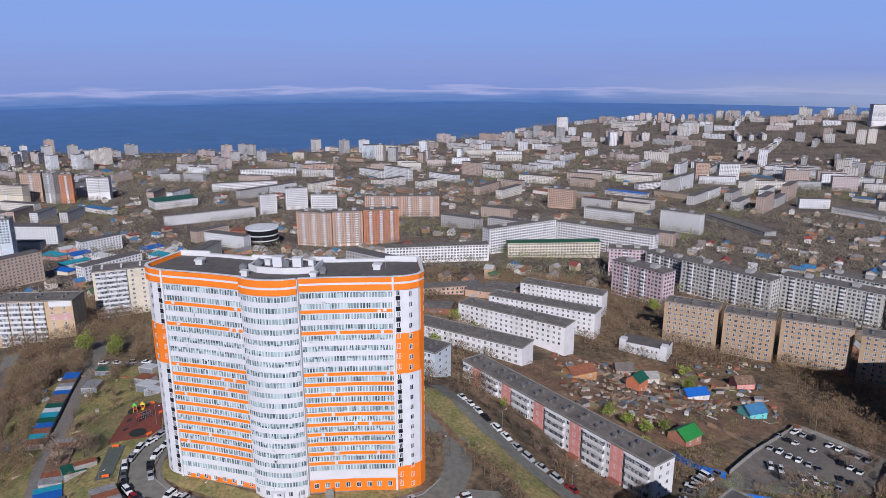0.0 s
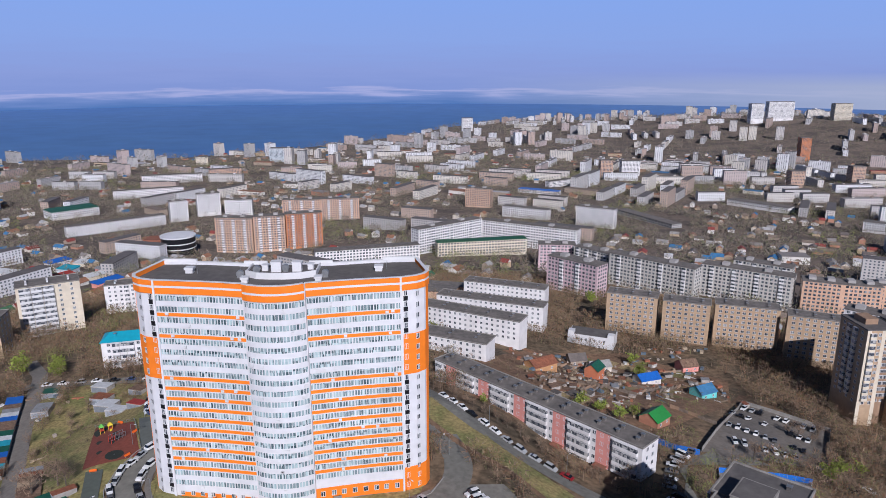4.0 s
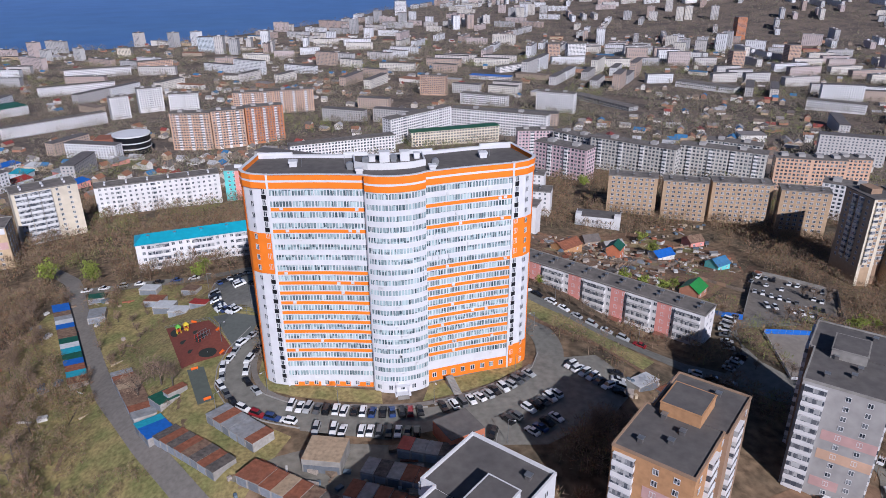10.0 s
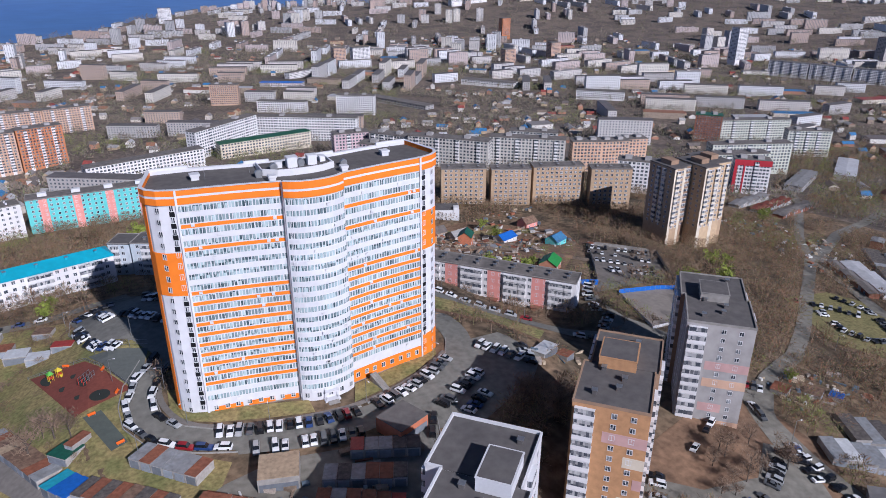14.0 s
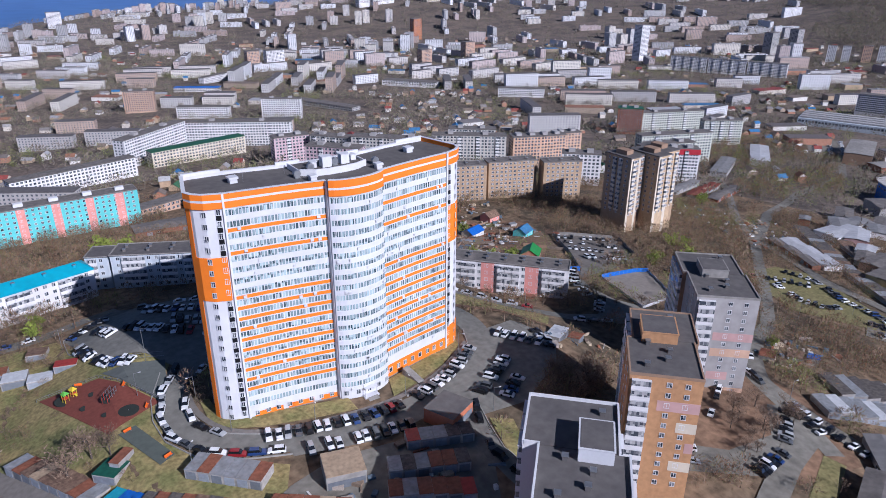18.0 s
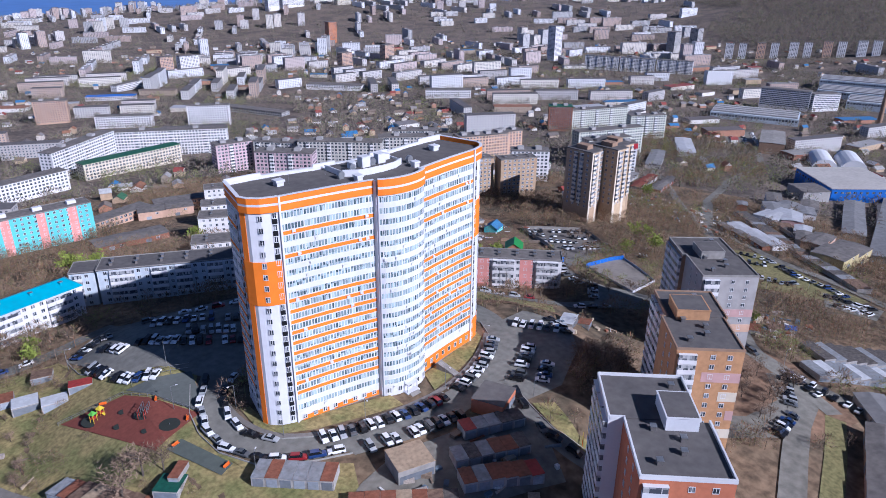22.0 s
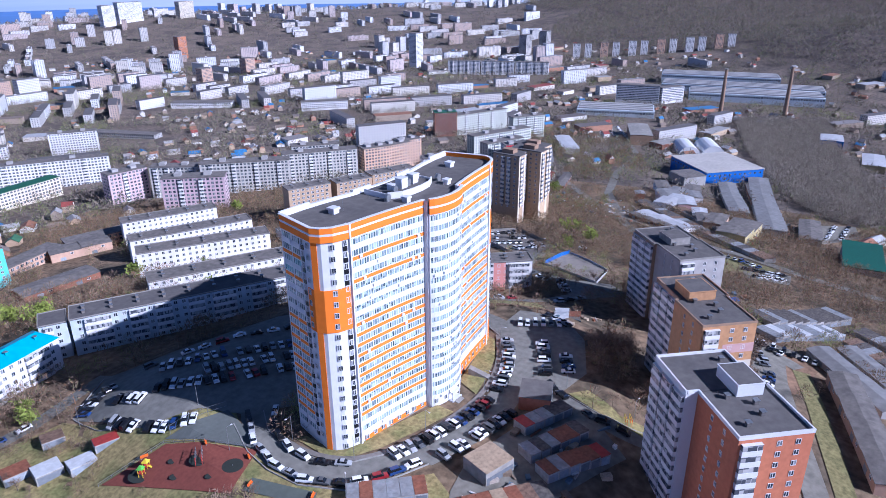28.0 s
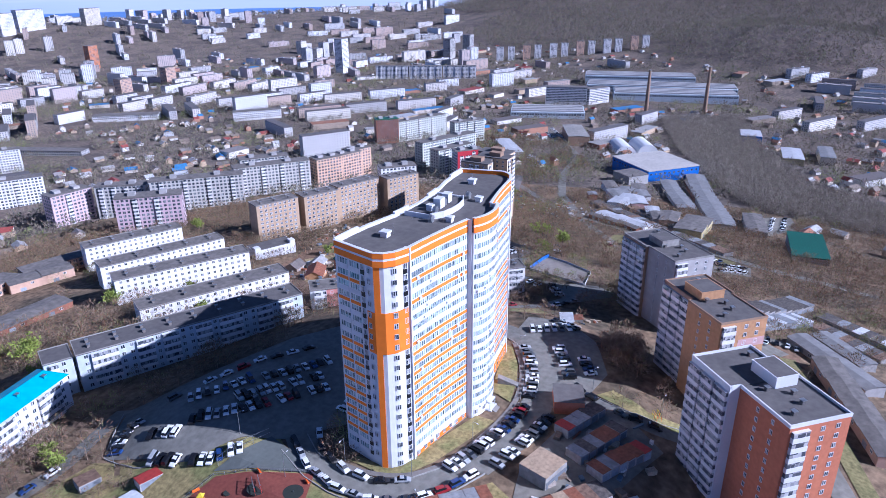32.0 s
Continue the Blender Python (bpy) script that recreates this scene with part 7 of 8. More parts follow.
for x0, x1, y0, y1, n in ((84, 186, 56, 168, 420), (-130, -88, -10, 74, 36), (-44, 14, -70, -42, 60), (62, 88, -30, -16, 14), (136, 180, -66, -48, 50), (280, 380, -60, 70, 260), (150, 200, 172, 182, 24), (300, 350, 60, 125, 130)):
    for _ in range(n):
        x, y = fr.uniform(x0, x1), fr.uniform(y0, y1)
        if x0 == 84 and (y < 146 - x * 0.75 or math.hypot(x - 168, y - 62) < 36):
            continue
        w, d, hgt = fr.choice(((1.6, 0.12, 0.15), (0.5, 0.4, 0.6), (0.9, 0.6, 0.5), (2.2, 0.25, 0.25), (0.5, 0.5, 0.9), (1.4, 0.9, 0.9)))
        junk.box(-w, -d, -0.3, w, d, hgt + 0.25, m=Matrix.Translation((x, y, ter(x, y))) @ Matrix.Rotation(fr.uniform(0, 3.1), 4, "Z"))
tagged(part("yard_clutter", junk, [CLUTTER]), "planks, crates and scrap lying about yards and plots", "clutter", kind="stuff")
# small climbing frame in the yard under the brick tower
t = thing("climbing_frame", "small orange and yellow climbing frame on a lawn", "climbing frame", m=Matrix.Translation((20, -65, ter(20, -65) + 0.2)) @ Matrix.Rotation(0.6, 4, "Z"))
for x in (-1.6, 0, 1.6):
    for y in (-0.7, 0.7):
        s = Shape()
        s.tube(x, y, 0, 2.3, 0.07, 0.07, 6)
        part("post", s, [M_ORPAINT if x < 1 else M_YELLOW], t)
for z in (1.1, 2.2):
    for y in (-0.7, 0.7):
        s = Shape()
        s.box(-1.65, y - 0.05, z, 1.65, y + 0.05, z + 0.1)
        part("rail", s, [M_YELLOW], t)

# ---- the wider city ----
rf = random.Random(33)


def bearing(x, y):
    return math.degrees(math.atan2(x, y))


for x, y, r in ((0, 0, 70), (-30, 60, 50), (30, -70, 60), (90, -60, 60), (75, 40, 45), (150, 30, 50), (160, 80, 50), (200, -20, 50), (240, -25, 45), (160, -95, 50), (-75, 110, 42), (-8, 102, 45), (20, 130, 40), (50, 165, 40), (75, 210, 42), (95, 262, 42),
                (165, 205, 30), (190, 192, 25), (222, 180, 30), (250, 165, 25), (228, 90, 36), (134, 186, 20), (-166, 190, 28), (-188, 146, 30), (-142, 250, 24), (-110, 260, 22), (-70, 270, 26), (-25, 270, 28), (330, 20, 60), (290, -10, 50), (300, -106, 26), (440, -80, 40)):
    claim(x, y, r)
ROADS_FAR = [[(235, -140), (244, -81), (256, -51), (263, -16), (300, 44), (380, 84), (480, 116), (594, 135), (792, 236)], [(118, -84), (172, -38), (240, 6), (340, 84), (430, 150), (560, 274), (640, 330)]]


def off_road(x, y, d):
    for line in ROADS_FAR:
        for (x0, y0), (x1, y1) in zip(line, line[1:]):
            f = max(0, min(1, ((x - x0) * (x1 - x0) + (y - y0) * (y1 - y0)) / ((x1 - x0) ** 2 + (y1 - y0) ** 2)))
            if math.hypot(x - x0 - f * (x1 - x0), y - y0 - f * (y1 - y0)) < d:
                return False
    return True


def visible(x, y):
    return -52 < bearing(x + 40, y + 180) < 112


# ---- workshops, depots and car lots on the eastern slope ----
M_SHEETGREY = mat("weathered_sheet", (0.22, 0.215, 0.21), 0.6, 0.2, 0.4, second=(0.16, 0.15, 0.145), second_scale=0.1)
M_SHEETPALE = mat("pale_sheet", (0.44, 0.44, 0.45), 0.55, 0.15, 0.4, second=(0.36, 0.35, 0.35), second_scale=0.1)
M_YELLOWWALL = mat("yellow_plaster", (0.45, 0.38, 0.20), 0.9, 0.15, 0.4)


def shed(label, a, b, depth, h, wall, roof, rise=0.7):
    """A long low building from a to b, with a shallow roof, doors along its front and vents on top."""
    m, L = frame_of(a, b)
    t = thing("workshop", label, "workshop", "", m=m)
    n = max(1, int(L / 14))
    for i in range(n):  # one bay after another down the slope
        x0, x1 = L * i / n, L * (i + 1) / n
        zs = [ter(*(m @ Vector((x, y, 0))).to_2d()) for x in (x0, x1) for y in (0, depth)]
        top = sum(zs) / 4 + h
        s = Shape()
        s.box(x0, 0, min(zs) - 1.5, x1, depth, top)
        part("wall", s, [wall], t)
        s = Shape()
        x0, x1 = x0 - (0.3 if i == 0 else -0.03), x1 + (0.3 if i == n - 1 else -0.03)
        lift = 0.06 * (i % 2)
        for y0, y1, z0, z1 in ((-0.4, depth / 2, 0.05, rise), (depth / 2, depth + 0.4, rise, 0.05)):
            s.prism([(x0, y0), (x1, y0), (x1, y1), (x0, y1)], [top + z0 + lift, top + z0 + lift, top + z1 + lift, top + z1 + lift], [top + z0 + lift + 0.15, top + z0 + lift + 0.15, top + z1 + lift + 0.15, top + z1 + lift + 0.15], bottom=True)
        part("roof_sheet", s, [roof], t)
        x = (x0 + x1) / 2
        part("window", window_mesh(1.8, 1.2), None, t, m=Matrix.Translation((x + 3.0, 0, top - 2.0)))
        s = Shape()
        s.box(x - 3.5, -0.08, top - h, x - 0.5, 0.02, top - h + min(3.0, h - 0.5))
        part("door", s, [M_GDOOR], t)
    steps = max(1, int(L / 18))
    for i in range(steps):
        claim(*(m @ Vector((L * (i + 0.5) / steps, depth / 2, 0))).to_2d(), max(depth, L / steps) / 2 + 1)
    return t


for lab, a, b, d, h, w, r in (
        ("long narrow workshop with a dark weathered roof", (379, -26), (495, 10), 14, 4, M_GREYP, M_SHEETGREY),
        ("long depot with a patched grey sheet roof", (331, -59), (536, -10), 17, 5, M_GREYP, M_SHEETGREY),
        ("narrow store with a rusty dark roof", (384, -36), (505, -2), 5, 4, M_DKBRICK, M_ROOF_OLD),
        ("flat roofed repair hall with dark walls", (328, -80), (382, -72), 13, 5, M_GREYP, M_ROOF_OLD),
        ("long shed with a bright white sheet roof", (306, 34), (283, -5), 10, 3.5, M_PALE, M_SHEETPALE),
        ("row of brown lock-ups with a rusty roof", (299, 37), (276, -2), 5, 3, M_DKBRICK, M_ROOF_OLD),
        ("white workshop with a pale sheet roof", (352, 22), (388, 18), 16, 5, M_PALE, M_SHEETPALE),
        ("white store with a grey sheet roof", (395, 36), (420, 30), 14, 5, M_PALE, M_SHEETGREY),
        ("yellow walled works building with a flat dark roof", (286, -42), (326, -44), 18, 6.5, M_YELLOWWALL, M_ROOF_OLD),
        ("low brick store with a flat felt roof", (312, -22), (340, -20), 12, 5, M_PINKBRICK, M_ROOF_OLD),
        ("half demolished concrete hall with a bare roof", (672, 146), (770, 186), 26, 13, M_TANDK, M_CONCRETE),
        ("low brown annexe of the demolished hall", (655, 128), (690, 112), 20, 7, M_DKBRICK, M_CONCRETE),
        ("blue walled store at the forest edge", (838, -42), (880, -36), 26, 8, M_BLUE_SHEET, M_SHEETPALE),
        ("pale yellow depot among trees", (694, -96), (772, -90), 22, 8, M_YELLOWWALL, M_SHEETPALE),
        ("pale yellow office of the depot", (720, -128), (800, -124), 16, 10, M_CREAM, M_SHEETGREY),
        ("long brick row with a dark patched roof", (-14, 222), (24, 221), 14, 4, M_DKBRICK, M_ROOF_OLD),
        ("low brown brick school with a wide flat roof", (28, 282), (60, 272), 14, 6, M_PINKBRICK, M_ROOF_OLD),
        ("long grey sheet roofed depot beyond the towers", (470, 178), (540, 214), 14, 5, M_GREYP, M_SHEETGREY),
        ("low garages with rusty roofs among trees", (372, 120), (436, 142), 8, 3, M_DKBRICK, M_ROOF_OLD),
        ("low garages with patched red roofs among trees", (366, 134), (428, 156), 8, 3, M_BLOCKWALL, M_RUBBER),
        ("low garages with grey roofs among trees", (360, 148), (420, 170), 8, 3, M_BLOCKWALL, M_SHEETGREY),
        ("long building with a dark flat roof beyond the ditch", (104, -107), (46, -126), 9, 4.5, M_PINKBRICK, M_ROOF_OLD),
        ("long store with a grey felt roof", (122, -98), (92, -125), 9, 3.6, M_GREYP, M_SHEETGREY),
        ("lock-up row with a patched sheet roof", (138, -107), (118, -125), 8, 3.2, M_BLOCKWALL, M_SHEETGREY),
        ("white walled garage hall with a grey roof", (386, 30), (402, 40), 12, 6, M_PALE, M_SHEETGREY),
        ("pale pink workshop with a flat roof", (362, 8), (380, 16), 13, 6, M_ROSE, M_SHEETPALE),
        ("small white store with a bright roof", (338, -6), (350, -2), 10, 5, M_PALE, M_SHEETPALE),
        ("low grey store between workshops", (318, -14), (334, -8), 9, 4.5, M_GREYP, M_ROOF_OLD),
        ("white office shed with a dark roof", (424, 46), (444, 56), 11, 6, M_PALE, M_ROOF_OLD),
        ("small dark red shed with a green door", (376, 52), (384, 56), 7, 5, M_DKBRICK, M_SHEETGREY),
        ("pale store with a patched roof", (404, 14), (420, 22), 12, 5, M_PALE, M_SHEETGREY),
        ("dark open store full of scrap", (430, 22), (452, 30), 12, 5, M_GREYP, M_ROOF_OLD),
        ("flat roofed dark office beside the warehouse", (470, 48), (488, 34), 24, 9, M_GREYP, M_ROOF_OLD),
        ("long workshop with a curved grey roof", (560, 190), (640, 240), 18, 6, M_GREYP, M_SHEETPALE)):
    shed(lab, a, b, d, h, w, r)
LOT_CARS, lot = [car_body("saloon"), car_body("suv")], Shape()
for poly, lab, rows in (([(660, 205), (700, 178), (806, 240), (768, 276)], "crowded dusty car lot", [((680, 205), (780, 262), 26), ((690, 194), (792, 250), 26), ((700, 184), (800, 240), 24)]),
                        ([(214, -58), (234, -50), (238, -76), (220, -78)], "rough parking strip beside the street", [((219, -60), (224, -76), 7), ((228, -54), (233, -74), 8)]),
                        ([(336, -80), (392, -64), (425, -92), (380, -99)], "yard full of old vehicles", [((350, -80), (405, -80), 12), ((362, -88), (412, -88), 11)])):
    pad("car_park", poly, M_DUSTY, lab, "car park", lift=0.3)
    for a, b, n in rows:
        for i in range(n):
            x, y = a[0] + (b[0] - a[0]) * (i + rt.random()) / n, a[1] + (b[1] - a[1]) * (i + rt.random()) / n
            m = Matrix.Translation((x, y, ter(x, y) + 0.36)) @ Matrix.Rotation(rt.choice((0.9, 1.2, 4.1)), 4, "Z")
            hull, cab = LOT_CARS[rt.randrange(2)]
            lot.add(hull, m, rt.choice((0, 0, 0, 1, 2)))
            lot.add(cab, m, 3)
tagged(part("lot_cars", lot, [bpy.data.materials["paint_white"], bpy.data.materials["paint_black"], bpy.data.materials["paint_silver"], M_CARGLASS]), "crowded parked cars in the dusty lots", "cars", kind="stuff")
# block templates, then copies, and the farthest joined
def block_template(L, D, floors):
    t = thing("apartment_block", "panel block of flats in the wider city", "apartment block", "city blocks", m=Matrix.Translation((3000, -3000, ter(3000, -3000))))
    s = Shape()
    s.box(0, 0, -9, L, D, floors * 2.85 + 0.8)
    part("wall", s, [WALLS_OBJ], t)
    s = Shape()
    s.box(-0.3, -0.3, floors * 2.85 + 0.8, L + 0.3, D + 0.3, floors * 2.85 + 1.3)
    part("roof", s, [ROOFS_FAR], t)
    s = Shape()
    for k in range(floors):
        s.add(window_row(L, D, k * 2.85 + 1.0, 3.2, flat=True))
    part("glazing", s, [M_FARGLASS], t, kind="stuff")
    return t


templates = {}
stuff = Shape()
placed = 0
CITY_TURN = radians(-28)


def far_block(L, D, floors, m):
    """A plain block for the distance, with single windows on its long walls."""
    s = Shape()
    H = floors * 2.85 + 1
    s.box(0, 0, -9, L, D, H, 0)
    s.box(-0.4, -0.4, H, L + 0.4, D + 0.4, H + 0.5, 1)
    for i in range(max(1, int(L / 26))):
        x = L * (i + 0.5) / max(1, int(L / 26))
        s.box(x - 1.8, D * 0.35, H + 0.5, x + 1.8, D * 0.7, H + 2.2, 0)
    for k in range(floors):
        for x0, y0, x1, y1 in ((0, 0, L, 0), (0, D, 0, 0)):
            fm, n_ = frame_of((x0, y0), (x1, y1))
            cols = max(2, int(n_ / 4.2))
            for i in range(cols):
                wx = n_ * (i + 0.5) / cols
                s.face([fm @ Vector(p) for p in ((wx - 0.9, -0.08, k * 2.85 + 1), (wx + 0.9, -0.08, k * 2.85 + 1), (wx + 0.9, -0.08, k * 2.85 + 2.4), (wx - 0.9, -0.08, k * 2.85 + 2.4))], 2)
    stuff.add(s, m)


# quarters of parallel rows, each with its own heading
quarters = []
for gx in range(-16, 18):
    for gy in range(-4, 17):
        x, y = gx * 205 + rf.uniform(-25, 25), gy * 205 + rf.uniform(-25, 25)
        quarters.append((math.hypot(x, y), x, y))
quarters.sort()
low_rise = []
for R, qx, qy in quarters:
    if R < 260 or R > 3500 or not visible(qx, qy):
        continue
    mix = noise.noise((qx * 0.0021, qy * 0.0021, 7.0))
    b = bearing(qx, qy)
    heading = CITY_TURN + rf.choice((0, 0, math.pi / 2)) + rf.uniform(-0.16, 0.16) + (0.45 if mix > 0.2 else 0)
    share = 0.08 if R < 620 else 0.13 if R < 950 else 0.40 if R < 1700 else 0.25
    if b < 8:
        share = 0.1 if R < 560 else 0.28 if R < 1150 else 0.24
    if b > 62:
        share *= 0.4
    if mix < -0.2:
        share *= 0.35
    tall = R > 1500 and rf.random() < 0.25
    length = rf.choice((46, 58, 70)) if not tall else 26
    gap_v = rf.choice((36, 42, 50))
    c, sn = math.cos(heading), math.sin(heading)
    for v in np.arange(-100, 100, gap_v):
        for u in np.arange(-100 + rf.uniform(0, 14), 100, length + 13):
            u += rf.uniform(-4, 4)
            x, y = qx + (u + length / 2) * c - v * sn, qy + (u + length / 2) * sn + v * c
            r = math.hypot(x, y)
            ends = [(x + k * length * 0.33 * c, y + k * length * 0.33 * sn) for k in (-1, 0, 1)]
            if r < 330 or not visible(x, y) or any(shore(*p) < 90 or forest(*p) for p in ends):
                continue
            if not all(is_free(*p, 11) and off_road(*p, 16) for p in ends):
                continue
            if rf.random() > share:
                low_rise.append((r, x, y))
                continue
            floors = rf.choice((9, 9, 12, 14)) if tall else 5 if rf.random() < 0.85 else 9
            L = length * rf.uniform(0.92, 1.0) if floors < 12 else 22
            D = 12 if floors < 12 else 20
            m = Matrix.Translation((x - L / 2 * c, y - L / 2 * sn, ter(x, y))) @ Matrix.Rotation(heading + rf.uniform(-0.02, 0.02), 4, "Z")
            for p in ends:
                claim(*p, length / 4)
            if placed < 120:
                key = (26 if length == 26 else length, D, floors)
                if key not in templates:
                    templates[key] = block_template(*key)
                    templates[key].matrix_basis = m
                else:
                    copy_thing(templates[key], m)
                placed += 1
            else:
                far_block(L, D, floors, m)
low_rise.sort()
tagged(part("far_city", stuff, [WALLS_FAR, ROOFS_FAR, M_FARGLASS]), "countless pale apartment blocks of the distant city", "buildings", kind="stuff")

# market rows with coloured roofs, down in the hollow to the north-west
for i in range(34):
    x, y = -470 + 34 * (i % 8) + rf.uniform(-8, 8), 400 + 38 * (i // 8) + rf.uniform(-8, 8)
    if not is_free(x, y, 9):
        continue
    z, L, D, H = ter(x, y), rf.uniform(14, 30), rf.uniform(8, 13), rf.uniform(3.5, 6)
    t = thing("market_hall", "low market building with a coloured sheet roof", "shop", "market halls", m=Matrix.Translation((x, y, z)) @ Matrix.Rotation(CITY_TURN + rf.choice((0.2, 1.5)), 4, "Z"))
    s = Shape()
    s.box(-L / 2, -D / 2, -4, L / 2, D / 2, H)
    part("wall", s, [rf.choice((M_PALE, M_CREAM, M_BLUEGREY, M_PINK))], t)
    s = Shape()
    o = 0.5
    s.prism([(-L / 2 - o, -D / 2 - o), (L / 2 + o, -D / 2 - o), (L / 2 + o, D / 2 + o), (-L / 2 - o, D / 2 + o)], H, [H + 0.3, H + 0.3, H + 1.6, H + 1.6], bottom=True)
    part("roof", s, [ROOF_COLOURS[rf.choice((4, 9, 5, 1, 3, 8, 4, 9, 3))]], t)
    claim(x, y, L / 2)
# low houses, sheds and workshops between the blocks
hstuff = Shape()
n_house = 0
for r, x, y in low_rise:
    if r > 1900:
        continue
    big = rf.random() < (0.09 if r > 600 else 0.04)
    if big:
        L, D, H = rf.uniform(25, 60), rf.uniform(12, 22), rf.uniform(5, 9)
        turn = CITY_TURN + rf.uniform(-0.3, 0.3)
        s = Shape()
        s.box(-L / 2, -D / 2, -6, L / 2, D / 2, H, 0)
        s.box(-L / 2 - 0.4, -D / 2 - 0.4, H, L / 2 + 0.4, D / 2 + 0.4, H + 0.4, 1)
        hstuff.add(s, Matrix.Translation((x, y, ter(x, y))) @ Matrix.Rotation(turn, 4, "Z"))
        claim(x, y, L / 2)
        continue
    for _ in range(5 if r < 600 else 3 if r < 1100 else 1):
        hx, hy = x + rf.uniform(-30, 30), y + rf.uniform(-30, 30)
        if not is_free(hx, hy, 6) or not off_road(hx, hy, 11):
            continue
        rot = CITY_TURN + rf.choice((0, math.pi / 2)) + rf.uniform(-0.2, 0.2)
        k = rf.randrange(4)
        if n_house < 90:
            put_house(hx, hy, rot, k)
            n_house += 1
        else:
            m = Matrix.Translation((hx, hy, ter(hx, hy) + 0.2)) @ Matrix.Rotation(rot, 4, "Z")
            hstuff.add(house_kinds[k][0], m, 0)
            hstuff.add(house_kinds[k][1], m, 1)
            claim(hx, hy, 6)
tagged(part("far_houses", hstuff, [HWALLS_S, HROOFS_S]), "scattered low houses and workshops with mixed roofs", "houses", kind="stuff")

# ---- woods: bare trees between the buildings and over the hills ----
def wood_shape(rnd, n, h=8.0):
    """A leafless tree: a stem and thin twigs that spread from the middle of the crown."""
    s = Shape()
    limb(s, Vector((0, 0, -0.5)), Vector((0, 0, h * 0.5)), 0.14, 0.05, 3)
    mid = Vector((0, 0, h * 0.45))
    for _ in range(n):
        a, q = rnd.uniform(0, 6.28), rnd.random() ** 0.5
        z = rnd.uniform(0.22, 0.85)
        wide = 0.40 * math.sin(math.pi * min(1.0, z + 0.1)) + 0.05
        p = Vector((math.cos(a) * q * h * wide, math.sin(a) * q * h * wide, h * z))
        d = ((p - mid).normalized() + Vector((rnd.gauss(0, 0.5), rnd.gauss(0, 0.5), rnd.uniform(-0.1, 0.7)))).normalized() * h * (rnd.uniform(0.10, 0.2) if n > 50 else rnd.uniform(0.18, 0.32))
        w = d.cross(Vector((rnd.gauss(0, 1), rnd.gauss(0, 1), rnd.gauss(0, 1)))).normalized() * h * (0.012 if n > 50 else 0.018 if n > 20 else 0.04)
        s.face([p - w, p + w, p + d])
    return s


def scatter(name, label, spots, shapes, material):
    """Many trees joined into one mesh of triangles."""
    packs = []
    for sh in shapes:
        tri = []
        for q in sh.f:
            tri += [(q[0], q[i], q[i + 1]) for i in range(1, len(q) - 1)]
        packs.append((np.array(sh.v), np.array(tri)))
    vs, fs, base = [], [], 0
    for x, y, size, rot, k in spots:
        v, f = packs[k % len(packs)]
        c, s_ = math.cos(rot) * size, math.sin(rot) * size
        w = np.empty_like(v)
        w[:, 0] = v[:, 0] * c - v[:, 1] * s_ + x
        w[:, 1] = v[:, 0] * s_ + v[:, 1] * c + y
        w[:, 2] = v[:, 2] * size + ter(x, y)
        vs.append(w)
        fs.append(f + base)
        base += len(v)
    v, f = np.concatenate(vs), np.concatenate(fs)
    me = bpy.data.meshes.new(name)
    me.vertices.add(len(v))
    me.vertices.foreach_set("co", v.ravel())
    me.loops.add(f.size)
    me.loops.foreach_set("vertex_index", f.ravel())
    me.polygons.add(len(f))
    me.polygons.foreach_set("loop_start", np.arange(0, f.size, 3))
    me.update(calc_edges=True)
    me.validate()
    me.materials.append(material)
    return tagged(new(name, me), label, "trees", kind="stuff")


rw = random.Random(8)
near_shapes = [wood_shape(rw, 100) for _ in range(4)]
mid_shapes = [wood_shape(rw, 64, 8.0) for _ in range(5)]
far_shapes = [wood_shape(rw, 14, 8.5) for _ in range(5)]
forest_shapes = [wood_shape(rw, 60, 9.0) for _ in range(5)]
spots_forest = []
from mathutils.bvhtree import BVHTree
bpy.context.view_layer.update()
SURFACE = {"ground", "lawn", "yard", "garden_bed", "road", "pavement", "footpath", "car_park", "court", "playground", "rink"}
COVER = SURFACE | {"wall", "roof", "roof_sheet", "far_city", "far_houses", "body", "shaft", "cover", "wing", "glass_front", "factory_hall"}


def cover_tree():
    """All that covers the ground, for finding free places to plant."""
    verts, faces, names = [], [], []
    for ob in bpy.context.scene.objects:
        name = ob.name.split(".")[0]
        if ob.type != "MESH" or name not in COVER or name == "ground":
            continue
        k, m = len(verts), ob.matrix_world
        verts += [m @ v.co for v in ob.data.vertices]
        for p in ob.data.polygons:
            faces.append([k + i for i in p.vertices])
            names.append(name)
    return BVHTree.FromPolygons(verts, faces), names


TREE_OF_COVER, COVER_NAMES = cover_tree()


def below(x, y):
    """The name of what lies on top at a place."""
    loc, nrm, k, dist = TREE_OF_COVER.ray_cast((x, y, 300), (0, 0, -1))
    return "ground" if k is None else COVER_NAMES[k]


def open_soil(x, y, room, kinds=("ground",)):
    """Unpaved ground with no building within the given room."""
    return below(x, y) in kinds and all(below(x + dx, y + dy) in SURFACE for dx, dy in ((room, 0), (-room, 0), (0, room), (0, -room)))


def spot(x, y, lo, hi):
    return (x, y, rw.uniform(lo, hi), rw.uniform(0, 6.28), rw.randrange(20))


spots_near, spots_mid, spots_far, spots_green = [], [], [], []
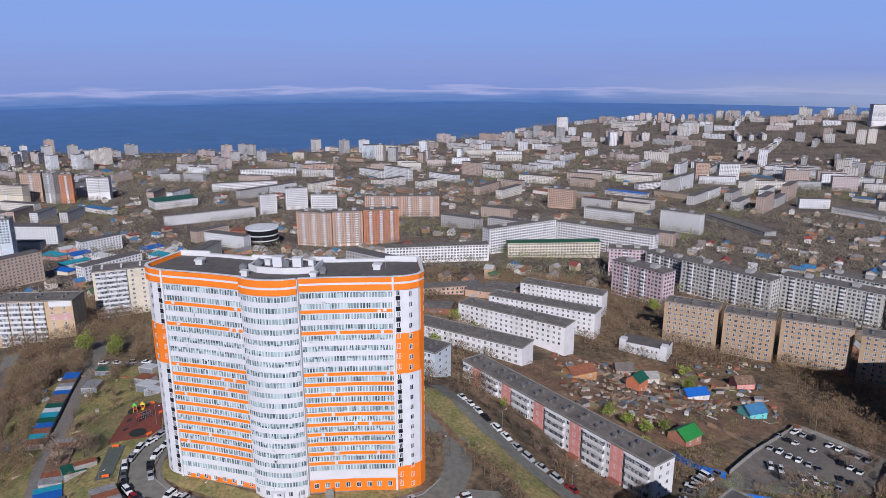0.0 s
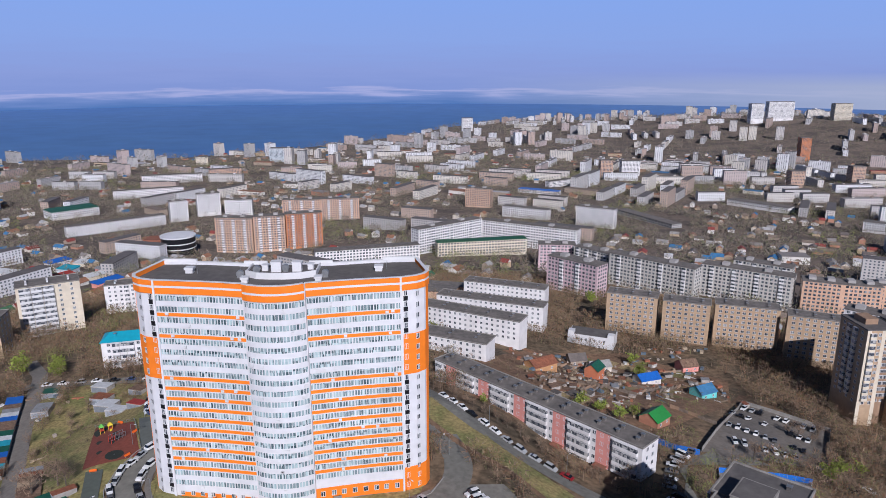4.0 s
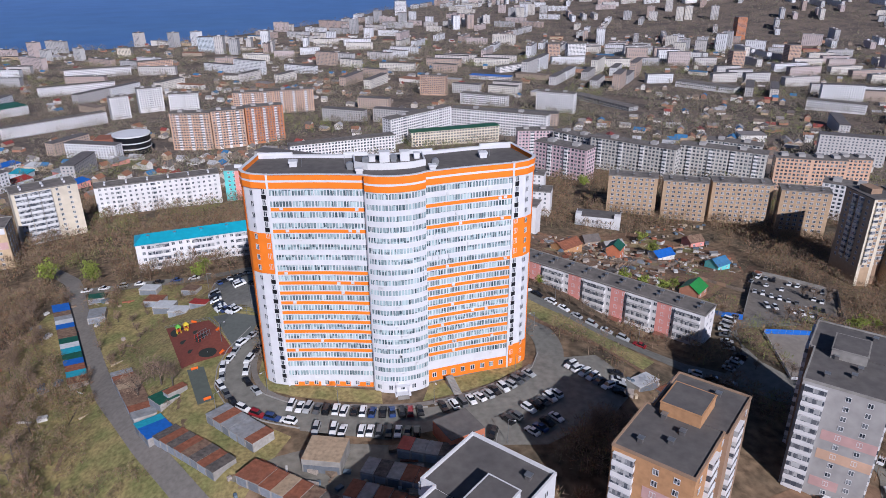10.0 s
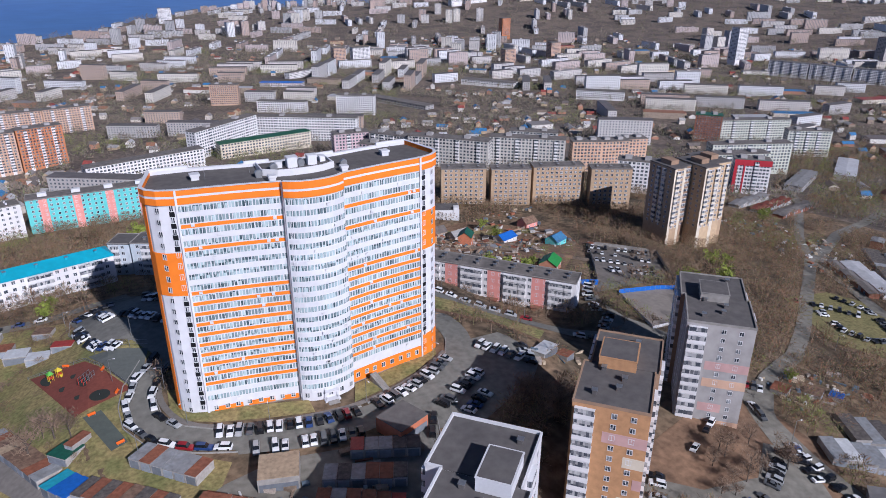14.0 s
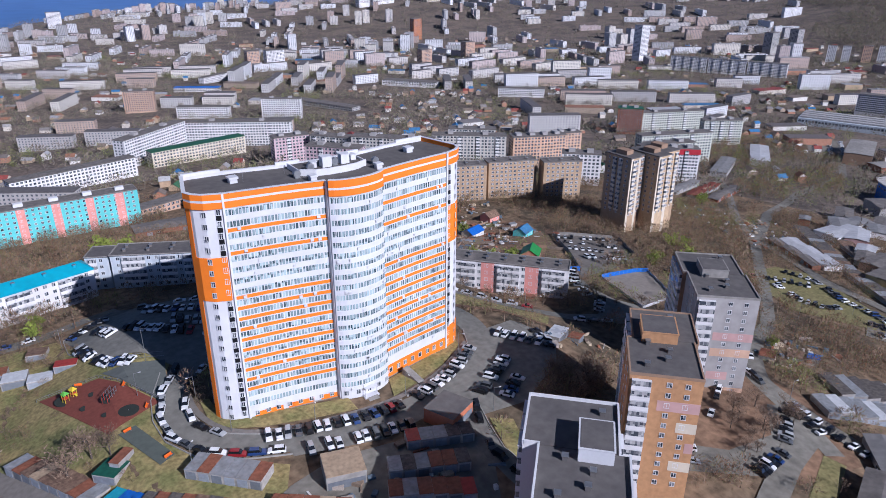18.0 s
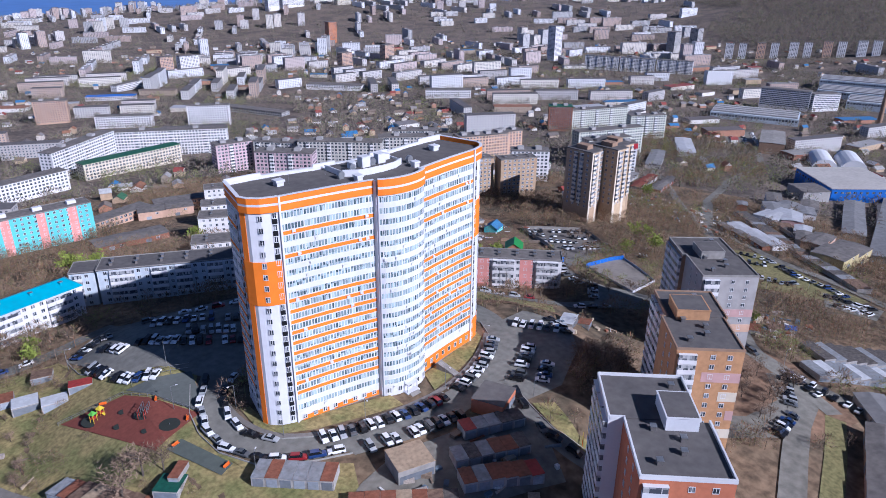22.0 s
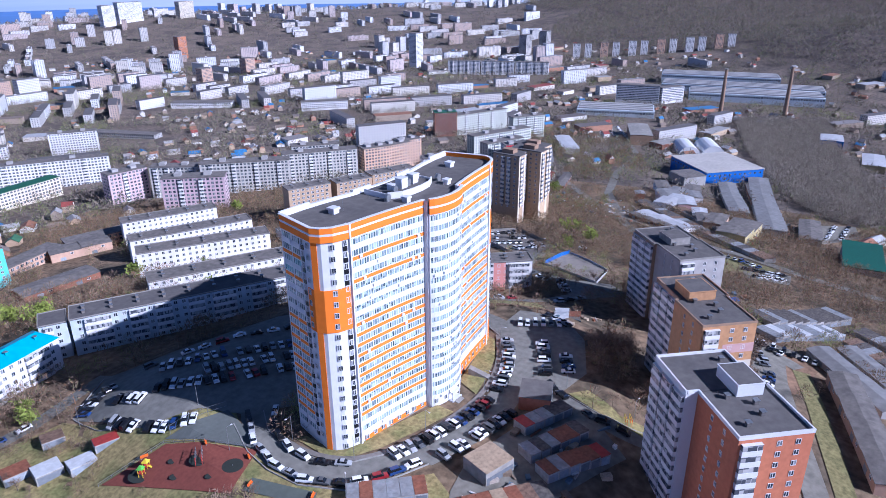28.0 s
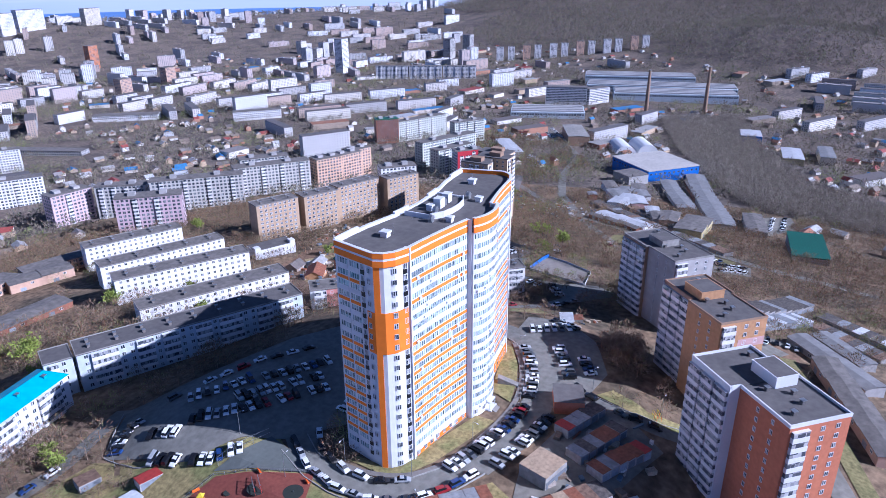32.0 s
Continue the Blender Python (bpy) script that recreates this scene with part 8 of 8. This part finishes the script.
for _ in range(34000):
    a, r = radians(rw.uniform(-62, 122)), math.sqrt(rw.uniform(40 ** 2, 430 ** 2))
    x, y = -20 + r * math.sin(a), -40 + r * math.cos(a)
    clump = noise.noise((x * 0.016, y * 0.016, 1.0)) + 0.6 * noise.noise((x * 0.055, y * 0.055, 2.0))
    if not visible(x, y) or clump < (-0.34 if x > 100 else -0.22 if y > 120 else -0.05):
        continue
    if rw.random() > 0.75 or not open_soil(x, y, 2.6, ("ground", "yard") if y > 40 else ("ground",)):
        continue
    garden = 54 < x < 190 and 40 < y < 170
    if garden and rw.random() < 0.75:
        continue
    if noise.noise((x * 0.011, y * 0.011, 9.0)) > 0.3 and rw.random() < 0.35:
        spots_green.append(spot(x, y, 0.4, 0.9))
    else:
        (spots_near if x < 130 and y < 120 else spots_mid).append(spot(x, y, 0.3, 0.6) if garden else spot(x, y, 0.5, 1.2))
for _ in range(66000):
    a, r = radians(rw.uniform(-58, 102)), math.sqrt(rw.uniform(400 ** 2, 1750 ** 2))
    x, y = -20 + r * math.sin(a), -40 + r * math.cos(a)
    if shore(x, y) < 60 or not visible(x, y) or forest(x, y) or r < 430 and math.hypot(x, y) < 400:
        continue
    if noise.noise((x * 0.009, y * 0.009, 4.0)) + 0.5 * noise.noise((x * 0.03, y * 0.03, 5.0)) < -0.24 or not open_soil(x, y, 1.5):
        continue
    if noise.noise((x * 0.007, y * 0.007, 9.0)) > 0.2 and rw.random() < 0.45:
        spots_green.append(spot(x, y, 0.7, 1.2))
    else:
        spots_far.append(spot(x, y, 0.8, 1.35))
for _ in range(24000):
    x, y = rw.uniform(380, 1020), rw.uniform(-190, 130)
    if inside(x, y, FOREST_EDGE) and below(x, y) == "ground":
        spots_forest.append(spot(x, y, 0.8, 1.4))
for _ in range(26000):
    x, y = rw.uniform(1350, 3300), rw.uniform(-700, 1300)
    if forest(x, y) and visible(x, y):
        spots_far.append(spot(x, y, 1.5, 2.4))
for _ in range(17000):
    a, r = radians(rw.uniform(-50, 105)), math.sqrt(rw.uniform(1700 ** 2, 3400 ** 2))
    x, y = r * math.sin(a), r * math.cos(a)
    if shore(x, y) > 90 and visible(x, y) and below(x, y) == "ground":
        spots_far.append(spot(x, y, 1.3, 2.3))
# wood belt in the eastern hollow
EAST_BELT = [(425, 112), (505, 92), (705, 195), (775, 318), (625, 312), (440, 182)]
for _ in range(3600):
    x, y = rw.uniform(420, 780), rw.uniform(90, 320)
    if inside(x, y, EAST_BELT) and noise.noise((x * 0.02, y * 0.02, 6.0)) > -0.22 and open_soil(x, y, 2.5):
        (spots_green if rw.random() < 0.12 else spots_mid).append(spot(x, y, 0.8, 1.4))
# shrubs and trees on the western slope
for _ in range(2600):
    x, y = rw.uniform(-175, -60), rw.uniform(-80, 95)
    low = x > -94 + y * -0.1
    if noise.noise((x * 0.06, y * 0.06, 3.0)) > (0.02 if low else -0.2) and open_soil(x, y, 1.6, ("ground", "lawn")):
        spots_near.append(spot(x, y, 0.2, 0.55) if low else spot(x, y, 0.4, 0.95))
scatter("woods", "bare brown trees and shrubs between the houses", spots_near, near_shapes, M_TWIG_WOOD)
scatter("mid_woods", "bare brown trees on the slopes between the blocks", spots_mid, mid_shapes, M_TWIG_WOOD)
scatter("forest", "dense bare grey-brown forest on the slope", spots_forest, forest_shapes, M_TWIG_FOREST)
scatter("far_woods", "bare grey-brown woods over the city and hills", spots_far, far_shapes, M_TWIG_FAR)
scatter("green_trees", "trees in first pale green leaf across the city", spots_green, forest_shapes, mat("far_leaves", (0.21, 0.235, 0.07), 0.9, 0.3, 0.3, island=0.3))
